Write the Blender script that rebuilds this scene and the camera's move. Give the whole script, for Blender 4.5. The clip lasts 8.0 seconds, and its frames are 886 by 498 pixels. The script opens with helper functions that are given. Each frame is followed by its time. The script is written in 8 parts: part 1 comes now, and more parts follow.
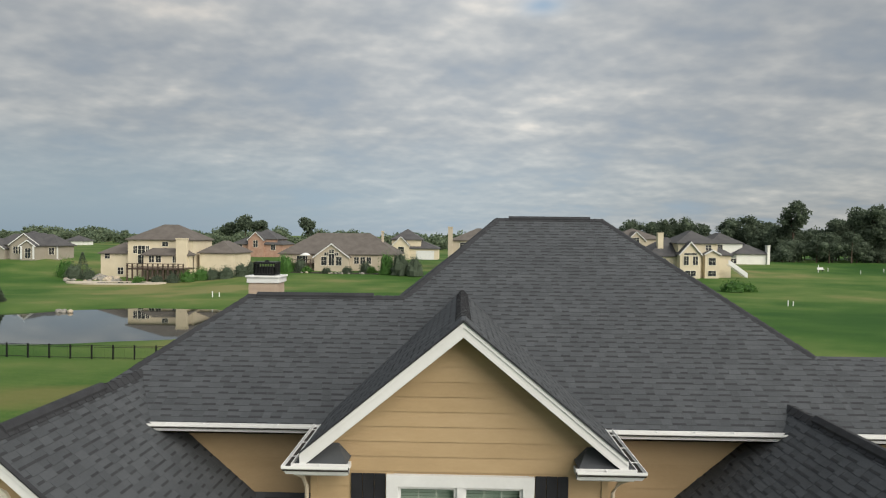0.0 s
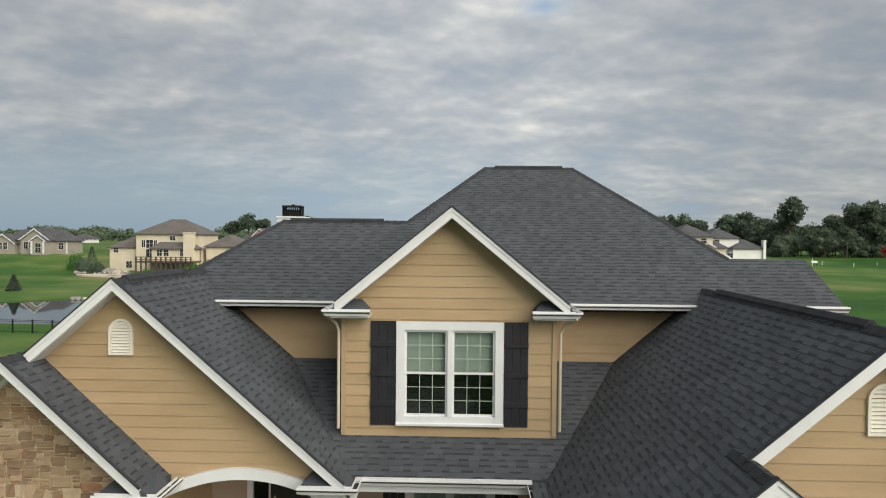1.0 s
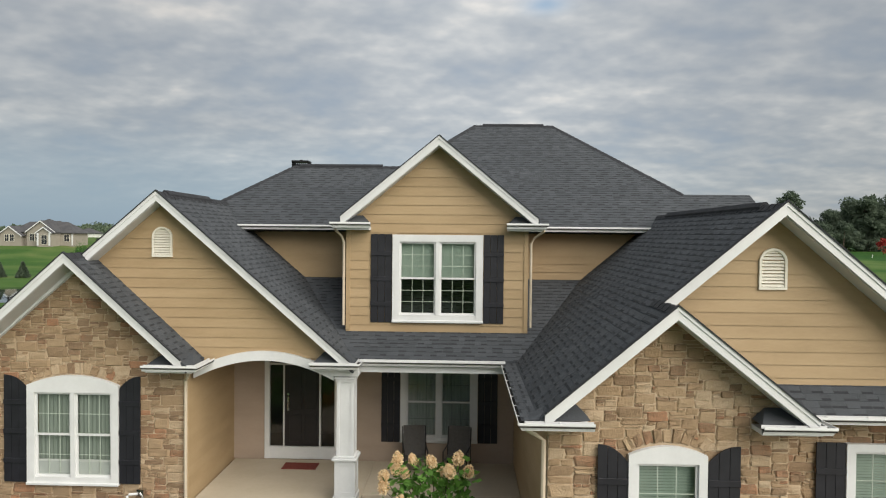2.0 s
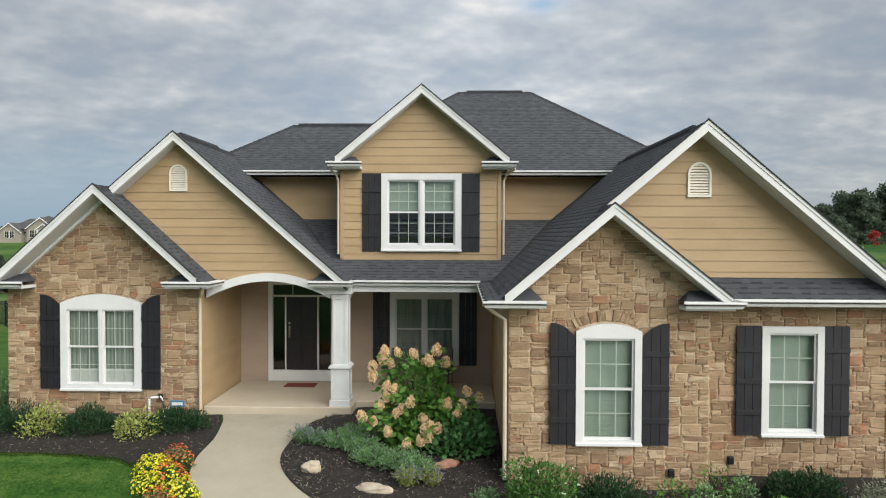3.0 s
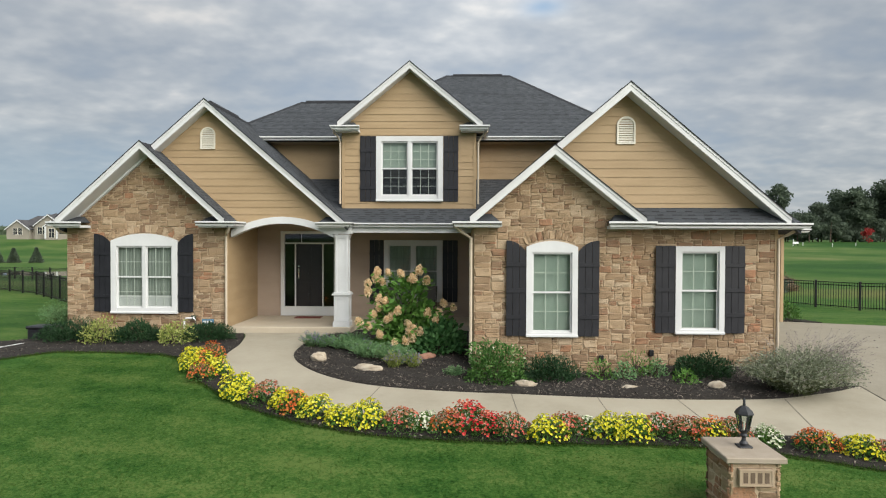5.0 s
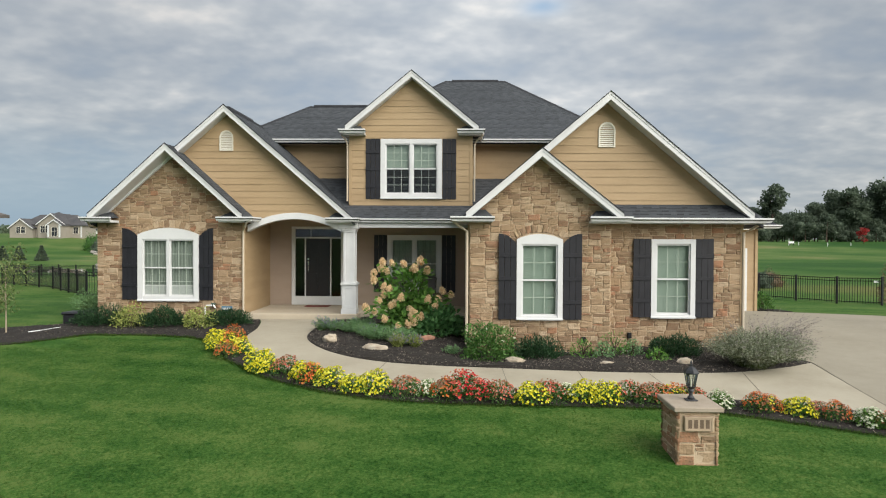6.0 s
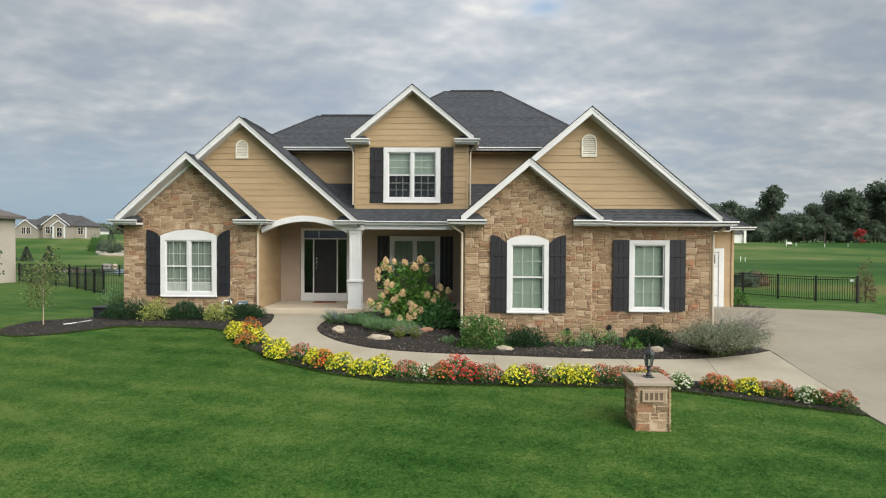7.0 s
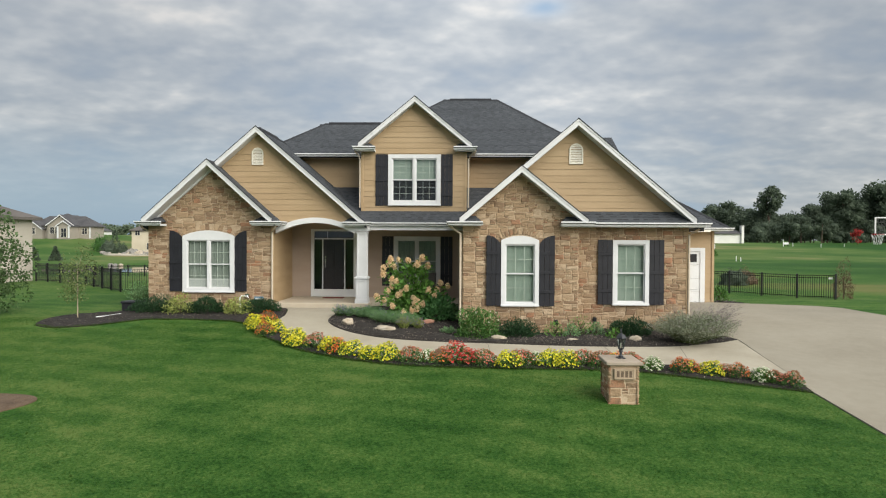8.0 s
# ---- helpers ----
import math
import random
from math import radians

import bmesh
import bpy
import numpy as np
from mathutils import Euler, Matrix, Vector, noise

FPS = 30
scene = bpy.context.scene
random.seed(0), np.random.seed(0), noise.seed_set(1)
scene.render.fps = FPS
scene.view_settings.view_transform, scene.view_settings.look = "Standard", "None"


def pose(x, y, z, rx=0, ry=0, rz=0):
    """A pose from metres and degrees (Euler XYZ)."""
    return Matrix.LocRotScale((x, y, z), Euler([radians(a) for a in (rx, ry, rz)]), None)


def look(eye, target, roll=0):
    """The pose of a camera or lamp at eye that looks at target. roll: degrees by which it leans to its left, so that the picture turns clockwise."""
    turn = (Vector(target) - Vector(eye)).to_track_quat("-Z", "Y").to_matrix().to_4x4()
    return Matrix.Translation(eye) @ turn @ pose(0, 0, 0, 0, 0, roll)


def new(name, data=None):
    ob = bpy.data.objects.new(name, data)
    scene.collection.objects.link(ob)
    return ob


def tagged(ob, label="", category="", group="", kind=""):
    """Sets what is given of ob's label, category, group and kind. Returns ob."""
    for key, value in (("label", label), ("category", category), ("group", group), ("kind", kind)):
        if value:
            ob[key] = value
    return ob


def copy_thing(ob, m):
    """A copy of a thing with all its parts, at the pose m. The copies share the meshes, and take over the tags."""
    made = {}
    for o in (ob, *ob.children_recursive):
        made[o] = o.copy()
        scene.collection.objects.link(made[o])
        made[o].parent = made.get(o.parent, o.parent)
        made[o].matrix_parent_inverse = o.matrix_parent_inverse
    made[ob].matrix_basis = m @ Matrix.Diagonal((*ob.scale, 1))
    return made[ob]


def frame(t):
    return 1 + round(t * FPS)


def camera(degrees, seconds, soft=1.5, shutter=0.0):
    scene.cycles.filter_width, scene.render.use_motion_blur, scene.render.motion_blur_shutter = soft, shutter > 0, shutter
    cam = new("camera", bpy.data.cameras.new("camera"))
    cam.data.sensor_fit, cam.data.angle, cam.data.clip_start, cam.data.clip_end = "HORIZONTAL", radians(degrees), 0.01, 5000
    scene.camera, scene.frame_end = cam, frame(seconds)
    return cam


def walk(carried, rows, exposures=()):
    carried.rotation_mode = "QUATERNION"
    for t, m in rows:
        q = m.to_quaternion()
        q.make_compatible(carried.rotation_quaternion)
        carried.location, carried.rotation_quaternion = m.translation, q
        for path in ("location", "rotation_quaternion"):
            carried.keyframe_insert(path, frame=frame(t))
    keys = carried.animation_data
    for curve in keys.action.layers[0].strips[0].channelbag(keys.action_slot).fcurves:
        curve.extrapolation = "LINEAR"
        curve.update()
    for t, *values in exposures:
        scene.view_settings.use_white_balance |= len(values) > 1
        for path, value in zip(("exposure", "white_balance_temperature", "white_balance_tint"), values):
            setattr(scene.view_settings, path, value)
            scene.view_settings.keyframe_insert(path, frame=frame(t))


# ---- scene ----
cam = camera(67.6, 8.0, 1.15)
PATH = [
    (0, (-3.263, -5.005, 9.752), (-3.314, -3.006, 9.712), 0.6),
    (0.5, (-3.158, -6.857, 8.849), (-3.212, -4.858, 8.814), 0.6),
    (1, (-3.016, -8.544, 8.038), (-3.072, -6.546, 8.001), 0.5),
    (1.5, (-2.819, -9.802, 7.248), (-2.88, -7.804, 7.205), 0.4),
    (1.7, (-2.769, -10.26, 6.896), (-2.829, -8.262, 6.856), 0.6),
    (2.8, (-2.262, -12.523, 5.105), (-2.318, -10.524, 5.057), 0.2),
    (3, (-2.204, -12.912, 4.796), (-2.257, -10.914, 4.755), 0.2),
    (3.5, (-1.985, -13.812, 4.252), (-2.04, -11.813, 4.214), 0.2),
    (4, (-1.814, -14.677, 3.894), (-1.868, -12.678, 3.859), 0.2),
    (4.5, (-1.708, -15.481, 3.556), (-1.76, -13.482, 3.525), 0.3),
    (5, (-1.583, -16.283, 3.256), (-1.641, -14.284, 3.222), 0.2),
    (6.5, (-1.47, -18.991, 3.083), (-1.525, -16.992, 3.048), 0.3),
    (7, (-1.365, -19.919, 3.103), (-1.424, -17.92, 3.07), 0.3),
    (7.5, (-1.348, -20.884, 3.152), (-1.406, -18.885, 3.117), 0.2),
    (8, (-1.301, -21.848, 3.094), (-1.361, -19.849, 3.062), 0.3),
]
walk(cam, [(t, look(eye, target, roll)) for t, eye, target, roll in PATH], [(0, 1.48, 6810, 10), (1.0, 1.50, 6690, 10), (1.7, 1.52, 6690, 10), (3.0, 1.66, 6420, 10), (4.2, 1.67, 6420, 10), (6.3, 1.68, 6510, 10), (8, 1.68, 6510, 10)])

# ---- light ----
SUN_AZ, SUN_EL = radians(134), radians(35)   # compass-like angle from +y towards +x, and height
world = bpy.data.worlds.new("overcast_sky")
scene.world = world
world.use_nodes = True
wn, wl = world.node_tree.nodes, world.node_tree.links
wn.clear()


def node(nodes, kind, **values):
    n = nodes.new(kind)
    for key, value in values.items():
        n.inputs[key].default_value = value
    return n


def ramp(nodes, stops):
    r = nodes.new("ShaderNodeValToRGB")
    el = r.color_ramp.elements
    while len(el) < len(stops):
        el.new(0.5)
    for e, (at, c) in zip(el, stops):
        e.position = at
        e.color = (*c, 1) if len(c) == 3 else c
    return r


def build_sky():
    """Broken stratocumulus deck, seen in perspective from below, over a Nishita sky."""
    out = wn.new("ShaderNodeOutputWorld")
    sky = wn.new("ShaderNodeTexSky")
    sky.sky_type, sky.sun_disc = "NISHITA", False
    sky.sun_elevation, sky.sun_rotation = SUN_EL, SUN_AZ
    tc = wn.new("ShaderNodeTexCoord")
    sep = wn.new("ShaderNodeSeparateXYZ")
    wl.new(tc.outputs["Generated"], sep.inputs[0])

    def math_(op, a, b=None, clamp=False):
        m = wn.new("ShaderNodeMath")
        m.operation, m.use_clamp = op, clamp
        for i, v in enumerate((a, b)):
            if v is None:
                continue
            if isinstance(v, (int, float)):
                m.inputs[i].default_value = v
            else:
                wl.new(v, m.inputs[i])
        return m.outputs[0]

    def plus(*terms):
        total = terms[0]
        for t in terms[1:]:
            total = math_("ADD", total, t)
        return total

    def about(value, centre, width):
        """1 at the centre, falling to nothing over that width."""
        d = math_("DIVIDE", math_("SUBTRACT", value, centre), width)
        return math_("POWER", 2.718, math_("MULTIPLY", math_("MULTIPLY", d, d), -1.0))

    def blend(amount, first, second):
        mx = wn.new("ShaderNodeMixRGB")
        wl.new(amount, mx.inputs[0])
        wl.new(first, mx.inputs[1])
        mx.inputs[2].default_value = (*second, 1)
        return mx.outputs[0]

    side, up = sep.outputs[0], math_("MAXIMUM", sep.outputs[2], 0.0)
    lift = math_("ADD", up, 0.25)
    deck = wn.new("ShaderNodeCombineXYZ")
    wl.new(math_("MULTIPLY", math_("DIVIDE", side, lift), 0.92), deck.inputs[0])
    wl.new(math_("DIVIDE", sep.outputs[1], lift), deck.inputs[1])

    def cloud(scale, detail, rough, shift=(0, 0, 0), distortion=0.0):
        mp = wn.new("ShaderNodeMapping")
        mp.inputs["Location"].default_value = shift
        wl.new(deck.outputs[0], mp.inputs[0])
        n = node(wn, "ShaderNodeTexNoise", Scale=scale, Detail=detail, Roughness=rough, Distortion=distortion)
        wl.new(mp.outputs[0], n.inputs["Vector"])
        return n.outputs[0]

    big = cloud(1.7, 2.0, 0.5, (3.1, 1.7, 0))
    cells = cloud(4.5, 3.0, 0.48, (0.4, 0.2, 5.0))
    beyond = cloud(4.5, 3.0, 0.48, (0.4, 0.155, 5.0))
    wisps = cloud(17.0, 3.0, 0.5, (9.0, 2.0, 1.0))
    relief = math_("MULTIPLY", math_("SUBTRACT", cells, beyond), 0.30)
    # thinner cloud on the left, placed to fit the bright patches in the camera's view
    thin = math_("MULTIPLY", about(side, -0.42, 0.22), about(up, 0.19, 0.075))
    dense = plus(math_("MULTIPLY", big, 0.42), math_("MULTIPLY", cells, 0.42), math_("MULTIPLY", wisps, 0.16), relief, math_("MULTIPLY", thin, 0.025))
    tone = ramp(wn, [(0.36, (0.304, 0.345, 0.395)), (0.45, (0.350, 0.383, 0.418)), (0.53, (0.414, 0.439, 0.460)), (0.61, (0.505, 0.520, 0.525)), (0.70, (0.68, 0.662, 0.630))])
    wl.new(dense, tone.inputs[0])
    # gaps in the deck let the blue show, more of them towards the horizon
    gap = math_("MULTIPLY", math_("SUBTRACT", 0.47, math_("ADD", math_("MULTIPLY", big, 0.6), math_("MULTIPLY", cells, 0.4)), True), 7.0, True)
    low = math_("SUBTRACT", 1.0, math_("MULTIPLY", up, 6.5), True)
    # one blue gap, placed to fit the camera's view
    hole = math_("MULTIPLY", math_("MULTIPLY", about(side, 0.112, 0.030), about(up, 0.325, 0.012)), 0.9)
    part_blue = plus(math_("MULTIPLY", gap, math_("ADD", math_("MULTIPLY", low, 0.6), 0.12)), hole)
    colour = blend(math_("MINIMUM", part_blue, 0.9), tone.outputs[0], (0.27, 0.38, 0.51))
    # haze close to the horizon, bluest to the west
    near = math_("SUBTRACT", 1.22, math_("MULTIPLY", up, 8.0), True)
    colour = blend(math_("MULTIPLY", near, math_("SUBTRACT", 0.56, math_("MULTIPLY", side, 1.0), True), True), colour, (0.265, 0.375, 0.485))
    # an overcast deck is brightest overhead; the bell brightens mid-view to fit the camera's view
    over = math_("ADD", 1.0, math_("MULTIPLY", math_("MAXIMUM", math_("SUBTRACT", up, 0.3), 0.0), 0.9))
    bell = math_("ADD", 0.90, math_("MULTIPLY", about(side, 0.03, 0.333), 0.32))
    glow = wn.new("ShaderNodeVectorMath")
    glow.operation = "SCALE"
    wl.new(colour, glow.inputs[0])
    wl.new(math_("MULTIPLY", over, bell), glow.inputs["Scale"])
    bg1 = node(wn, "ShaderNodeBackground", Strength=0.321)
    wl.new(glow.outputs[0], bg1.inputs[0])
    bg2 = node(wn, "ShaderNodeBackground", Strength=0.0043)
    wl.new(sky.outputs[0], bg2.inputs[0])
    add = wn.new("ShaderNodeAddShader")
    wl.new(bg1.outputs[0], add.inputs[0])
    wl.new(bg2.outputs[0], add.inputs[1])
    wl.new(add.outputs[0], out.inputs[0])


build_sky()
sun = new("sun", bpy.data.lights.new("sun", "SUN"))
sun.data.energy, sun.data.angle, sun.data.color = 1.65, radians(62), (1.0, 0.965, 0.89)
sun.matrix_world = look((0, 0, 0), (-math.sin(SUN_AZ) * math.cos(SUN_EL), -math.cos(SUN_AZ) * math.cos(SUN_EL), -math.sin(SUN_EL)))


# ---- materials ----
def material(name, colours, scale=3.0, rough=0.8, bump=0.0, bump_scale=60.0, metallic=0.0, per="", spread=0.5, spec=0.4, fine=0.25, stretch=(1, 1, 1), sheen=0.0, translucent=0.0):
    """colours: dark to light. The tone comes from a broad and a fine noise at world size, and, with per = "object" or "island",
    from a random value of each piece, which counts for the share spread."""
    m = bpy.data.materials.new(name)
    m.use_nodes = True
    ns, ls = m.node_tree.nodes, m.node_tree.links
    bsdf = ns["Principled BSDF"]
    geo = ns.new("ShaderNodeNewGeometry")
    mp = ns.new("ShaderNodeMapping")
    mp.inputs["Scale"].default_value = stretch
    ls.new(geo.outputs["Position"], mp.inputs[0])
    broad = node(ns, "ShaderNodeTexNoise", Scale=scale, Detail=3.0, Roughness=0.55)
    small = node(ns, "ShaderNodeTexNoise", Scale=scale * 11, Detail=3.0, Roughness=0.65)
    for n in (broad, small):
        ls.new(mp.outputs[0], n.inputs["Vector"])

    def op(kind, a, b):
        q = ns.new("ShaderNodeMath")
        q.operation = kind
        for i, v in enumerate((a, b)):
            if isinstance(v, (int, float)):
                q.inputs[i].default_value = v
            else:
                ls.new(v, q.inputs[i])
        return q.outputs[0]

    def centred(out, gain):
        return op("MULTIPLY", op("SUBTRACT", out, 0.5), gain)

    value = op("ADD", 0.5, op("ADD", centred(broad.outputs[0], 1.9 * (1 - fine)), centred(small.outputs[0], 2.2 * fine)))
    if per:
        if per == "object":
            rnd = ns.new("ShaderNodeObjectInfo").outputs["Random"]
        else:
            rnd = geo.outputs["Random Per Island"]
        value = op("ADD", op("MULTIPLY", value, 1 - spread), op("MULTIPLY", rnd, spread))
    n = len(colours)
    r = ramp(ns, [(0.12 + 0.76 * i / (n - 1), c) for i, c in enumerate(colours)])
    ls.new(value, r.inputs[0])
    ls.new(r.outputs[0], bsdf.inputs["Base Color"])
    bsdf.inputs["Roughness"].default_value = rough
    bsdf.inputs["Metallic"].default_value = metallic
    bsdf.inputs["Specular IOR Level"].default_value = spec
    if sheen:
        bsdf.inputs["Sheen Weight"].default_value = sheen
    if bump:
        bn = node(ns, "ShaderNodeTexNoise", Scale=bump_scale, Detail=4.0, Roughness=0.6)
        ls.new(mp.outputs[0], bn.inputs["Vector"])
        b = node(ns, "ShaderNodeBump", Strength=bump, Distance=0.02)
        ls.new(bn.outputs[0], b.inputs["Height"])
        ls.new(b.outputs[0], bsdf.inputs["Normal"])
    if translucent:
        tr = ns.new("ShaderNodeBsdfTranslucent")
        ls.new(r.outputs[0], tr.inputs[0])
        mx = ns.new("ShaderNodeMixShader")
        mx.inputs[0].default_value = translucent
        ls.new(bsdf.outputs[0], mx.inputs[1])
        ls.new(tr.outputs[0], mx.inputs[2])
        ls.new(mx.outputs[0], ns["Material Output"].inputs[0])
    return m


def glass_material():
    m = bpy.data.materials.new("window_glass")
    m.use_nodes = True
    ns, ls = m.node_tree.nodes, m.node_tree.links
    ns.clear()
    out = ns.new("ShaderNodeOutputMaterial")
    tr = ns.new("ShaderNodeBsdfTransparent")
    tr.inputs[0].default_value = (0.80, 0.84, 0.815, 1)
    gl = ns.new("ShaderNodeBsdfGlossy")
    gl.inputs["Roughness"].default_value = 0.02
    fr = node(ns, "ShaderNodeFresnel", IOR=1.65)
    mx = ns.new("ShaderNodeMixShader")
    ls.new(fr.outputs[0], mx.inputs[0])
    ls.new(tr.outputs[0], mx.inputs[1])
    ls.new(gl.outputs[0], mx.inputs[2])
    ls.new(mx.outputs[0], out.inputs[0])
    return m


def lawn_material(name, blades=False):
    """Mown grass: broad dry and lush patches, faint mowing stripes, fine blades; paler rough grass on the far fields."""
    m = bpy.data.materials.new(name)
    m.use_nodes = True
    ns, ls = m.node_tree.nodes, m.node_tree.links
    bsdf = ns["Principled BSDF"]
    geo = ns.new("ShaderNodeNewGeometry")

    def op(kind, a, b, clamp=False):
        q = ns.new("ShaderNodeMath")
        q.operation, q.use_clamp = kind, clamp
        for i, v in enumerate((a, b)):
            if isinstance(v, (int, float)):
                q.inputs[i].default_value = v
            else:
                ls.new(v, q.inputs[i])
        return q.outputs[0]

    def tex(scale, detail=3.0, stretch=(1, 1, 1)):
        mp = ns.new("ShaderNodeMapping")
        mp.inputs["Scale"].default_value = stretch
        ls.new(geo.outputs["Position"], mp.inputs[0])
        n = node(ns, "ShaderNodeTexNoise", Scale=scale, Detail=detail, Roughness=0.6)
        ls.new(mp.outputs[0], n.inputs["Vector"])
        return n.outputs[0]

    sep = ns.new("ShaderNodeSeparateXYZ")
    ls.new(geo.outputs["Position"], sep.inputs[0])
    # mowing stripes run nearly along the front, bent a little
    way = op("ADD", op("MULTIPLY", sep.outputs[1], 5.6), op("ADD", op("MULTIPLY", sep.outputs[0], 1.1), op("MULTIPLY", tex(0.22), 7.0)))
    stripe = op("MULTIPLY", op("SINE", way, 0.0), 0.07)
    track = op("ADD", op("MULTIPLY", sep.outputs[0], 3.1), op("ADD", op("MULTIPLY", sep.outputs[1], 4.4), op("MULTIPLY", tex(0.16), 5.0)))
    stripe = op("ADD", stripe, op("MULTIPLY", op("POWER", op("ADD", op("MULTIPLY", op("SINE", track, 0.0), 0.5), 0.5), 6.0), op("MULTIPLY", op("SUBTRACT", tex(0.3), 0.42), 0.55)))
    v = op("ADD", op("MULTIPLY", op("SUBTRACT", tex(0.16, 4.0), 0.5), 0.95), op("MULTIPLY", op("SUBTRACT", tex(1.3, 5.0), 0.5), 0.60))
    v = op("ADD", v, op("MULTIPLY", op("SUBTRACT", tex(7.0, 5.0), 0.5), 0.75))
    v = op("ADD", v, op("MULTIPLY", op("SUBTRACT", tex(22.0, 5.0), 0.5), 1.35))
    # grass colour is brightened towards the beds, from y = -13 to -7
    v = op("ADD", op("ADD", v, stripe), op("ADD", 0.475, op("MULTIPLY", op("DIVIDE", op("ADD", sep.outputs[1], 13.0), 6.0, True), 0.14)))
    if blades:
        v = op("ADD", op("MULTIPLY", v, 0.72), op("ADD", op("MULTIPLY", geo.outputs["Random Per Island"], 0.44), 0.05))
    r = ramp(ns, [(0.16, (0.012, 0.043, 0.006)), (0.38, (0.026, 0.078, 0.013)), (0.62, (0.051, 0.110, 0.021)), (0.86, (0.094, 0.144, 0.036))])
    ls.new(v, r.inputs[0])
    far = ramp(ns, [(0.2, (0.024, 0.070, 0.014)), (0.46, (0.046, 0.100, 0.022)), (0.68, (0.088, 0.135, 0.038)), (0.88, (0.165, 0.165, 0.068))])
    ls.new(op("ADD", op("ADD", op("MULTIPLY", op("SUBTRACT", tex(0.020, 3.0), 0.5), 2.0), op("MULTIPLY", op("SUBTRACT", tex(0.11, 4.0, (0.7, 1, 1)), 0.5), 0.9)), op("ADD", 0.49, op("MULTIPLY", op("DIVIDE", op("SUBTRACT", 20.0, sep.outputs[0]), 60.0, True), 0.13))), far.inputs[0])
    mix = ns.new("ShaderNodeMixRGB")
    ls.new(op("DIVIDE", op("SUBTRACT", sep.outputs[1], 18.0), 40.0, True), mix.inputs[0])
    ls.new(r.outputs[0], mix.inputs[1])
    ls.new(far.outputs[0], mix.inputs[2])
    grass = mix.outputs[0]
    for cx, cy, rx, ry in ((28.0, 27.0, 11.0, 9.0), (-30.0, 36.0, 9.0, 5.0)):
        dx, dy = op("DIVIDE", op("SUBTRACT", sep.outputs[0], cx), rx), op("DIVIDE", op("SUBTRACT", sep.outputs[1], cy), ry)
        away = op("ADD", op("ADD", op("MULTIPLY", dx, dx), op("MULTIPLY", dy, dy)), op("MULTIPLY", op("SUBTRACT", tex(0.25, 4.0), 0.5), 2.2))
        dry = ns.new("ShaderNodeMixRGB")
        ls.new(op("MULTIPLY", op("SUBTRACT", 1.0, away, True), 0.75), dry.inputs[0])
        ls.new(grass, dry.inputs[1])
        dry.inputs[2].default_value = (0.150, 0.142, 0.052, 1)
        grass = dry.outputs[0]
    ls.new(grass, bsdf.inputs["Base Color"])
    bsdf.inputs["Roughness"].default_value = 0.75
    bsdf.inputs["Specular IOR Level"].default_value = 0.06
    if not blades:
        b = node(ns, "ShaderNodeBump", Strength=0.45, Distance=0.02)
        ls.new(tex(55.0), b.inputs["Height"])
        ls.new(b.outputs[0], bsdf.inputs["Normal"])
    else:
        tr = ns.new("ShaderNodeBsdfTranslucent")
        ls.new(grass, tr.inputs[0])
        mx = ns.new("ShaderNodeMixShader")
        mx.inputs[0].default_value = 0.6
        ls.new(bsdf.outputs[0], mx.inputs[1])
        ls.new(tr.outputs[0], mx.inputs[2])
        ls.new(mx.outputs[0], ns["Material Output"].inputs[0])
    return m


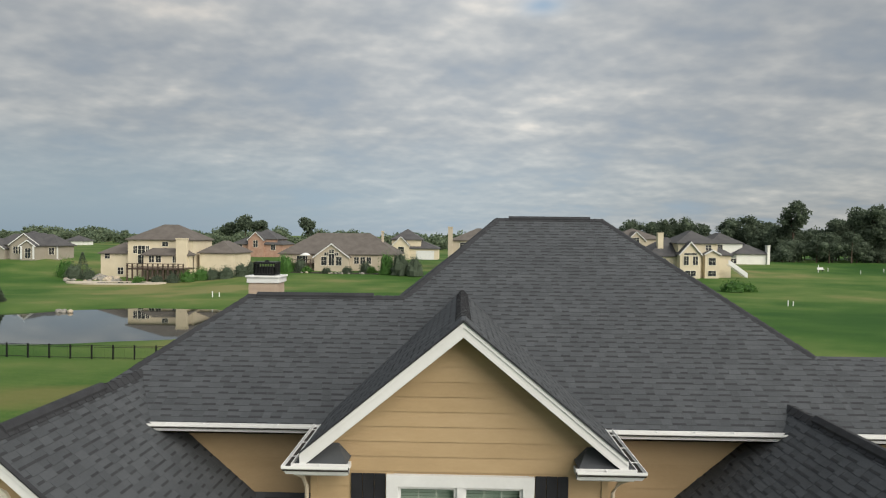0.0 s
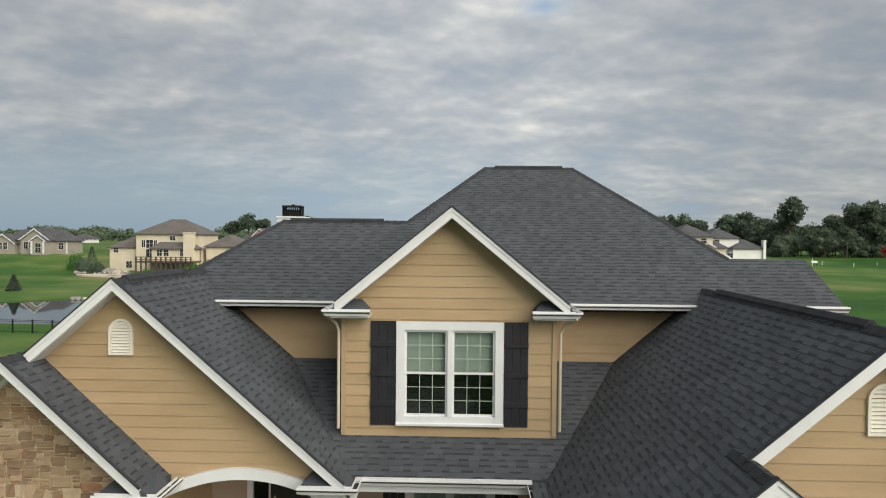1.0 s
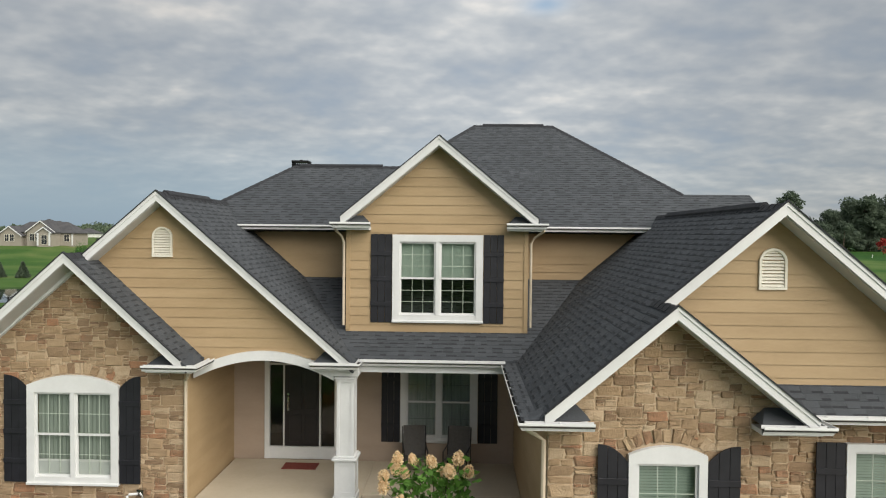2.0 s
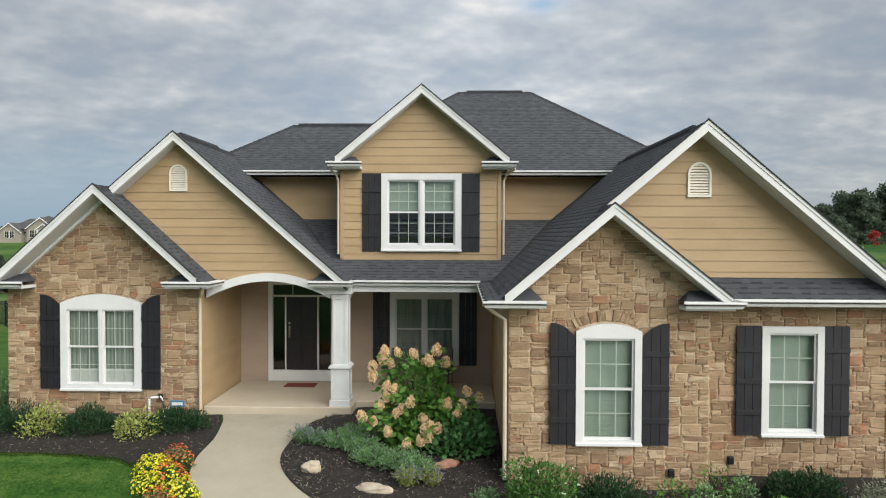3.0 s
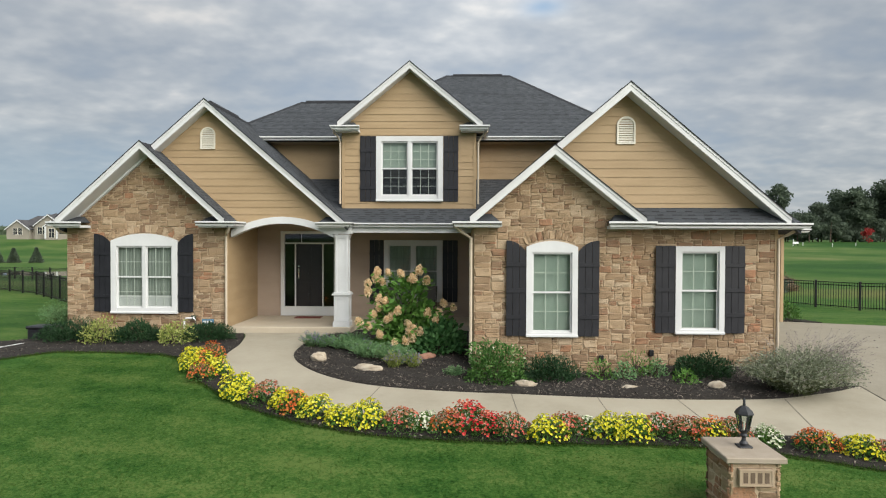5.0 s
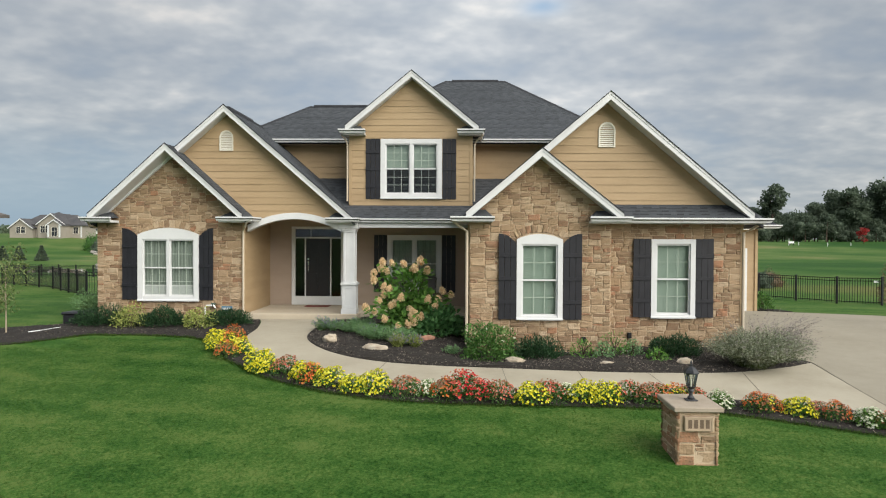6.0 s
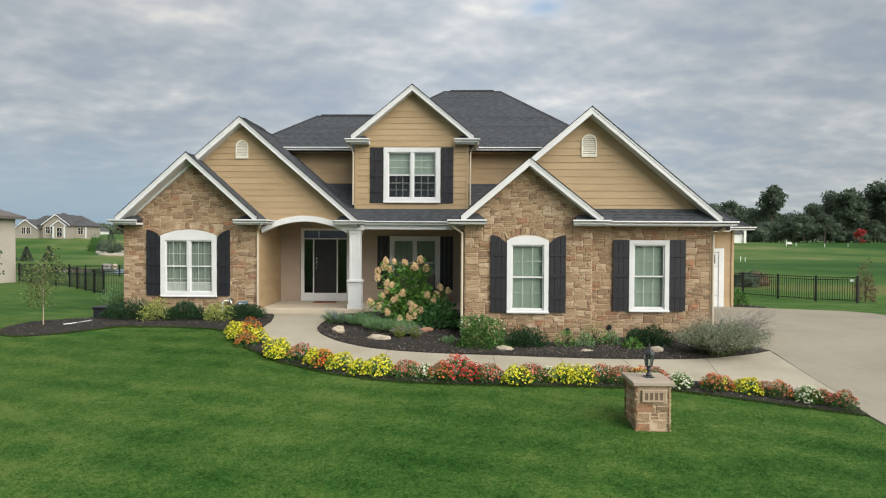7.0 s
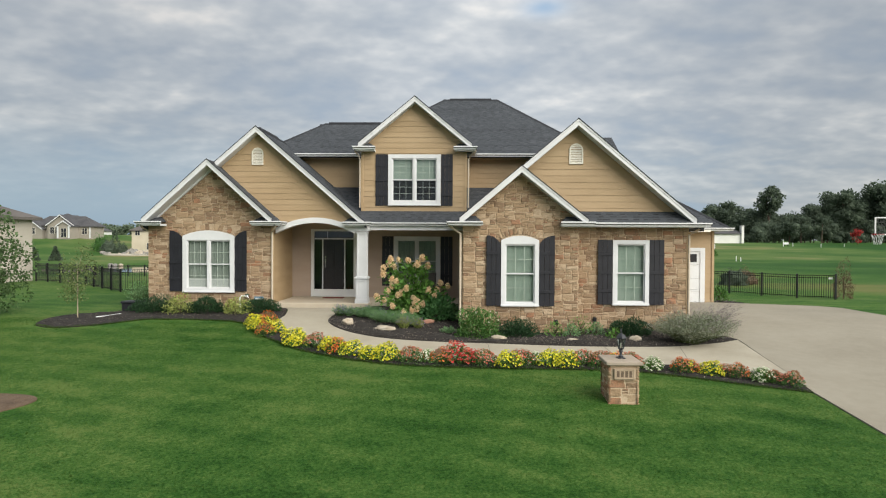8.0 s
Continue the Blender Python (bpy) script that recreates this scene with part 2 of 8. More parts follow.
M = dict(
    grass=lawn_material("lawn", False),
    blade=lawn_material("grass_blade", True),
    shingle=material("asphalt_shingle", [(0.0450, 0.0492, 0.0546), (0.0574, 0.0626, 0.0692), (0.0728, 0.0790, 0.0863)], 1.2, 0.85, 0.45, 160, per="island", spread=0.45, spec=0.25),
    shingle_one=material("asphalt_shingle_tab", [(0.0450, 0.0492, 0.0546), (0.0574, 0.0626, 0.0692), (0.0728, 0.0790, 0.0863)], 1.2, 0.85, 0.45, 160, per="object", spread=0.45, spec=0.25),
    # dark dashes paint the shade under thick tabs, like a printed shadow band
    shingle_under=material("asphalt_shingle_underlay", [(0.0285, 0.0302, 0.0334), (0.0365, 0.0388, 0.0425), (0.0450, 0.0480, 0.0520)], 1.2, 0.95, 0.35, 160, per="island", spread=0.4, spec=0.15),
    ridge=material("ridge_cap", [(0.016, 0.017, 0.020), (0.035, 0.037, 0.042)], 4, 0.9, 0.4, 120),
    siding=material("tan_lap_siding", [(0.322, 0.226, 0.123), (0.372, 0.265, 0.148), (0.412, 0.299, 0.174)], 0.9, 0.62, 0.08, 90, per="object", spread=0.2, stretch=(1, 1, 3)),
    stone=material("sandstone", [(0.36, 0.182, 0.100), (0.205, 0.136, 0.083), (0.280, 0.192, 0.114), (0.335, 0.233, 0.139), (0.375, 0.272, 0.170), (0.46, 0.355, 0.243)], 5.0, 0.9, 1.0, 30, per="object", spread=0.69, fine=0.6),
    stone_rest=material("sandstone_upper", [(0.36, 0.182, 0.100), (0.205, 0.136, 0.083), (0.280, 0.192, 0.114), (0.335, 0.233, 0.139), (0.375, 0.272, 0.170), (0.46, 0.355, 0.243)], 5.0, 0.9, 1.0, 30, per="island", spread=0.69, fine=0.6),
    mortar=material("mortar", [(0.43, 0.325, 0.22), (0.53, 0.415, 0.29)], 8, 0.95, 0.5, 90),
    white=material("white_trim", [(0.57, 0.575, 0.57), (0.66, 0.665, 0.66)], 1.5, 0.5, 0.03, 40),
    gutter=material("white_gutter", [(0.62, 0.63, 0.63), (0.78, 0.78, 0.77)], 1.2, 0.35, 0.02, 30),
    plaque=material("carved_stone_plaque", [(0.33, 0.25, 0.17), (0.41, 0.32, 0.225)], 9, 0.9, 0.3, 60),
    capstone=material("brown_capstone", [(0.29, 0.24, 0.18), (0.37, 0.31, 0.245)], 5, 0.85, 0.25, 50),
    palebark=material("pale_birch_bark", [(0.26, 0.20, 0.14), (0.42, 0.35, 0.26)], 12, 0.9, 0.5, 40),
    mark=material("dark_carving", [(0.10, 0.07, 0.045), (0.16, 0.115, 0.08)], 9, 0.9),
    soffit=material("tan_soffit", [(0.36, 0.27, 0.17), (0.42, 0.32, 0.21)], 2, 0.7),
    cream=material("cream_vent", [(0.66, 0.62, 0.52), (0.76, 0.73, 0.64)], 3, 0.6),
    shutter=material("black_shutter", [(0.009, 0.009, 0.012), (0.019, 0.019, 0.024)], 4, 0.5, 0.1, 80),
    door=material("black_door", [(0.011, 0.0095, 0.0105), (0.019, 0.0165, 0.0175)], 3, 0.35),
    metal=material("dark_metal", [(0.010, 0.010, 0.011), (0.022, 0.022, 0.024)], 6, 0.45, 0.1, 60, 0.4),
    lamp_iron=material("weathered_lamp_iron", [(0.024, 0.025, 0.028), (0.055, 0.057, 0.062)], 9, 0.42, 0.1, 60, 0.3),
    chrome=material("brushed_nickel", [(0.5, 0.49, 0.47), (0.65, 0.64, 0.62)], 6, 0.25, metallic=1.0),
    concrete=material("concrete", [(0.290, 0.258, 0.194), (0.342, 0.307, 0.235), (0.378, 0.342, 0.266)], 0.7, 0.85, 0.15, 120, fine=0.2),
    drive=material("driveway_concrete", [(0.21, 0.186, 0.140), (0.255, 0.228, 0.174), (0.29, 0.262, 0.204)], 0.35, 0.88, 0.15, 120, fine=0.3),
    slab_tan=material("tan_porch_slab", [(0.42, 0.36, 0.27), (0.49, 0.425, 0.33)], 0.9, 0.8, 0.1, 100),
    mulch=material("dark_mulch", [(0.008, 0.0065, 0.005), (0.018, 0.015, 0.012), (0.045, 0.038, 0.031)], 9, 0.95, 1.0, 40, fine=0.6),
    chip=material("mulch_chip", [(0.010, 0.008, 0.007), (0.032, 0.026, 0.022), (0.090, 0.074, 0.063), (0.23, 0.195, 0.165)], 9, 0.95, per="island", spread=0.8),
    glass=glass_material(),
    blind=material("pale_blind", [(0.36, 0.45, 0.39), (0.45, 0.54, 0.475)], 3, 0.8),
    curtain=material("sheer_curtain", [(0.20, 0.235, 0.21), (0.29, 0.325, 0.295)], 5, 0.9, stretch=(6, 6, 0.4)),
    # dark colour stands in for the unlit rooms behind the glass
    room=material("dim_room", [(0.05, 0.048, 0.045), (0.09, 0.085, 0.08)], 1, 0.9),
    # tan siding greyed in colour to paint the cool shade under the porch
    porch_shade_siding=material("taupe_porch_siding", [(0.325, 0.250, 0.192), (0.38, 0.297, 0.230)], 0.9, 0.7, 0.06, 90, stretch=(1, 1, 3)),
    spout=material("cream_downspout", [(0.46, 0.39, 0.29), (0.54, 0.46, 0.36)], 3, 0.5),
    neighbour_siding=material("greige_siding", [(0.40, 0.36, 0.30), (0.46, 0.42, 0.355)], 0.6, 0.8),
    mat=material("red_doormat", [(0.13, 0.025, 0.02), (0.22, 0.05, 0.035)], 20, 0.95),
    rock=material("pale_boulder", [(0.28, 0.225, 0.16), (0.39, 0.33, 0.25), (0.49, 0.445, 0.365)], 5, 0.9, 0.6, 25),
    redrock=material("red_boulder", [(0.26, 0.12, 0.08), (0.40, 0.23, 0.16)], 6, 0.9, 0.6, 25),
    bark=material("bark", [(0.05, 0.035, 0.025), (0.11, 0.08, 0.06)], 12, 0.95, 0.7, 40),
    stem=material("green_stem", [(0.05, 0.08, 0.02), (0.10, 0.13, 0.04)], 9, 0.8),
)


def leafy(name, lo, mid, hi, translucent=0.3, spec=0.3):
    return material(name, [lo, mid, hi], 2.5, 0.6, per="island", spread=0.7, spec=spec, translucent=translucent)


M.update(
    leaf=leafy("mid_green_leaf", (0.03, 0.083, 0.018), (0.068, 0.165, 0.033), (0.135, 0.27, 0.068)),
    leaf_bluish=leafy("blue_green_leaf", (0.030, 0.092, 0.028), (0.066, 0.172, 0.052), (0.125, 0.262, 0.095), 0.2),
    leaf_bright=leafy("bright_leaf", (0.049, 0.126, 0.021), (0.105, 0.238, 0.042), (0.182, 0.35, 0.077)),
    leaf_dark=leafy("yew_needle", (0.010, 0.032, 0.013), (0.024, 0.064, 0.024), (0.050, 0.110, 0.042)),
    leaf_grey=leafy("grey_green_leaf", (0.080, 0.175, 0.075), (0.160, 0.300, 0.125), (0.27, 0.42, 0.20)),
    leaf_sage=leafy("silver_sage_leaf", (0.13, 0.155, 0.10), (0.235, 0.265, 0.175), (0.37, 0.385, 0.28)),
    leaf_gold=leafy("yellow_green_leaf", (0.14, 0.20, 0.04), (0.28, 0.33, 0.08), (0.46, 0.48, 0.16)),
    # distance haze is put into this paler, greyer leaf colour
    leaf_wood=leafy("woodland_leaf", (0.086, 0.112, 0.080), (0.098, 0.128, 0.088), (0.112, 0.145, 0.098), 0.4, 0.05),
    leaf_far=leafy("distant_leaf", (0.088, 0.122, 0.082), (0.112, 0.148, 0.094), (0.142, 0.176, 0.112), 0.25, 0.05),
    yellow=leafy("yellow_petal", (0.52, 0.47, 0.01), (0.70, 0.65, 0.025), (0.80, 0.77, 0.12)),
    orange=leafy("orange_petal", (0.50, 0.09, 0.02), (0.68, 0.19, 0.05), (0.80, 0.34, 0.10)),
    red=leafy("red_petal", (0.46, 0.075, 0.048), (0.61, 0.16, 0.10), (0.69, 0.30, 0.20)),
    scarlet=leafy("scarlet_petal", (0.42, 0.018, 0.022), (0.60, 0.035, 0.040), (0.70, 0.10, 0.085)),
    ivory=leafy("ivory_petal", (0.55, 0.58, 0.40), (0.70, 0.72, 0.55), (0.8, 0.8, 0.68)),
    rusty=leafy("rusty_seed_head", (0.24, 0.10, 0.05), (0.38, 0.17, 0.09), (0.50, 0.28, 0.15)),
    peach=leafy("peach_petal", (0.68, 0.48, 0.27), (0.82, 0.62, 0.38), (0.91, 0.78, 0.54)),
    brownleaf=leafy("browning_leaf", (0.10, 0.070, 0.040), (0.165, 0.118, 0.070), (0.24, 0.175, 0.11)),
    leaf_maple=leafy("soft_maple_leaf", (0.045, 0.085, 0.030), (0.09, 0.15, 0.055), (0.15, 0.22, 0.095), 0.4, 0.15),
    leaf_olive=leafy("olive_birch_leaf", (0.075, 0.11, 0.035), (0.15, 0.20, 0.07), (0.25, 0.30, 0.12), 0.45),
    dusty=leafy("dusty_seed_stem", (0.17, 0.145, 0.14), (0.26, 0.225, 0.215), (0.36, 0.32, 0.30)),
    lilac=leafy("lilac_petal", (0.14, 0.12, 0.20), (0.22, 0.19, 0.30), (0.32, 0.29, 0.40)),
)


# ---- building blocks ----
def mesh_of(name, verts, faces, mats, smooth=False, index=None):
    me = bpy.data.meshes.new(name)
    me.from_pydata([tuple(v) for v in verts], [], faces)
    for m in mats if isinstance(mats, (list, tuple)) else [mats]:
        me.materials.append(m)
    if index is not None:
        me.polygons.foreach_set("material_index", index)
    if smooth:
        me.polygons.foreach_set("use_smooth", [True] * len(me.polygons))
    me.update()
    return me


def part(name, geo, mat, parent=None, label="", smooth=False):
    """Links geometry (a Geo) as one mesh object under a thing or a part."""
    ob = new(name, mesh_of(name, geo.v, geo.f, mat, smooth, geo.i or None))
    ob.parent = parent
    if label:
        ob["label"] = label
    return ob


def thing(name, label, category, group="", at=(0, 0, 0), kind=""):
    ob = new(name)
    ob.empty_display_size = 0.2
    ob.location = at
    return tagged(ob, label, category, group, kind)


class Geo:
    """Vertices and faces that grow; i: material index of each face, where there is more than one."""

    def __init__(self):
        self.v, self.f, self.i = [], [], []

    def add(self, verts, faces):
        n = len(self.v)
        self.v += [tuple(p) for p in verts]
        self.f += [tuple(n + k for k in f) for f in faces]
        return self

    def box(self, x0, x1, y0, y1, z0, z1, bevel=0.0):
        x0, x1 = min(x0, x1), max(x0, x1)
        y0, y1 = min(y0, y1), max(y0, y1)
        if bevel <= 0:
            v = [(x, y, z) for z in (z0, z1) for y in (y0, y1) for x in (x0, x1)]
            return self.add(v, [(0, 2, 3, 1), (4, 5, 7, 6), (0, 1, 5, 4), (2, 6, 7, 3), (0, 4, 6, 2), (1, 3, 7, 5)])
        b = min(bevel, (x1 - x0) * 0.45, (y1 - y0) * 0.45, (z1 - z0) * 0.45)
        rings = []
        for z, i in ((z0, b), (z0 + b, 0), (z1 - b, 0), (z1, b)):
            k = b - i
            rings.append([(x0 + i, y0 + b, z), (x0 + b, y0 + i, z), (x1 - b, y0 + i, z), (x1 - i, y0 + b, z),
                          (x1 - i, y1 - b, z), (x1 - b, y1 - i, z), (x0 + b, y1 - i, z), (x0 + i, y1 - b, z)])
        return self.loft(rings)

    def loft(self, rings, closed=True, caps=True):
        n, v, f = len(rings[0]), [p for r in rings for p in r], []
        for a in range(len(rings) - 1):
            for k in range(n if closed else n - 1):
                l = (k + 1) % n
                f.append((a * n + k, a * n + l, (a + 1) * n + l, (a + 1) * n + k))
        if caps:
            f.append(tuple(range(n - 1, -1, -1)))
            f.append(tuple((len(rings) - 1) * n + k for k in range(n)))
        return self.add(v, f)

    def prism(self, loop, off):
        """A flat loop and its copy shifted by off, joined at the edges."""
        off = Vector(off)
        a = [Vector(p) for p in loop]
        return self.loft([a, [p + off for p in a]])

    def tube(self, points, radius, n=8, squash=1.0):
        pts = [Vector(p) for p in points]
        rad = radius if isinstance(radius, (list, tuple)) else [radius] * len(pts)
        rings = []
        for k, p in enumerate(pts):
            d = (pts[min(k + 1, len(pts) - 1)] - pts[max(k - 1, 0)]).normalized()
            s = d.cross(Vector((0, 0, 1)) if abs(d.z) < 0.9 else Vector((1, 0, 0))).normalized()
            t = d.cross(s)
            rings.append([p + rad[k] * (math.cos(a) * s + squash * math.sin(a) * t) for a in (math.tau * j / n for j in range(n))])
        return self.loft(rings)

    def lathe(self, profile, n=16, at=(0, 0, 0)):
        rings = [[(at[0] + r * math.cos(math.tau * j / n), at[1] + r * math.sin(math.tau * j / n), at[2] + z) for j in range(n)] for r, z in profile]
        return self.loft(rings)


def clip(poly, edge_a, edge_b):
    """The part of a 2D polygon to the left of the line from a to b."""
    (ax, ay), (bx, by) = edge_a, edge_b
    side = lambda p: (bx - ax) * (p[1] - ay) - (by - ay) * (p[0] - ax)  # noqa: E731
    out = []
    for k, p in enumerate(poly):
        q = poly[(k + 1) % len(poly)]
        sp, sq = side(p), side(q)
        if sp >= 0:
            out.append(p)
        if (sp >= 0) != (sq >= 0):
            t = sp / (sp - sq)
            out.append((p[0] + t * (q[0] - p[0]), p[1] + t * (q[1] - p[1])))
    return out


def clip_to(poly, hull):
    for k, a in enumerate(hull):
        poly = clip(poly, a, hull[(k + 1) % len(hull)])
        if len(poly) < 3:
            return []
    return poly


def area2(poly):
    return sum(p[0] * q[1] - q[0] * p[1] for p, q in zip(poly, poly[1:] + poly[:1]))


class Plane:
    """A flat frame: o + u * along + v * up + w * out."""

    def __init__(self, o, along, up):
        self.o, self.a = Vector(o), Vector(along).normalized()
        self.u = (Vector(up) - Vector(up).dot(self.a) * self.a).normalized()
        self.n = self.a.cross(self.u)

    def to(self, u, v, w=0.0):
        return self.o + u * self.a + v * self.u + w * self.n

    def uv(self, p):
        d = Vector(p) - self.o
        return (d.dot(self.a), d.dot(self.u))


def lap(geo, plane, poly, v0, v1, thick_low, thick_high, back=-0.004):
    """One lapped piece (a tab or a board): the 2D polygon between v0 and v1, thicker at its lower edge."""
    n = len(poly)
    top = [plane.to(u, v, thick_low + (thick_high - thick_low) * (v - v0) / (v1 - v0)) for u, v in poly]
    low = [plane.to(u, v, back) for u, v in poly]
    geo.add(top + low, [tuple(range(n))] + [(k, n + k, n + (k + 1) % n, (k + 1) % n) for k in range(n)])


# ---- ground ----
def smooth(a, b, t):
    t = min(1.0, max(0.0, (t - a) / (b - a)))
    return t * t * (3 - 2 * t)


POND = (-49.0, 78.5, 22.0, 17.5)


def ground_z(x, y):
    """The lie of the land: a lawn that falls to the street, a hollow with a pond behind, and a rise beyond it."""
    if y < 2:
        z = 0.26 + 0.0765 * max(y, -12.0) + 0.03 * max(min(y + 12.0, 0.0), -25.0)
    else:
        z = 0.413
    z += -0.62 * smooth(7, 17, y) - 1.1 * smooth(22, 55, y) + 2.8 * smooth(95, 210, y)
    z += 2.3 * smooth(85, 115, -x) * smooth(120, 160, y) + 0.6 * smooth(15, 35, x) * smooth(40, 80, y)
    z -= 0.9 * smooth(50, 60, -x) * smooth(100, 125, y) * (1 - smooth(150, 175, y))
    z -= 0.17 * smooth(-2.9, -0.4, y) * smooth(-2.2, -1.0, x) * (1 - smooth(5.9, 6.9, x)) * (1 - smooth(2.0, 4.0, y))
    px, py, pa, pb = POND
    d = math.hypot((x - px) / pa, (y - py) / pb)
    z -= 1.3 * (1 - smooth(0.8, 1.15, d))
    if y > 22:
        z += 0.35 * smooth(22, 45, y) * noise.noise((x * 0.03, y * 0.035, 0.0))
    return z


def axis(near, step, far, grow=1.18):
    out, at = list(np.arange(-near, near + 1e-6, step)), near
    while at < far:
        step *= grow
        at += step
        out += [at, -at]
    return sorted(out)


def build_ground():
    xs, ys = axis(26, 0.7, 2500), [y + 8 for y in axis(34, 0.7, 2500)]
    v = [(x, y, ground_z(x, y)) for y in ys for x in xs]
    n = len(xs)
    f = [(j * n + i, j * n + i + 1, (j + 1) * n + i + 1, (j + 1) * n + i) for j in range(len(ys) - 1) for i in range(n - 1)]
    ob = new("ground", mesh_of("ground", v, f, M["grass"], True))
    tagged(ob, "mown green lawn running out to distant fields", "lawn", kind="structure")
    px, py, pa, pb = POND
    ring = [(px + 1.05 * pa * math.cos(a), py + 1.05 * pb * math.sin(a), -1.95) for a in np.linspace(0, math.tau, 64, endpoint=False)]
    water = bpy.data.materials.new("pond_water")
    water.use_nodes = True
    b = water.node_tree.nodes["Principled BSDF"]
    b.inputs["Base Color"].default_value = (0.012, 0.018, 0.014, 1)
    b.inputs["Roughness"].default_value = 0.03
    tex = node(water.node_tree.nodes, "ShaderNodeTexNoise", Scale=0.9, Detail=3.0)
    bp = node(water.node_tree.nodes, "ShaderNodeBump", Strength=0.05, Distance=0.05)
    water.node_tree.links.new(tex.outputs[0], bp.inputs["Height"])
    water.node_tree.links.new(bp.outputs[0], b.inputs["Normal"])
    pond = new("water", mesh_of("water", ring, [tuple(range(64))], water))
    tagged(pond, "still garden pond mirroring the sky", "pond", kind="structure")


build_ground()


def spline(points, per=8):
    """A smooth line through 2D points."""
    out = []
    p = [points[0]] + list(points) + [points[-1]]
    for k in range(1, len(p) - 2):
        for s in range(per):
            t = s / per
            a, b, c, d = (Vector(q) for q in p[k - 1 : k + 3])
            out.append(0.5 * ((2 * b) + (c - a) * t + (2 * a - 5 * b + 4 * c - d) * t * t + (3 * b - a - 3 * c + d) * t**3))
    out.append(Vector(points[-1]))
    return [(q.x, q.y) for q in out]


def laid_sheet(name, outline, lift, thick, mat, label, category, step=0.35, mound=0.0):
    """A paving or bed of that outline that follows the ground, with a vertical edge round it."""
    bm = bmesh.new()
    loop = [bm.verts.new((x, y, 0)) for x, y in outline]
    bm.faces.new(loop)
    xs, ys = [p[0] for p in outline], [p[1] for p in outline]
    for lo, hi, ax in ((min(xs), max(xs), 0), (min(ys), max(ys), 1)):
        for at in np.arange(lo + step, hi, step):
            co, no = [0, 0, 0], [0, 0, 0]
            co[ax], no[ax] = at, 1
            bmesh.ops.bisect_plane(bm, geom=bm.verts[:] + bm.edges[:] + bm.faces[:], plane_co=co, plane_no=no)
    bmesh.ops.recalc_face_normals(bm, faces=bm.faces[:])
    if sum(f.normal.z for f in bm.faces) < 0:
        bmesh.ops.reverse_faces(bm, faces=bm.faces[:])
    edge = [e for e in bm.edges if e.is_boundary]
    rim = {v for e in edge for v in e.verts}
    for v in bm.verts:
        bump = mound * (0.5 + noise.noise((v.co.x * 1.7, v.co.y * 1.7, 3.0))) if v not in rim else 0
        v.co.z = ground_z(v.co.x, v.co.y) + lift + bump
    down = bmesh.ops.extrude_edge_only(bm, edges=edge)["geom"]
    for v in (g for g in down if isinstance(g, bmesh.types.BMVert)):
        v.co.z -= thick
    me = bpy.data.meshes.new(name)
    bm.to_mesh(me)
    bm.free()
    me.materials.append(mat)
    return tagged(new(name, me), label, category, kind="structure")


# ---- walk, drive and beds ----
BED_EDGE = spline([(-5.2, 2.92), (-5.62, 2.3), (-5.83, 1.0), (-5.78, 0.1), (-5.35, -0.8), (-4.6, -1.65), (-3.6, -2.27), (-2.2, -2.63), (-0.4, -2.82), (1.1, -2.98), (2.6, -3.06), (4.5, -2.98), (5.7, -2.6), (6.85, -2.05)])
WALK_LEFT = spline([(-7.95, 2.92), (-7.7, 2.2), (-7.52, 1.2), (-7.5, 0.2), (-7.25, -0.8), (-6.75, -1.6), (-6.2, -2.4), (-5.4, -3.2), (-4.3, -3.95), (-3.0, -4.42), (-1.6, -4.62), (0.0, -4.68), (2.0, -4.72), (3.6, -4.85), (5.0, -5.15), (6.6, -5.75)])
LAWN_EDGE = spline([(-8.35, -0.3), (-7.75, -1.5), (-6.85, -2.59), (-5.84, -3.65), (-4.93, -4.26), (-4.07, -4.73), (-3.04, -5.09), (-1.64, -5.27), (0.68, -5.36), (2.18, -5.41), (3.4, -5.65), (4.84, -6.3), (6.45, -7.05)])


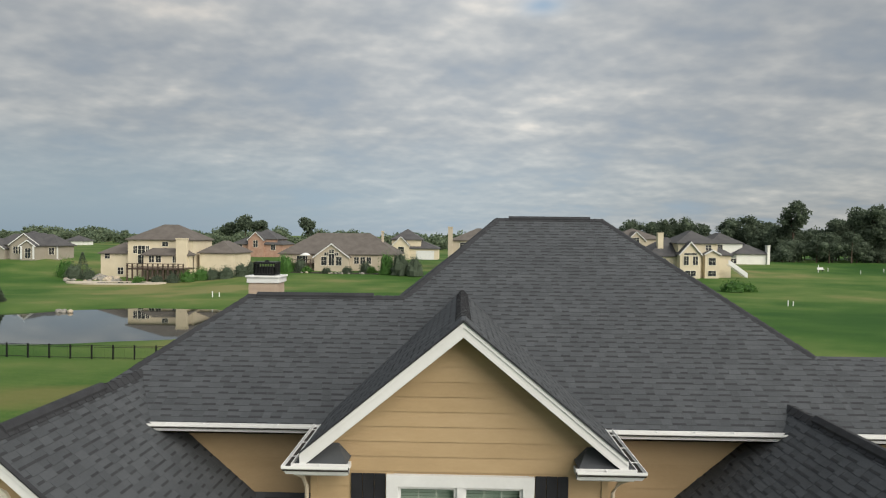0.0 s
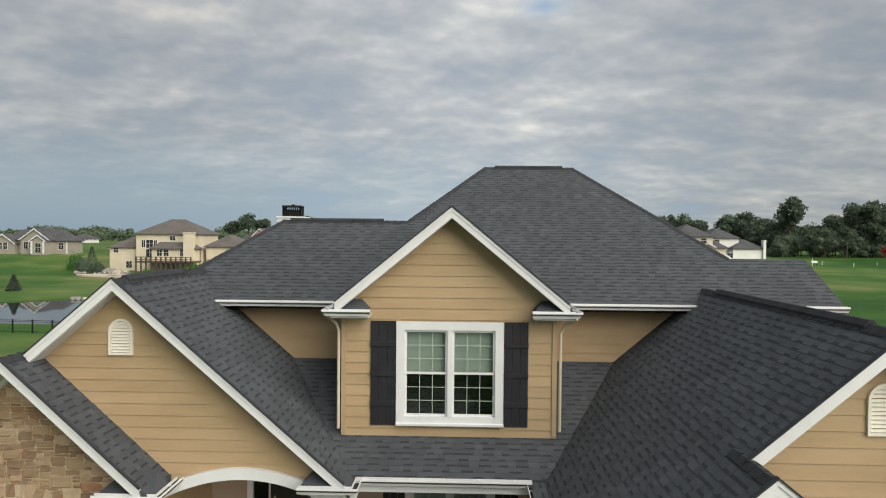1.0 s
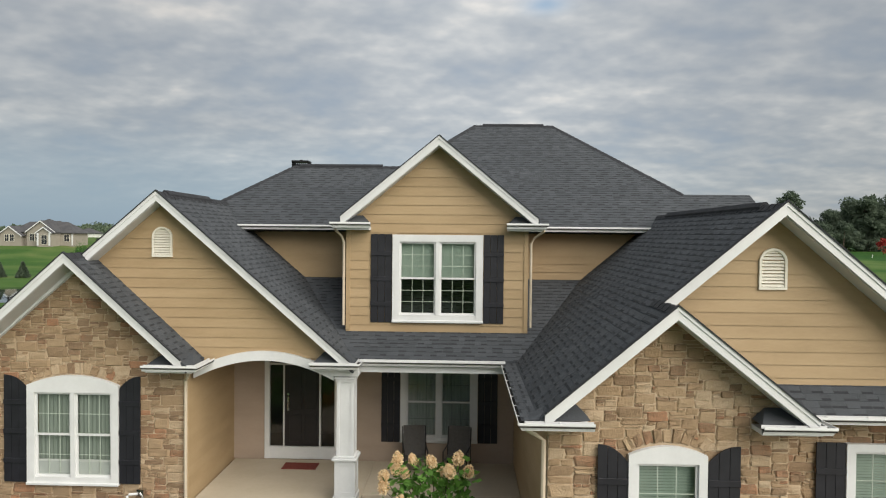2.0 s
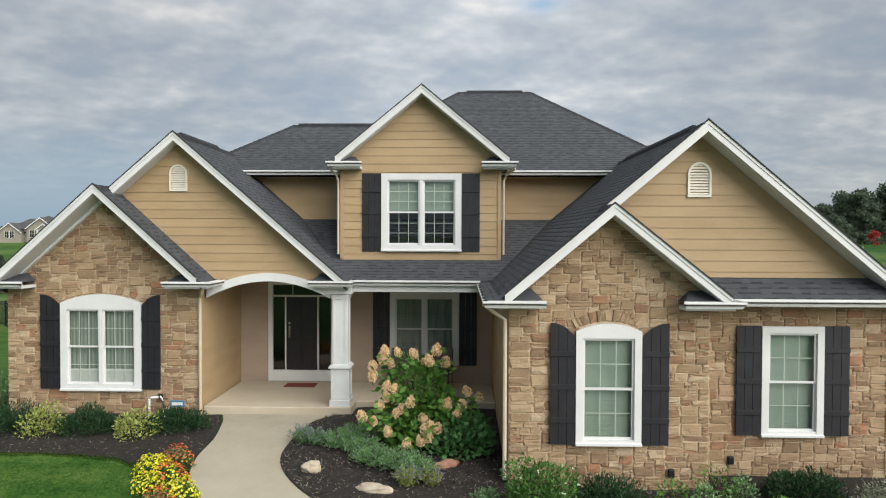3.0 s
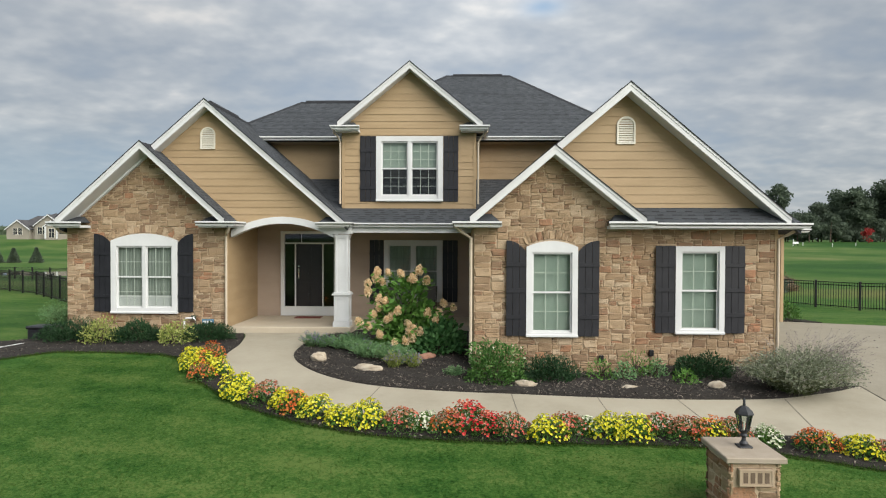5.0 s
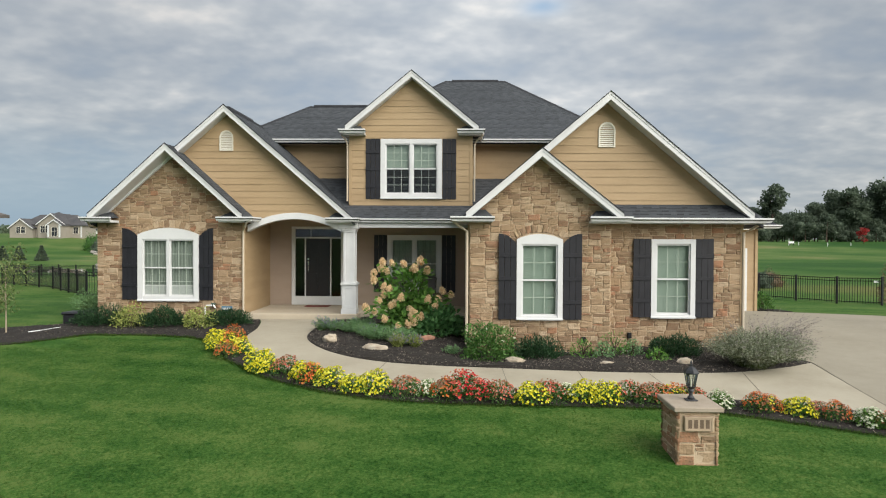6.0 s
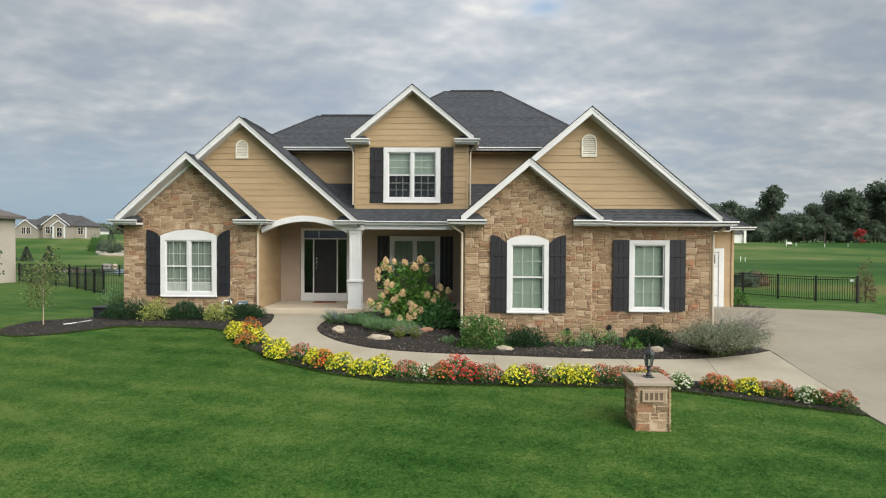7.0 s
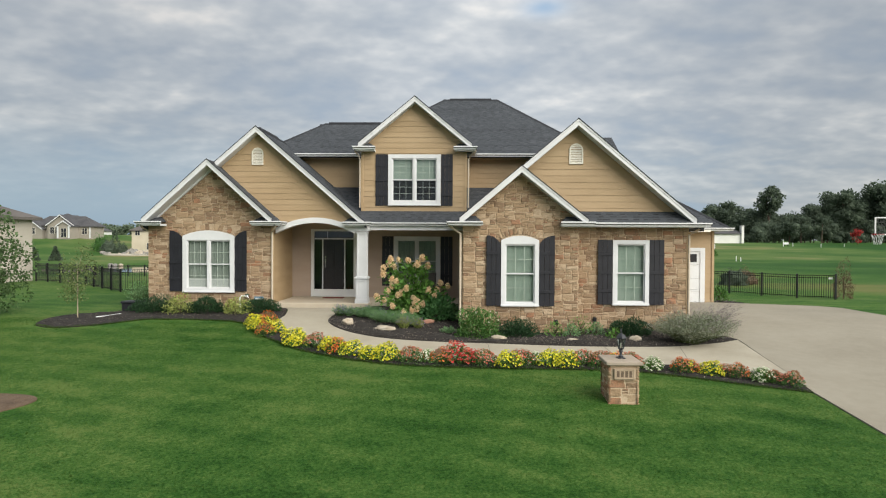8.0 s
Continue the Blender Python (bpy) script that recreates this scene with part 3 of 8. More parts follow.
def build_paving():
    walk_ = BED_EDGE + [(6.85, -2.05), (6.6, -5.75)] + WALK_LEFT[::-1]
    walk_ = [p for k, p in enumerate(walk_) if k == 0 or math.dist(p, walk_[k - 1]) > 1e-3]
    laid_sheet("pavement", walk_, 0.035, 0.12, M["concrete"], "pale concrete front walk with cut joints", "walkway")
    drive = [(6.03, 6.58), (6.03, 0.6), (6.9, -2.05), (6.66, -5.0), (6.45, -7.05), (6.45, -9.8), (6.1, -14), (5.6, -22), (5.2, -40), (12.5, -40), (12.9, -22), (13.2, -10), (13.6, -4), (13.73, 2.0), (13.6, 4.6), (13.0, 5.3), (9.5, 6.5)]
    laid_sheet("road", drive, 0.03, 0.12, M["drive"], "wide pale concrete driveway beside the house", "driveway", 0.8)
    # thin dark strips just proud of the slab, painting the shade in tooled joints
    for (x0, y0), (x1, y1) in (((-0.57, -2.83), (-0.5, -4.66)), ((1.14, -3.0), (1.18, -4.7)), ((2.7, -3.08), (2.85, -4.78)), ((4.85, -2.95), (4.5, -5.05)), ((-3.3, -2.4), (-3.6, -4.25)), ((6.85, -2.05), (6.6, -5.85))):
        g = Geo()
        n = 10
        d = Vector((x1 - x0, y1 - y0)).normalized()
        s = Vector((-d.y, d.x)) * 0.007
        rings = []
        for k in range(n + 1):
            x, y = x0 + (x1 - x0) * k / n, y0 + (y1 - y0) * k / n
            z = ground_z(x, y) + 0.030
            rings.append([(x - s.x, y - s.y, z), (x - s.x, y - s.y, z + 0.010), (x + s.x, y + s.y, z + 0.010), (x + s.x, y + s.y, z)])
        g.loft(rings)
        tagged(part("trim", g, M["joint"]), "dark strip for the shade in a concrete joint", "joint", kind="structure")
    court = [p for p in BED_EDGE] + [(6.2, -0.6), (6.0, 0.05), (2.4, 0.05), (2.35, -0.65), (-1.28, -0.65), (-1.28, 3.7), (-4.8, 3.7), (-4.8, 2.95)]
    laid_sheet("planting_bed", court, 0.045, 0.15, M["mulch"], "curved planting bed of dark bark mulch", "planting bed", 0.3, 0.05)
    left = spline([(-8.35, -0.3), (-9.2, 0.15), (-10.6, 0.33), (-12.0, 0.3), (-13.2, -0.7), (-14.3, -1.15), (-15.2, -0.75), (-15.45, 0.3), (-15.0, 1.1), (-14.0, 1.5), (-13.5, 1.9), (-13.25, 2.9)]) + [(-8.5, 2.9), (-7.98, 2.9)]
    strip = LAWN_EDGE[::-1]
    outline = left + [(x - 0.03, y) for x, y in WALK_LEFT[1:]] + [(6.5, -6.0)] + strip
    outline = [p for k, p in enumerate(outline) if k == 0 or math.dist(p, outline[k - 1]) > 1e-3]
    laid_sheet("planting_bed", CORNER, 0.05, 0.12, M["mulch"], "small mulch bed at the garage corner", "planting bed", 0.3, 0.03)
    laid_sheet("planting_bed", outline[:-1], 0.02, 0.12, M["mulch"], "dark mulch bed along the lawn edge", "planting bed", 0.3, 0.035)


CORNER = [(9.36, 6.64), (10.5, 6.24), (10.25, 7.1), (9.36, 7.8)]
# near-black colour for the shade and dirt inside the gutters
M["litter"] = material("gutter_litter", [(0.016, 0.014, 0.012), (0.035, 0.030, 0.026)], 20, 0.95, 0.6, 60)
M["joint"] = material("tooled_joint", [(0.15, 0.13, 0.10), (0.22, 0.195, 0.16)], 6, 0.95)
build_paving()


# ---- house: plan in metres; the front faces -y ----
house = thing("house", "tan and sandstone two-storey house with dark shingle roofs", "house")
FLOOR = 0.62


def slab_roof(name, loop, thick, mat, label=""):
    g = Geo()
    g.prism([Vector(p) for p in loop], (0, 0, -thick))
    return part(name, g, mat, house, label)


WIDTHS = ((0.13, 0.16, 0.20, 0.25), (0.15, 0.19, 0.24))
EXPO = 0.143
_tabs = {}


def tab_mesh(width, thick):
    key = (width, thick)
    if key not in _tabs:
        g = Geo()
        p = Plane((0, 0, 0), (1, 0, 0), (0, 1, 0))
        lap(g, p, [(0, 0), (width - 0.0012, 0), (width - 0.0012, EXPO + 0.02), (0, EXPO + 0.02)], 0, EXPO + 0.02, thick, 0.002)
        _tabs[key] = mesh_of("shingle", g.v, g.f, M["shingle_one"])
    return _tabs[key]


def shingled(roof, o, along, up, hull3, picked=None, most=300, seed=1):
    """Courses of laminated shingles over a convex patch of a roof plane. Whole tabs for which picked(point) holds become parts of their own."""
    rnd = random.Random(seed)
    p = Plane(o, along, up)
    hull = [p.uv(q) for q in hull3]
    if area2(hull) < 0:
        hull.reverse()
    us, vs = [q[0] for q in hull], [q[1] for q in hull]
    rest, under, count = Geo(), Geo(), 0
    turn = Matrix((p.a, p.u, p.n)).transposed().to_4x4()
    v = math.floor(min(vs) / EXPO) * EXPO
    row = int(round(v / EXPO))
    while v < max(vs):
        rr = random.Random(seed * 7919 + row)
        u = min(us) - rr.random() * 0.35
        upper = True
        while u < max(us):
            upper = not upper if rr.random() < 0.88 else upper
            w = rr.choice(WIDTHS[0] if upper else WIDTHS[1])
            thick = 0.009 if upper else 0.0045
            dv = 0
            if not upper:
                # dark overlay that puts the tabs' shade line into the colour
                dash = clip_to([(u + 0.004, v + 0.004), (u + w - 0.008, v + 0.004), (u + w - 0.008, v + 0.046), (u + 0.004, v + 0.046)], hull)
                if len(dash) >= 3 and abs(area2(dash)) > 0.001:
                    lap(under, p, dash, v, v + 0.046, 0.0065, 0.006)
            quad = [(u, v + dv), (u + w - 0.0012, v + dv), (u + w - 0.0012, v + EXPO + 0.02), (u, v + EXPO + 0.02)]
            cut = clip_to(quad, hull)
            if len(cut) >= 3 and abs(area2(cut)) > 0.001:
                whole = len(cut) == 4 and abs(abs(area2(cut)) - abs(area2(quad))) < 1e-5
                if whole and picked and count < most and picked(p.to(u, v)):
                    ob = new("shingle", tab_mesh(w, thick))
                    ob.matrix_basis = Matrix.Translation(p.to(u, v + dv)) @ turn
                    ob.parent = roof
                    count += 1
                else:
                    lap(rest, p, cut, v + dv, v + EXPO + 0.02, thick, 0.002)
            u += w
        v += EXPO
        row += 1
    if rest.v:
        ob = part("shingle_course", rest, M["shingle"], roof)
        ob["kind"] = "stuff"
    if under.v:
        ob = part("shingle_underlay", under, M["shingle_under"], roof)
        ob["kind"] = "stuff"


def F(x, y):                      # main front slope
    return (x, y, 6.6 + 0.557 * (y - 5.8))


def P(x, y):                      # porch slope
    return (x, y, 3.68 + 0.512 * (y - 3.3))


def RL(x, y):                     # slope of the garage-side gable that faces the entry
    return (x, y, 6.92 - 0.845 * (2.385 - x))


def RR(x, y):
    return (x, y, 6.93 - 0.845 * (x - 2.39))


def LR(x, y):                     # slope of the entry gable that faces the porch
    return (x, y, 7.23 - 0.866 * (x + 9.085))


def LL(x, y):
    return (x, y, 7.23 - 0.866 * (-9.085 - x))


def SR(x, y):                     # stone gable beside the entry
    return (x, y, 5.93 - 0.90 * (x + 10.72))


def SL(x, y):
    return (x, y, 5.93 - 0.90 * (-10.72 - x))


def TR(x, y):                     # stone gable on the garage side, outer slope
    return (x, y, 5.347 - 0.80 * (x - 0.524))


def DL(x, y):                     # dormer
    return (x, y, 8.57 - 0.823 * (-3.2 - x))


def DR(x, y):
    return (x, y, 8.57 - 0.823 * (x + 3.2))


def build_roofs():
    X, Y = (1, 0, 0), (0, 1, 0)
    mY = (0, -1, 0)
    # main hipped roof
    pts = [F(-10.14, 5.8), F(5.2, 5.8), F(5.2, 7.53), F(3.4, 7.53), F(0.41, 12.28), F(-2.3, 12.28), F(-4.45, 9.1), F(-7.78, 9.1)]
    g = Geo()
    g.prism(pts, (0, 0, -0.16))
    g.prism([pts[4], pts[3], (4.49, 8.6, 6.6), (4.49, 18.76, 6.6)], (0, 0, -0.1))
    g.prism([pts[4], (4.49, 18.76, 6.6), (-6.68, 18.76, 6.6), pts[5]], (0, 0, -0.1))
    g.prism([pts[5], (-6.68, 18.76, 6.6), (-6.68, 14.0, 6.6), pts[6]], (0, 0, -0.1))
    g.prism([pts[6], (-4.45, 15.4, 4.9), (-7.78, 15.4, 4.9), pts[7]], (0, 0, -0.1))
    g.prism([pts[7], (-7.78, 15.4, 4.9), (-10.14, 12.4, 6.5), pts[0]], (0, 0, -0.1))
    g.prism([pts[3], pts[2], (5.2, 9.3, 6.6), (3.4, 9.3, 6.6)], (0, 0, -0.1))
    main = part("roof", g, M["shingle"], house, "charcoal asphalt shingle hipped main roof")
    near = lambda q: -1.2 < q.x < 2.4 and 5.9 < q.y < 7.3  # noqa: E731
    o, up = F(0, 5.8), (0, 1, 0.557)
    shingled(main, o, X, up, [F(-10.14, 5.8), F(-4.45, 5.8), F(-4.45, 9.1), F(-7.78, 9.1)], seed=3)
    shingled(main, o, X, up, [F(-4.45, 5.8), F(3.4, 5.8), F(3.4, 7.53), F(0.41, 12.28), F(-2.3, 12.28), F(-4.45, 9.1)], near, seed=3)
    shingled(main, o, X, up, [F(3.4, 5.8), F(5.2, 5.8), F(5.2, 7.53), F(3.4, 7.53)], seed=3)
    # porch roof
    r = slab_roof("roof", [P(-5.0, 3.3), P(-1.4, 3.3), P(0.62, 6.4), P(-7.02, 6.4)], 0.12, M["shingle"], "shallow shingle porch roof under the dormer")
    shingled(r, P(0, 3.3), X, (0, 1, 0.512), [P(-5.0, 3.3), P(-1.4, 3.3), P(0.62, 6.4), P(-7.02, 6.4)], lambda q: -4.4 < q.x < -1.6 and q.y < 4.1, seed=5)
    # garage-side gable: entry slope, joined with the stone gable's slope
    lower = [RL(-1.5, -1.1), RL(0.524, -1.1), RL(0.524, -0.42), RL(-1.5, -0.42)]
    upper = [RL(-1.5, -0.42), RL(2.385, -0.42), RL(2.385, 6.9), RL(1.2, 6.9), RL(0.42, 6.4), RL(-1.5, 3.22)]
    g = Geo()
    g.prism(lower[:2] + [RL(0.524, -0.42)] + upper[1:] + [lower[3]], (0, 0, -0.11))
    g.prism([(-1.68, -1.1, 3.615), (-1.5, -1.1, 3.637), (-1.5, 3.22, 3.637), (-1.68, 3.22, 3.615)], (0, 0, -0.09))
    r = part("roof", g, M["shingle"], house, "long charcoal shingle slope of the garage gable")
    o, up = RL(-1.68, 0), (1, 0, 0.845)
    shingled(r, o, mY, up, lower, seed=11)
    shingled(r, (-1.755, 0, 3.638), mY, (0.255, 0, 0.012), [(-1.755, -1.1, 3.638), (-1.5, -1.1, 3.65), (-1.5, 3.26, 3.65), (-1.755, 3.26, 3.638)], seed=12)
    shingled(r, o, mY, up, upper, lambda q: -0.2 < q.y < 3.0 and -0.6 < q.x < 1.6, seed=11)
    r = slab_roof("roof", [RR(2.385, -0.42), RR(6.42, -0.42), RR(6.42, 13.9), RR(2.385, 13.9)], 0.16, M["shingle"], "outer shingle slope of the garage gable")
    shingled(r, RR(6.42, 0), Y, (-1, 0, 0.845), [RR(2.39, -0.42), RR(6.42, -0.42), RR(6.42, 13.9), RR(2.39, 13.9)], seed=43)
    r = slab_roof("roof", [TR(0.524, -1.1), TR(2.62, -1.1), TR(2.62, 0.02), TR(0.524, 0.02)], 0.14, M["shingle"], "small shingle slope of the stone gable")
    shingled(r, TR(2.62, 0), Y, (-1, 0, 0.80), [TR(0.524, -1.1), TR(2.62, -1.1), TR(2.62, 0.02), TR(0.524, 0.02)], seed=13)
    # skirt roof under the garage gable
    sk = [(2.3, -0.45, 3.62), (6.45, -0.45, 3.62), (6.0, 0.04, 4.02), (2.3, 0.04, 4.02)]
    r = slab_roof("roof", sk, 0.1, M["shingle"], "narrow shingle skirt roof over the stone wall")
    shingled(r, sk[0], X, (0, 0.49, 0.40), sk, seed=17)
    # entry gable
    lr = [LR(-9.085, 2.8), LR(-4.93, 2.8), LR(-4.93, 3.3), LR(-6.80, 6.4), LR(-7.6, 7.0), LR(-9.085, 7.0)]
    r = slab_roof("roof", lr, 0.16, M["shingle"], "charcoal shingle slope of the entry gable")
    shingled(r, LR(-4.93, 0), Y, (-1, 0, 0.866), lr, lambda q: -8.2 < q.x < -5.6 and 2.9 < q.y < 4.9, seed=19)
    r = slab_roof("roof", [LL(-9.085, 2.8), LL(-9.085, 13.9), LL(-13.4, 13.9), LL(-13.4, 2.8)], 0.16, M["shingle"], "outer shingle slope of the entry gable")
    shingled(r, LL(-13.4, 0), mY, (1, 0, 0.866), [LL(-9.085, 2.8), LL(-13.4, 2.8), LL(-13.4, 13.9), LL(-9.085, 13.9)], seed=41)
    # stone gable beside it
    sr = [SR(-10.72, 2.24), SR(-8.22, 2.24), SR(-8.22, 3.25), SR(-10.72, 3.25)]
    r = slab_roof("roof", sr, 0.14, M["shingle"], "small shingle slope beside the entry gable")
    shingled(r, SR(-8.22, 0), Y, (-1, 0, 0.90), sr, seed=23)
    r = slab_roof("roof", [SL(-10.72, 2.24), SL(-10.72, 6.0), SL(-13.22, 6.0), SL(-13.22, 2.24)], 0.14, M["shingle"])
    # dormer
    dl = [DL(-3.2, 3.86), DL(-5.42, 3.86), DL(-5.42, 6.05), DL(-3.2, 9.45)]
    dr = [DR(-3.2, 3.86), DR(-0.94, 3.86), DR(-0.94, 6.05), DR(-3.2, 9.45)]
    r = slab_roof("roof", dl[::-1], 0.14, M["shingle"], "shingle dormer slope")
    shingled(r, DL(-5.42, 0), mY, (1, 0, 0.823), dl, seed=29)
    r = slab_roof("roof", dr, 0.14, M["shingle"], "shingle dormer slope")
    shingled(r, DR(-0.94, 0), Y, (-1, 0, 0.823), dr, seed=31)
    # low wing over the garage doors
    wing = [(6.3, 6.2, 3.6), (9.9, 6.2, 3.6), (6.95, 9.4, 5.75), (6.3, 9.4, 5.75)]
    r = slab_roof("roof", wing, 0.12, M["shingle"], "shingle roof of the low garage wing")
    shingled(r, wing[0], X, (0, 3.2, 2.15), wing, seed=37)
    slab_roof("roof", [(9.9, 6.2, 3.6), (9.9, 14, 3.6), (6.95, 12, 5.75), (6.95, 9.4, 5.75)], 0.12, M["shingle"])
    slab_roof("roof", [(6.3, 14, 3.6), (6.95, 12, 5.75), (9.9, 14, 3.6)], 0.12, M["shingle"])
    slab_roof("roof", [(6.3, 9.4, 5.75), (6.95, 9.4, 5.75), (6.95, 12, 5.75), (6.3, 14, 3.6)], 0.12, M["shingle"])


def ridge_line(a, b, drop, lift=0.02, vent=False, wide=None):
    """Cap shingles, or a raised ridge vent, along a ridge from a to b; drop: the fall of its slopes a metre."""
    a, b = Vector(a), Vector(b)
    d = (b - a)
    L = d.length
    d.normalize()
    s = d.cross(Vector((0, 0, 1))).normalized()
    w = 0.09 if vent else 0.12
    w = wide or w
    h = 0.05 if vent else 0.010
    n = 1 if vent else max(1, int(L / 0.19))
    top = None
    for k in range(n):
        p, q = a + d * (L * k / n), a + d * (L * (k + 1) / n + (0 if vent else 0.03))
        g = Geo()
        rings = []
        for c, e in ((p, h + 0.016 * (not vent)), (q, h)):
            c = c + Vector((0, 0, lift))
            rings.append([c - s * w - Vector((0, 0, drop * w)), c - s * w + Vector((0, 0, e - drop * w)), c - s * 0.03 + Vector((0, 0, e)), c + s * 0.03 + Vector((0, 0, e)), c + s * w + Vector((0, 0, e - drop * w)), c + s * w - Vector((0, 0, drop * w))])
        g.loft(rings)
        part("ridge_vent" if vent else "ridge_cap", g, M["shingle" if wide else "ridge"], house)


build_roofs()
ridge_line(F(-2.3, 12.28), F(0.41, 12.28), 0.56, 0.0)
ridge_line(F(-2.0, 12.28), F(0.1, 12.28), 0.56, 0.02, True)
ridge_line(F(-7.78, 9.1), F(-4.45, 9.1), 0.56, 0.0)
ridge_line(F(-7.6, 9.1), F(-5.1, 9.1), 0.56, 0.02, True)
ridge_line(LR(-9.085, 2.84), LR(-9.085, 6.9), 0.866, 0.0)
ridge_line(LR(-9.085, 3.2), LR(-9.085, 5.6), 0.866, 0.02, True)
ridge_line(RL(2.385, -0.38), RL(2.385, 6.4), 0.845, 0.0)
ridge_line(RL(2.385, 0.3), RL(2.385, 5.5), 0.845, 0.02, True)
ridge_line(DL(-3.2, 3.9), DL(-3.2, 9.3), 0.823, 0.0)
ridge_line(DL(-3.2, 3.87), DL(-3.2, 4.36), 0.823, 0.0, True, 0.16)
ridge_line(SR(-10.72, 2.28), SR(-10.72, 3.2), 0.9, 0.0)
ridge_line(TR(0.524, -1.06), TR(0.524, -0.02), 0.82, 0.0)
ridge_line(F(0.41, 12.28), F(3.4, 7.53), 0.42, 0.0)
ridge_line(F(-2.3, 12.28), F(-4.45, 9.1), 0.42, 0.0)
ridge_line(F(-7.78, 9.1), F(-9.28, 6.97), 0.42, 0.0)
ridge_line((9.9, 6.2, 3.6), (6.95, 9.4, 5.75), 0.45, 0.0)


# ---- walls ----
def rake(apex, foot, y0, board=0.15, out=0.05):
    """White rake board with its crown strip from apex to foot, and the soffit behind it back to the wall at y1."""
    a, f = Vector(apex), Vector(foot)
    d = (f - a).normalized()
    g = Geo()
    for lift, w, y in ((0.018, board, y0), (0.030, 0.055, y0 - 0.014)):
        top_a, top_f = a + Vector((0, 0, lift)), f + Vector((0, 0, lift))
        k = w / abs(d.x) if abs(d.x) > 0.1 else w
        loop = [top_a, top_f, top_f - Vector((0, 0, k)), top_a - Vector((0, 0, k))]
        loop = [Vector((p.x, y, p.z)) for p in loop]
        g.prism(loop, (0, 0.045, 0))
    part("rake_board", g, M["white"], house)
    # edge of the shingles over the board
    g = Geo()
    up = Vector((0, 0, 0.030))
    loop = [Vector((q.x, y0 - 0.032, q.z)) for q in (a + up, f + up, f + up + Vector((0, 0, 0.026)), a + up + Vector((0, 0, 0.026)))]
    g.prism(loop, (0, 0.07, 0))
    return part("shingle_edge", g, M["ridge"], house)


def rake_soffit(apex, foot, y0, y1, fall=0.17):
    a, f = Vector(apex), Vector(foot)
    g = Geo()
    loop = [(p.x, y, p.z - fall) for p, y in ((a, y0 + 0.02), (f, y0 + 0.02), (f, y1), (a, y1))]
    g.prism(loop, (0, 0, -0.02))
    return part("soffit", g, M["white"], house)


def gable_trim(fl, fr, xa, xl, xr, y0, y1):
    for fn, x in ((fl, xl), (fr, xr)):
        if x is not None:
            rake(fn(xa, y0), fn(x, y0), y0 - 0.03)
            rake_soffit(fn(xa, y0), fn(x, y0), y0, y1)


gable_trim(LL, LR, -9.085, -13.0, -5.0, 2.8, 3.2)
gable_trim(SL, SR, -10.72, -13.16, -8.32, 2.24, 2.84)
gable_trim(RL, RR, 2.385, 0.47, 6.17, -0.42, 0.02)
gable_trim(RL, TR, 0.524, -1.41, 2.6, -1.1, -0.7)
gable_trim(DL, DR, -3.2, -5.4, -0.98, 3.86, 4.24)


def wall(name, loop, off, mat, label=""):
    g = Geo()
    g.prism([Vector(p) for p in loop], off)
    return part(name, g, mat, house, label)


def holed(hull, holes):
    """A convex outline with rectangular openings, as convex pieces."""
    pieces = [hull]
    for x0, x1, z0, z1 in holes:
        out = []
        for q in pieces:
            left, right = clip(q, (x0, 0), (x0, 1)), clip(q, (x1, 1), (x1, 0))
            mid = clip(clip(q, (x0, 1), (x0, 0)), (x1, 0), (x1, 1))
            low, high = (clip(mid, (1, z0), (0, z0)), clip(mid, (0, z1), (1, z1))) if len(mid) > 2 else ([], [])
            out += [r for r in (left, right, low, high) if len(r) > 2 and abs(area2(r)) > 1e-4]
        pieces = out
    return pieces


def sided(name, hull3, o, along, expo=0.212, label="", mat="siding", seed=1, holes=()):
    """A wall clad in lapped boards: the sheathing, and each board a piece of its own."""
    p = Plane(o, along, (0, 0, 1))
    hull = [p.uv(q) for q in hull3]
    if area2(hull) < 0:
        hull.reverse()
    g = Geo()
    for piece in holed(hull, holes):
        g.prism([p.to(u, v, -0.01) for u, v in piece], -p.n * 0.14)
    w = part(name, g, M[mat], house, label)
    us, vs = [q[0] for q in hull], [q[1] for q in hull]
    v = min(vs)
    while v < max(vs):
        spans = [(min(us) - 0.1, max(us) + 0.1)]
        for x0, x1, z0, z1 in holes:
            if v + expo > z0 + 0.02 and v < z1 - 0.02:
                spans = [s for a, b in spans for s in ((a, min(b, x0)), (max(a, x1), b)) if s[1] - s[0] > 0.01]
        for a, b in spans:
            cut = clip_to([(a, v), (b, v), (b, v + expo + 0.012), (a, v + expo + 0.012)], hull)
            if len(cut) >= 3 and abs(area2(cut)) > 0.002:
                bg = Geo()
                lap(bg, p, cut, v, v + expo + 0.012, 0.019, 0.004)
                part("siding_board", bg, M[mat], w)
        v += expo
    return w


_stone_meshes = []


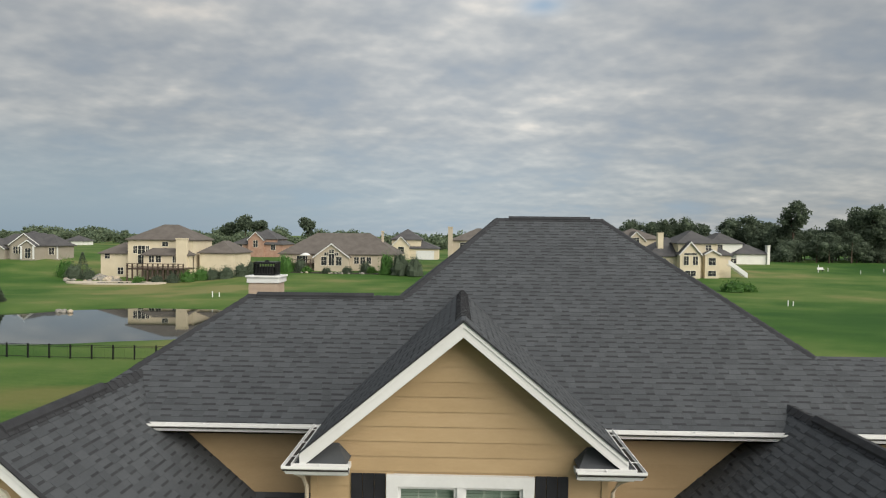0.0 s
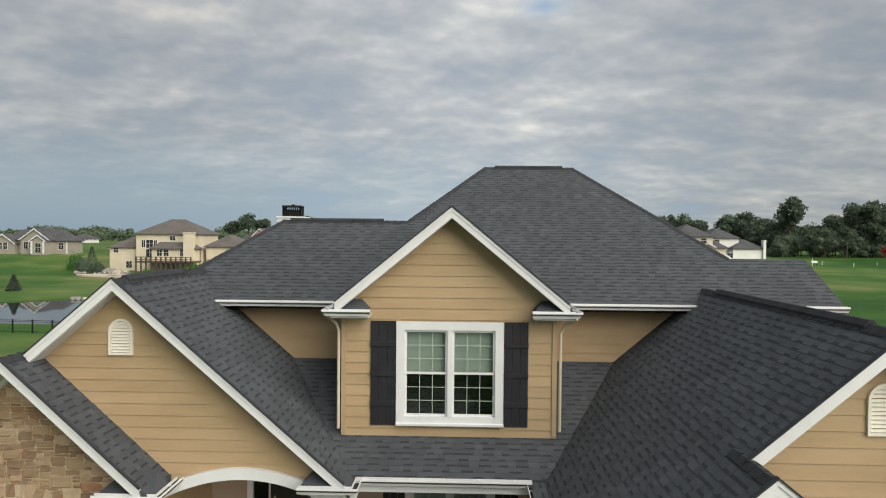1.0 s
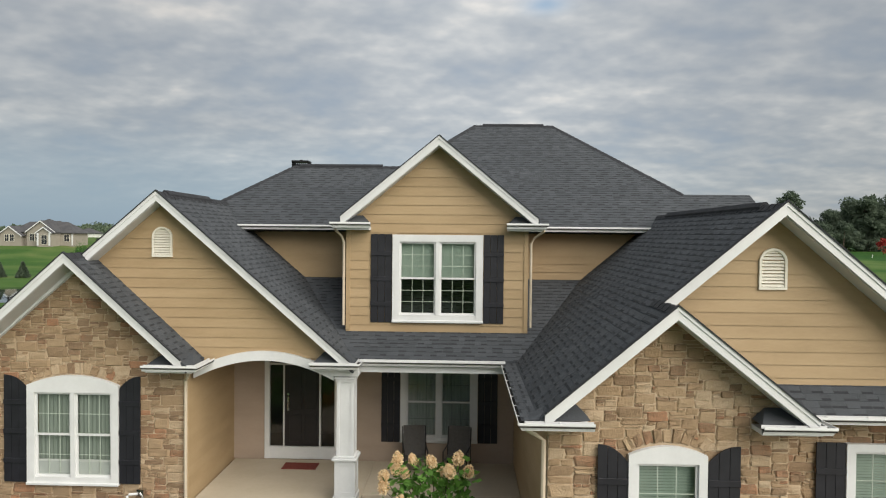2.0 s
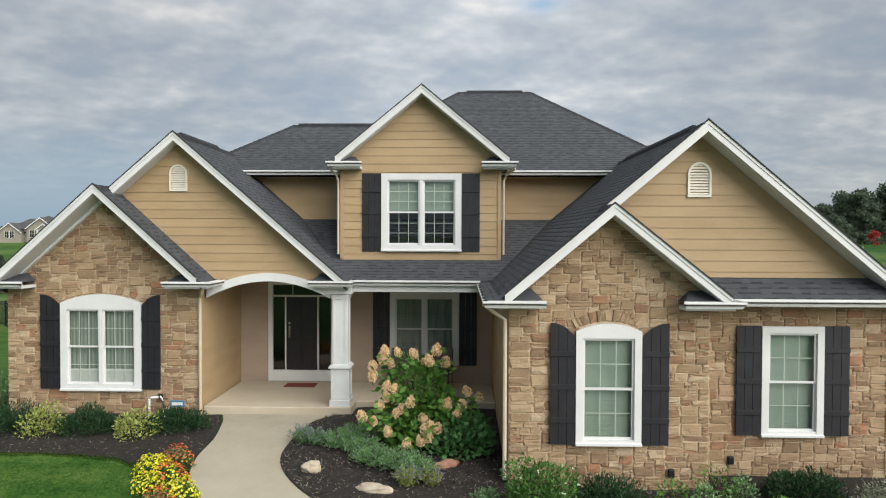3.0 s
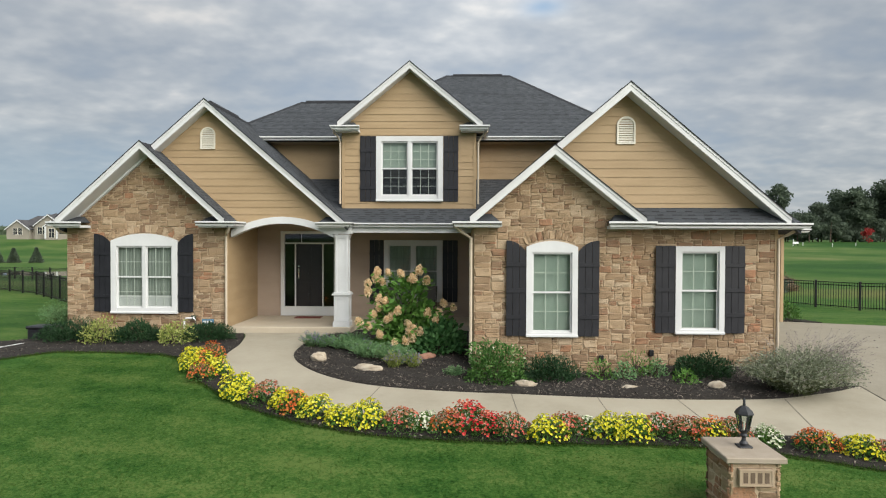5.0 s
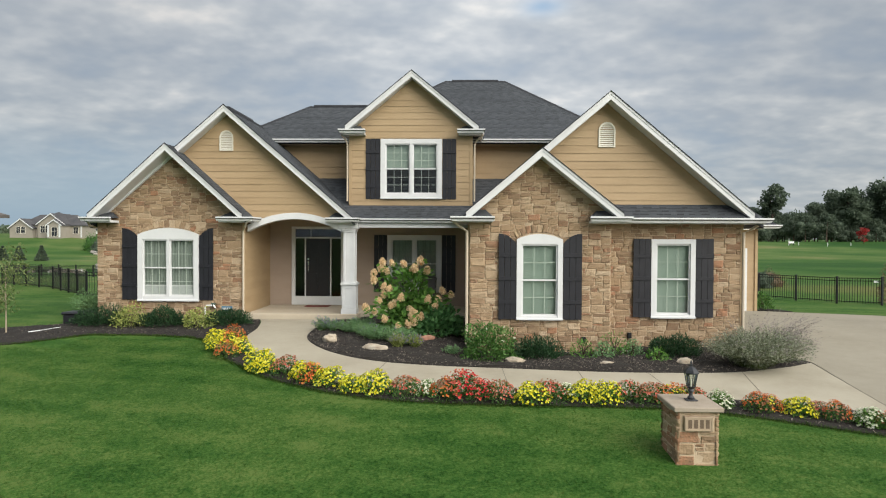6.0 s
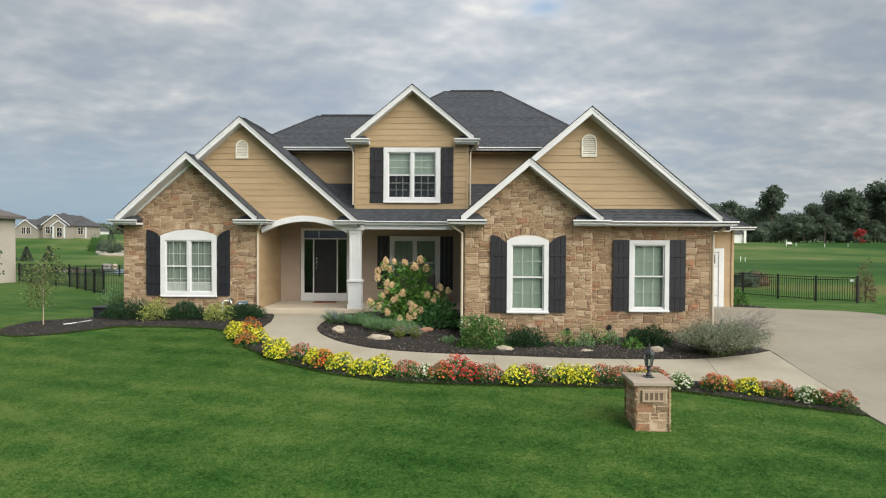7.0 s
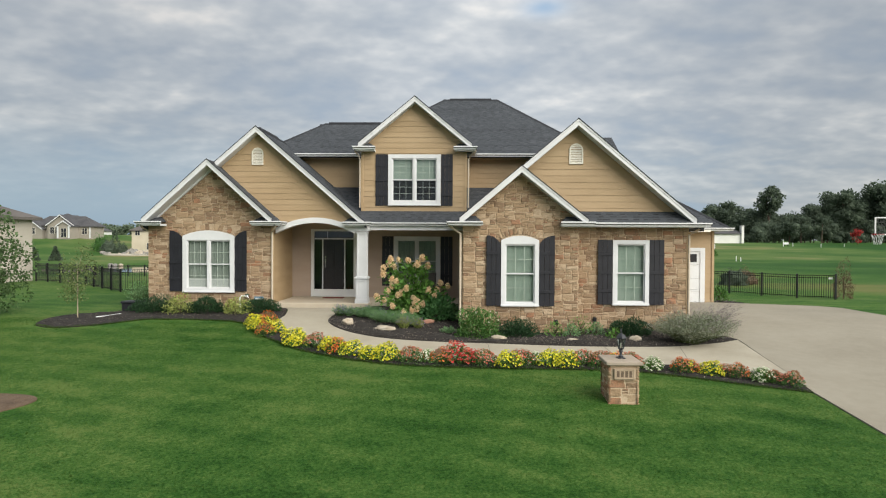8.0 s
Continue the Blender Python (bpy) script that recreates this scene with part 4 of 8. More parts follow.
def stone_mesh(k):
    """One of a few rough-faced blocks, a metre wide and high and a metre deep, the face towards -y: a worn, uneven outline and a split face."""
    while len(_stone_meshes) <= k:
        rnd = random.Random(100 + len(_stone_meshes))
        n, v, f = 5, [], []
        ax = (-0.5, -0.42, 0.02, 0.42, 0.5)
        skew, taper = rnd.uniform(-0.09, 0.09), rnd.uniform(-0.14, 0.14)
        for j in range(n):
            for i in range(n):
                rim = i in (0, n - 1) or j in (0, n - 1)
                x, z = ax[i], ax[j]
                d = -0.42 + rnd.uniform(-0.12, 0.12) if rim else -0.80 + rnd.uniform(-0.26, 0.22)
                if rim:
                    x += rnd.uniform(-0.035, 0.03) * (1 if x > 0 else -1)
                    z += rnd.uniform(-0.08, 0.06) * (1 if z > 0 else -1)
                if i in (0, n - 1) and j in (0, n - 1):
                    x, z = x * rnd.uniform(0.86, 1.0), z * rnd.uniform(0.76, 1.0)
                v.append((x + skew * z, d, z * (1 + taper * x)))
        for j in range(n - 1):
            for i in range(n - 1):
                f.append((j * n + i, j * n + i + 1, (j + 1) * n + i + 1, (j + 1) * n + i))
        rim = [j * n + i for j, i in [(0, i) for i in range(n)] + [(j, n - 1) for j in range(1, n)] + [(n - 1, i) for i in range(n - 2, -1, -1)] + [(j, 0) for j in range(n - 2, 0, -1)]]
        m = len(v)
        v += [(v[q][0], 0.1, v[q][2]) for q in rim]
        for a in range(len(rim)):
            b = (a + 1) % len(rim)
            f.append((rim[b], rim[a], m + a, m + b))
        _stone_meshes.append(mesh_of("stone", v, f, M["stone"]))
    return _stone_meshes[k]


def stone_at(parent, p, u, v, w, h, rnd, roll=0.0, depth=0.038):
    """Sets one stone; past the first 300 of a wall they go into its joined rest."""
    me = stone_mesh(rnd.randrange(24))
    turn = Matrix((p.a, -p.n, p.u)).transposed().to_4x4()
    m = Matrix.Translation(p.to(u, v, -0.012)) @ turn @ Matrix.Rotation(roll + rnd.gauss(0, 0.018), 4, "Y") @ Matrix.Diagonal((w, depth * rnd.uniform(0.75, 1.3), h, 1))
    count, rest = _stone_rest.setdefault(parent.name, [0, Geo()])
    _stone_rest[parent.name][0] += 1
    if count >= 300:
        rest.add([m @ q.co for q in me.vertices], [tuple(f.vertices) for f in me.polygons])
        return
    ob = new("stone", me)
    ob.matrix_basis = m
    ob.parent = parent


def stone_flush():
    for name, (count, rest) in _stone_rest.items():
        if rest.v:
            part("stone_infill", rest, M["stone_rest"], bpy.data.objects[name])["kind"] = "stuff"
    _stone_rest.clear()


_stone_rest = {}
CELL_W, CELL_H = 0.066, 0.055


def stonework(parent, p, u0, u1, v0, v1, blocked, seed, big=1.0):
    """Random ashlar: blocks of one to three courses and two to six modules, packed with no long straight joints."""
    rnd = random.Random(seed)
    nu, nv = max(1, int(round((u1 - u0) / (CELL_W * big)))), max(1, int(round((v1 - v0) / (CELL_H * big))))
    cu, cv = (u1 - u0) / nu, (v1 - v0) / nv
    full = [[blocked(u0 + (i + 0.5) * cu, v0 + (j + 0.5) * cv) for i in range(nu)] for j in range(nv)]
    for j in range(nv):
        for i in range(nu):
            if full[j][i]:
                continue
            h = rnd.choice((1, 1, 2, 2, 2, 2, 3, 3, 3, 4))
            w = rnd.choice((2, 3, 3, 4, 4, 5, 6)) if h < 3 else rnd.choice((3, 4, 5, 5, 6, 7))
            w = min(w, nu - i)
            h = min(h, nv - j)
            while w > 1 and any(full[j][i + k] for k in range(w)):
                w -= 1
            while h > 1 and any(full[j + q][i + k] for q in range(h) for k in range(w)):
                h -= 1
            if i + w == nu - 1 and not full[j][nu - 1]:
                w += 1 if all(not full[j + q][nu - 1] for q in range(h)) else 0
            if w < 1.15 * h:
                h = max(1, int(w / 1.15))
            for q in range(h):
                for k in range(w):
                    full[j + q][i + k] = True
            gap = 0.011
            stone_at(parent, p, u0 + (i + w / 2) * cu, v0 + (j + h / 2) * cv, w * cu - gap, h * cv - gap, rnd)


def arch_z(x, x0, x1, z_side, rise):
    t = (2 * (x - x0) / (x1 - x0)) - 1
    return z_side + rise * (1 - t * t)


def voussoirs(parent, p, u0, u1, z_side, rise, n, height, seed):
    rnd = random.Random(seed)
    for k in range(n):
        t = (k + 0.5) / n
        u = u0 + (u1 - u0) * t
        z = arch_z(u, u0, u1, z_side, rise)
        slope = -rise * 4 * (2 * t - 1) / (u1 - u0)
        hh = height * rnd.uniform(0.85, 1.1)
        stone_at(parent, p, u, z + hh / 2 - 0.022, (u1 - u0) / n - 0.014, hh, rnd, math.atan(-slope) + (t - 0.5) * 0.35, 0.048)


def walls():
    # stone front of the entry gable's wing
    top = lambda f: (lambda x: f(x, 0)[2] - 0.17)  # noqa: E731
    lo = 0.30
    g = Geo()
    ztop = lambda x: min(SR(x, 0)[2], SL(x, 0)[2]) - 0.18  # noqa: E731
    hull = [(-13.2, 0.0), (-8.5, 0.0), (-8.5, ztop(-8.5)), (-10.72, ztop(-10.72)), (-13.2, ztop(-13.2))]
    for piece in holed(hull, [(-11.75, -9.98, 1.1, 3.05)]):
        g.prism([(x, 2.86, z) for x, z in piece], (0, 0.2, 0))
    w = part("stone_wall", g, M["mortar"], house, "random ashlar wall of tan and brown sandstone")
    p = Plane((0, 2.86, 0), (1, 0, 0), (0, 0, 1))

    def no_left(x, z):
        inside = -11.78 < x < -9.95 and 1.08 < z < arch_z(x, -11.78, -9.95, 3.20, 0.40)
        return inside or z - 0.05 > ztop(x)

    stonework(w, p, -13.2, -8.5, lo, 5.75, no_left, 41)
    voussoirs(w, p, -11.9, -9.83, 3.19, 0.20, 12, 0.22, 5)
    # stone front of the garage side: projecting bay with a gable
    zt = lambda x: min(RL(x, 0)[2], TR(x, 0)[2]) - 0.18  # noqa: E731
    g = Geo()
    hull = [(-1.3, -0.1), (2.37, -0.1), (2.37, zt(2.37)), (0.524, zt(0.524)), (-1.3, zt(-1.3))]
    for piece in holed(hull, [(0.02, 1.02, 1.03, 2.96)]):
        g.prism([(x, -0.68, z) for x, z in piece], (0, 0.2, 0))
    w = part("stone_wall", g, M["mortar"], house, "gabled bay wall of tan and brown sandstone")
    p = Plane((0, -0.68, 0), (1, 0, 0), (0, 0, 1))

    def no_bay(x, z):
        inside = 0.0 < x < 1.05 and 1.0 < z < arch_z(x, -0.06, 1.1, 3.10, 0.34)
        return inside or z - 0.05 > zt(x)

    stonework(w, p, -1.3, 2.37, -0.08, 5.3, no_bay, 43)
    voussoirs(w, p, -0.14, 1.18, 3.09, 0.16, 9, 0.22, 7)
    wall("wall", [(2.17, -0.48, 0), (2.37, -0.48, 0), (2.37, -0.48, 3.5), (2.17, -0.48, 3.5)], (0, 0.5, 0), M["mortar"])
    side = Plane((2.37, 0, 0), (0, 1, 0), (0, 0, 1))
    stonework(w, side, -0.68, 0.02, -0.08, 3.5, lambda a, b: False, 47)
    # the rest of the garage side
    g = Geo()
    for piece in holed([(2.37, -0.1), (6.02, -0.1), (6.02, 3.55), (2.37, 3.55)], [(3.7, 4.68, 1.02, 2.98)]):
        g.prism([(x, 0.02, z) for x, z in piece], (0, 0.2, 0))
    w = part("stone_wall", g, M["mortar"], house, "tan sandstone wall beside the driveway")
    p = Plane((0, 0.02, 0), (1, 0, 0), (0, 0, 1))
    stonework(w, p, 2.40, 6.02, -0.06, 3.5, lambda x, z: 3.68 < x < 4.70 and 1.0 < z < 3.0, 53)
    wall("wall", [(5.82, 0.22, 0), (6.02, 0.22, 0), (6.02, 0.22, 3.55), (5.82, 0.22, 3.55)], (0, 7.0, 0), M["siding"])
    # siding gables
    a = lambda f, x, y: (x, y, f(x, y)[2] - 0.18)  # noqa: E731
    sided("siding_wall", [(0.3, 0.02, 3.9), (5.74, 0.02, 3.9), a(RR, 2.385, 0.02), a(RL, 0.3, 0.02)], (0, 0.02, 3.9), (1, 0, 0), label="tan lap siding gable over the stone wall")
    sided("siding_wall", [(-11.6, 3.2, 3.5), (-5.0, 3.2, 3.5), a(LR, -9.085, 3.2), a(LL, -11.6, 3.2)], (0, 3.2, 3.5), (1, 0, 0), label="tan lap siding gable over the entry arch", holes=[(x, x + 0.25, -1, arch_z(x + 0.125, -8.3, -5.35, 3.25, 0.42) - 3.5 + 0.05) for x in (-8.3 + 0.25 * k for k in range(12))])
    sided("siding_wall", [(-5.33, 4.24, 4.1), (-1.16, 4.24, 4.1), a(DR, -1.16, 4.24), a(DR, -3.2, 4.24), a(DL, -5.33, 4.24)], (0, 4.24, 4.1), (1, 0, 0), label="tan lap siding front of the dormer", holes=[(-4.16, -2.26, 0.36, 2.2)])
    wall("wall", [(-5.33, 4.38, 3.9), (-5.19, 4.38, 3.9), (-5.19, 4.38, 6.55), (-5.33, 4.38, 6.55)], (0, 2.5, 0), M["siding"])
    wall("wall", [(-1.30, 4.38, 3.9), (-1.16, 4.38, 3.9), (-1.16, 4.38, 6.55), (-1.30, 4.38, 6.55)], (0, 2.5, 0), M["siding"])
    sided("siding_wall", [(-9.4, 6.38, 4.6), (-5.33, 6.38, 4.6), (-5.33, 6.38, 6.5), (-9.4, 6.38, 6.5)], (0, 6.38, 4.6), (1, 0, 0), label="tan lap siding under the main eave")
    sided("siding_wall", [(-1.16, 6.38, 4.6), (4.6, 6.38, 4.6), (4.6, 6.38, 6.5), (-1.16, 6.38, 6.5)], (0, 6.38, 4.6), (1, 0, 0), label="tan lap siding under the main eave")
    # porch walls
    sided("siding_wall", [(-8.5, 2.9, 0.5), (-8.5, 5.87, 0.5), (-8.5, 5.87, 3.9), (-8.5, 2.9, 3.5)], (-8.5, 0, 0.5), (0, 1, 0), label="tan lap siding beside the porch")
    sided("siding_wall", [(-8.5, 5.87, 0.5), (-1.3, 5.87, 0.5), (-1.3, 5.87, 3.9), (-8.5, 5.87, 3.9)], (0, 5.87, 0.5), (1, 0, 0), label="tan lap siding at the back of the porch, tinted for shade", mat="porch_shade_siding", holes=[(-7.62, -5.8, 0.2, 2.95), (-4.1, -2.34, 0.7, 2.6)])
    sided("siding_wall", [(-1.3, -0.5, 0.2), (-1.3, 5.87, 0.2), (-1.3, 5.87, 3.5), (-1.3, -0.5, 3.5)], (-1.3, 0, 0.2), (0, -1, 0), label="tan lap siding beside the porch")
    # garage wing
    sided("siding_wall", [(6.02, 6.6, 0.2), (9.35, 6.6, 0.2), (9.35, 6.6, 3.5), (6.02, 6.6, 3.5)], (0, 6.6, 0.2), (1, 0, 0), label="tan lap siding front of the garage wing", holes=[(6.1, 8.94, 0, 2.4)])
    g = Geo()
    g.box(9.2, 9.35, 6.74, 14, 0.0, 3.5).box(-13.2, 9.2, 13.85, 14, -0.5, 3.5).box(-13.2, -13.0, 3.06, 13.85, 0.0, 3.5)
    g.box(-9.4, -9.2, 6.5, 12.1, 3.4, 6.5).box(4.45, 4.6, 6.5, 9.2, 3.4, 6.5).box(-9.4, -6.3, 12.0, 12.15, 3.4, 6.3)
    g.box(-6.3, 4.2, 18.2, 18.35, -0.5, 6.5).box(-6.3, -6.15, 12.15, 18.2, -0.5, 6.5).box(4.05, 4.2, 9.2, 18.2, -0.5, 6.5)
    part("wall", g, M["siding"], house, "tan siding of the rear and side walls")
    g = Geo()
    g.box(-13.0, 9.0, 6.0, 13.8, 3.42, 3.5).box(-1.1, 5.8, 0.3, 6.0, 3.42, 3.48).box(-4.95, -1.3, 3.5, 5.86, 3.44, 3.52).box(-8.45, -5.45, 3.43, 5.86, 3.80, 3.86).box(-5.45, -4.95, 3.5, 5.86, 3.44, 3.52).box(-13.0, -8.6, 3.1, 6.0, 3.42, 3.5)
    part("ceiling", g, M["cream"], house, "cream porch ceiling")
    # dark floors and backing walls added so the windows look unlit inside
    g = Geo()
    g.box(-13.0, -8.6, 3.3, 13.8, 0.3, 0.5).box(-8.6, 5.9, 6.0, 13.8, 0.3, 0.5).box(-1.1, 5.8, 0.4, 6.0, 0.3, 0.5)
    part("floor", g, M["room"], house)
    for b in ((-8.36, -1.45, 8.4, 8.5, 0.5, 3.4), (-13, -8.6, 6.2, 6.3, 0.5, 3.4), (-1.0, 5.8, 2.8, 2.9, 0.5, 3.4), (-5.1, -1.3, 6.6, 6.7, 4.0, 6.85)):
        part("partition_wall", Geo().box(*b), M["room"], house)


walls()
stone_flush()


# ---- trim, gutters, porch ----
def gutter(points, label="", h=0.125, d=0.12):
    """A white K-style gutter along a level line: points of its back upper edge; it lies on the right of the way."""
    prof = [(0, 0), (0, -h), (d * 0.55, -h), (d * 0.72, -h * 0.55), (d, -h * 0.28), (d, 0), (d * 0.91, 0), (d * 0.91, -h * 0.28), (d * 0.62, -h * 0.85), (0.012, -h * 0.85), (0.012, 0)]
    pts = [Vector(p) for p in points]
    rings = []
    for k, p in enumerate(pts):
        dirs = [(pts[j + 1] - pts[j]).normalized() for j in (k - 1, k) if 0 <= j < len(pts) - 1]
        sides = [Vector((q.y, -q.x, 0)) for q in dirs]
        s = sum(sides, Vector()) / len(sides)
        s /= max(s.length_squared, 0.3)
        rings.append([p + s * a + Vector((0, 0, b)) for a, b in prof])
    g = Geo()
    g.loft(rings)
    gut = part("gutter", g, M["gutter"], house, label)
    for (p, q), (r0, r1) in zip(zip(pts, pts[1:]), zip(rings, rings[1:])):
        # dark sheet paints the trough's shaded, dirty inside; a hanger every two feet
        inner = [(r[10] + Vector((0, 0, -h * 0.40)), r[6] + Vector((0, 0, -h * 0.40))) for r in (r0, r1)]
        g = Geo()
        g.prism([inner[0][0], inner[0][1], inner[1][1], inner[1][0]], (0, 0, -0.02))
        part("gutter_litter", g, M["litter"], gut)
        d = (q - p).normalized()
        out = Vector((d.y, -d.x, 0)) * 0.115
        n = max(1, int((q - p).length / 0.6))
        for k in range(n):
            c = p.lerp(q, (k + 0.5) / n) + Vector((0, 0, -0.006))
            g = Geo()
            g.prism([c - d * 0.009, c + d * 0.009, c + d * 0.009 + out, c - d * 0.009 + out], (0, 0, -0.008))
            part("hanger", g, M["gutter"], gut)
    return gut


def fascia(points, h=0.18):
    g = Geo()
    for a, b in zip(points, points[1:]):
        a, b = Vector(a), Vector(b)
        d = (b - a).normalized()
        n = Vector((d.y, -d.x, 0)) * -0.02
        g.prism([a, b, b - Vector((0, 0, h)), a - Vector((0, 0, h))], n)
    return part("fascia", g, M["white"], house)


def eaves():
    runs = [
        [(-9.0, 5.78, 6.62), (5.22, 5.78, 6.62)],
        [(-4.86, 3.28, 3.69), (-1.72, 3.28, 3.69)],
        [(-1.69, 3.25, 3.635), (-1.69, -1.1, 3.635), (-0.68, -1.1, 3.635)],
        [(1.76, -1.1, 3.64), (2.70, -1.1, 3.64), (2.70, -0.50, 3.64)],
        [(2.72, -0.47, 3.63), (6.5, -0.47, 3.63), (6.5, 6.2, 3.63)],
        [(-13.3, 3.6, 3.68), (-13.3, 2.28, 3.68), (-12.45, 2.28, 3.68)],
        [(-9.12, 2.28, 3.70), (-8.08, 2.28, 3.70), (-8.08, 3.1, 3.70)],
        [(-5.82, 2.78, 3.70), (-4.88, 2.78, 3.70), (-4.88, 3.26, 3.70)],
        [(-5.50, 5.7, 6.66), (-5.50, 3.82, 6.66), (-4.72, 3.82, 6.66)],
        [(-1.68, 3.82, 6.66), (-0.88, 3.82, 6.66), (-0.88, 5.7, 6.66)],
        [(6.3, 6.18, 3.6), (9.9, 6.18, 3.6), (9.9, 12, 3.6)],
    ]
    for r in runs:
        gutter(r)
    # returns: small boxed eaves with a scrap of shingle on them
    for x0, x1, y0, y1, z in ((-1.66, -0.72, -1.06, -0.68, 3.66), (1.80, 2.68, -1.06, -0.68, 3.64), (-13.28, -12.49, 2.30, 2.84, 3.68), (-9.08, -8.12, 2.30, 2.84, 3.70), (-5.78, -4.9, 2.80, 3.2, 3.70), (-5.48, -4.76, 3.84, 4.24, 6.66), (-1.64, -0.90, 3.84, 4.24, 6.66)):
        g = Geo()
        g.box(x0, x1, y0, y1, z - 0.17, z - 0.10)
        part("boxed_return", g, M["white"], house)
        m = 0.18
        left = 0.55 if -2 < x0 < -1.65 and z < 4 else m
        top = z + 0.16
        g = Geo()
        g.loft([[(x0, y0, z - 0.02), (x1, y0, z - 0.02), (x1, y1, z - 0.02), (x0, y1, z - 0.02)], [(x0 + left, y1 - 0.04, top), (x1 - m, y1 - 0.04, top), (x1 - m, y1, top), (x0 + left, y1, top)]])
        part("return_roof", g, M["shingle"], house)
    # soffits
    g = Geo()
    g.box(-9.4, 5.15, 5.8, 6.38, 6.44, 6.47)
    part("soffit", g, M["soffit"], house)
    g = Geo()
    g.box(2.4, 6.45, -0.45, 0.02, 3.48, 3.51).box(6.02, 6.45, 0.02, 6.2, 3.48, 3.51).box(-1.66, -1.3, -0.68, 3.3, 3.50, 3.53).box(6.02, 9.85, 6.2, 6.6, 3.46, 3.49).box(9.35, 9.85, 6.6, 12, 3.46, 3.49)
    part("soffit", g, M["white"], house)
    # frieze under the porch eave and beam behind it
    g = Geo()
    g.box(-4.9, -1.3, 3.34, 3.5, 3.40, 3.62)
    part("porch_beam", g, M["white"], house)


eaves()


def entry_arch():
    x0, x1 = -8.42, -5.38
    n = 24
    low, high = [], []
    for k in range(n + 1):
        x = x0 + (x1 - x0) * k / n
        low.append((x, arch_z(x, x0, x1, 3.25, 0.41)))
        high.append((x, arch_z(x, x0, x1, 3.46, 0.40)))
    g = Geo()
    loop = [(x, 3.10, z) for x, z in low] + [(x, 3.10, z) for x, z in reversed(high)]
    f = []
    m = len(low)
    v = [(x, 3.10, z) for x, z in low] + [(x, 3.10, z) for x, z in high] + [(x, 3.42, z) for x, z in low] + [(x, 3.42, z) for x, z in high]
    for k in range(m - 1):
        f += [(k, k + 1, m + k + 1, m + k), (2 * m + k, 3 * m + k, 3 * m + k + 1, 2 * m + k + 1), (k, 2 * m + k, 2 * m + k + 1, k + 1), (m + k, m + k + 1, 3 * m + k + 1, 3 * m + k)]
    g.add(v, f)
    part("entry_arch", g, M["white"], house, "white curved arch over the entry")
    g = Geo()
    g.box(-5.45, -4.85, 3.04, 3.46, 3.36, 3.56)
    part("arch_springer", g, M["white"], house)


entry_arch()


def column():
    """Square white porch column on a panelled pedestal."""
    col = thing("porch_column", "square white porch column on a panelled pedestal", "column")
    cx, cy = -5.13, 3.26
    z0 = FLOOR

    def block(g, w, a, b, bevel=0.006):
        g.box(cx - w / 2, cx + w / 2, cy - w / 2, cy + w / 2, z0 + a, z0 + b, bevel)

    g = Geo()
    block(g, 0.50, 0.0, 0.16)
    part("plinth", g, M["white"], col)
    g = Geo()
    block(g, 0.43, 0.16, 0.93)
    part("pedestal", g, M["white"], col)
    g = Geo()
    for dx, dy in ((0, -1), (1, 0)):
        for s in (-1, 1):
            u0, u1 = (0.15, 0.215) if s > 0 else (-0.215, -0.15)
            if dy:
                g.box(cx + u0, cx + u1, cy - 0.23, cy - 0.21, z0 + 0.17, z0 + 0.92)
            else:
                g.box(cx + 0.21, cx + 0.23, cy + u0, cy + u1, z0 + 0.17, z0 + 0.92)
        for a, b in ((0.17, 0.26), (0.83, 0.92)):
            if dy:
                g.box(cx - 0.15, cx + 0.15, cy - 0.23, cy - 0.21, z0 + a, z0 + b)
            else:
                g.box(cx + 0.21, cx + 0.23, cy - 0.15, cy + 0.15, z0 + a, z0 + b)
    part("panel_moulding", g, M["white"], col)
    g = Geo()
    block(g, 0.54, 0.93, 0.98)
    block(g, 0.47, 0.98, 1.02)
    part("pedestal_cap", g, M["white"], col)
    g = Geo()
    block(g, 0.36, 1.02, 2.66)
    for s in (-1, 1):
        g.box(cx + s * 0.15 - 0.03, cx + s * 0.15 + 0.03, cy - 0.195, cy - 0.178, z0 + 1.02, z0 + 2.62)
        g.box(cx + 0.178, cx + 0.195, cy + s * 0.15 - 0.03, cy + s * 0.15 + 0.03, z0 + 1.02, z0 + 2.62)
    part("shaft", g, M["white"], col)
    g = Geo()
    block(g, 0.42, 2.62, 2.68)
    block(g, 0.46, 2.68, 2.72)
    part("capital", g, M["white"], col)


column()


def porch():
    g = Geo()
    g.box(-8.44, -4.84, 2.95, 5.78, 0.1, FLOOR, 0.015).box(-4.84, -1.32, 3.6, 5.78, 0.1, FLOOR - 0.004, 0.015)
    ob = part("porch_slab", g, M["slab_tan"])
    tagged(ob, "tan concrete porch slab before the front door", "porch floor", kind="structure")
    g = Geo()
    g.box(-7.05, -6.2, 5.05, 5.5, FLOOR, FLOOR + 0.018, 0.005)
    tagged(part("doormat", g, M["mat"]), "dark red doormat lying on the porch", "doormat")


porch()


def downspout(points, r=0.038):
    g = Geo()
    g.tube(points, r, 8)
    return part("downspout", g, M["spout"], house, "cream downspout")


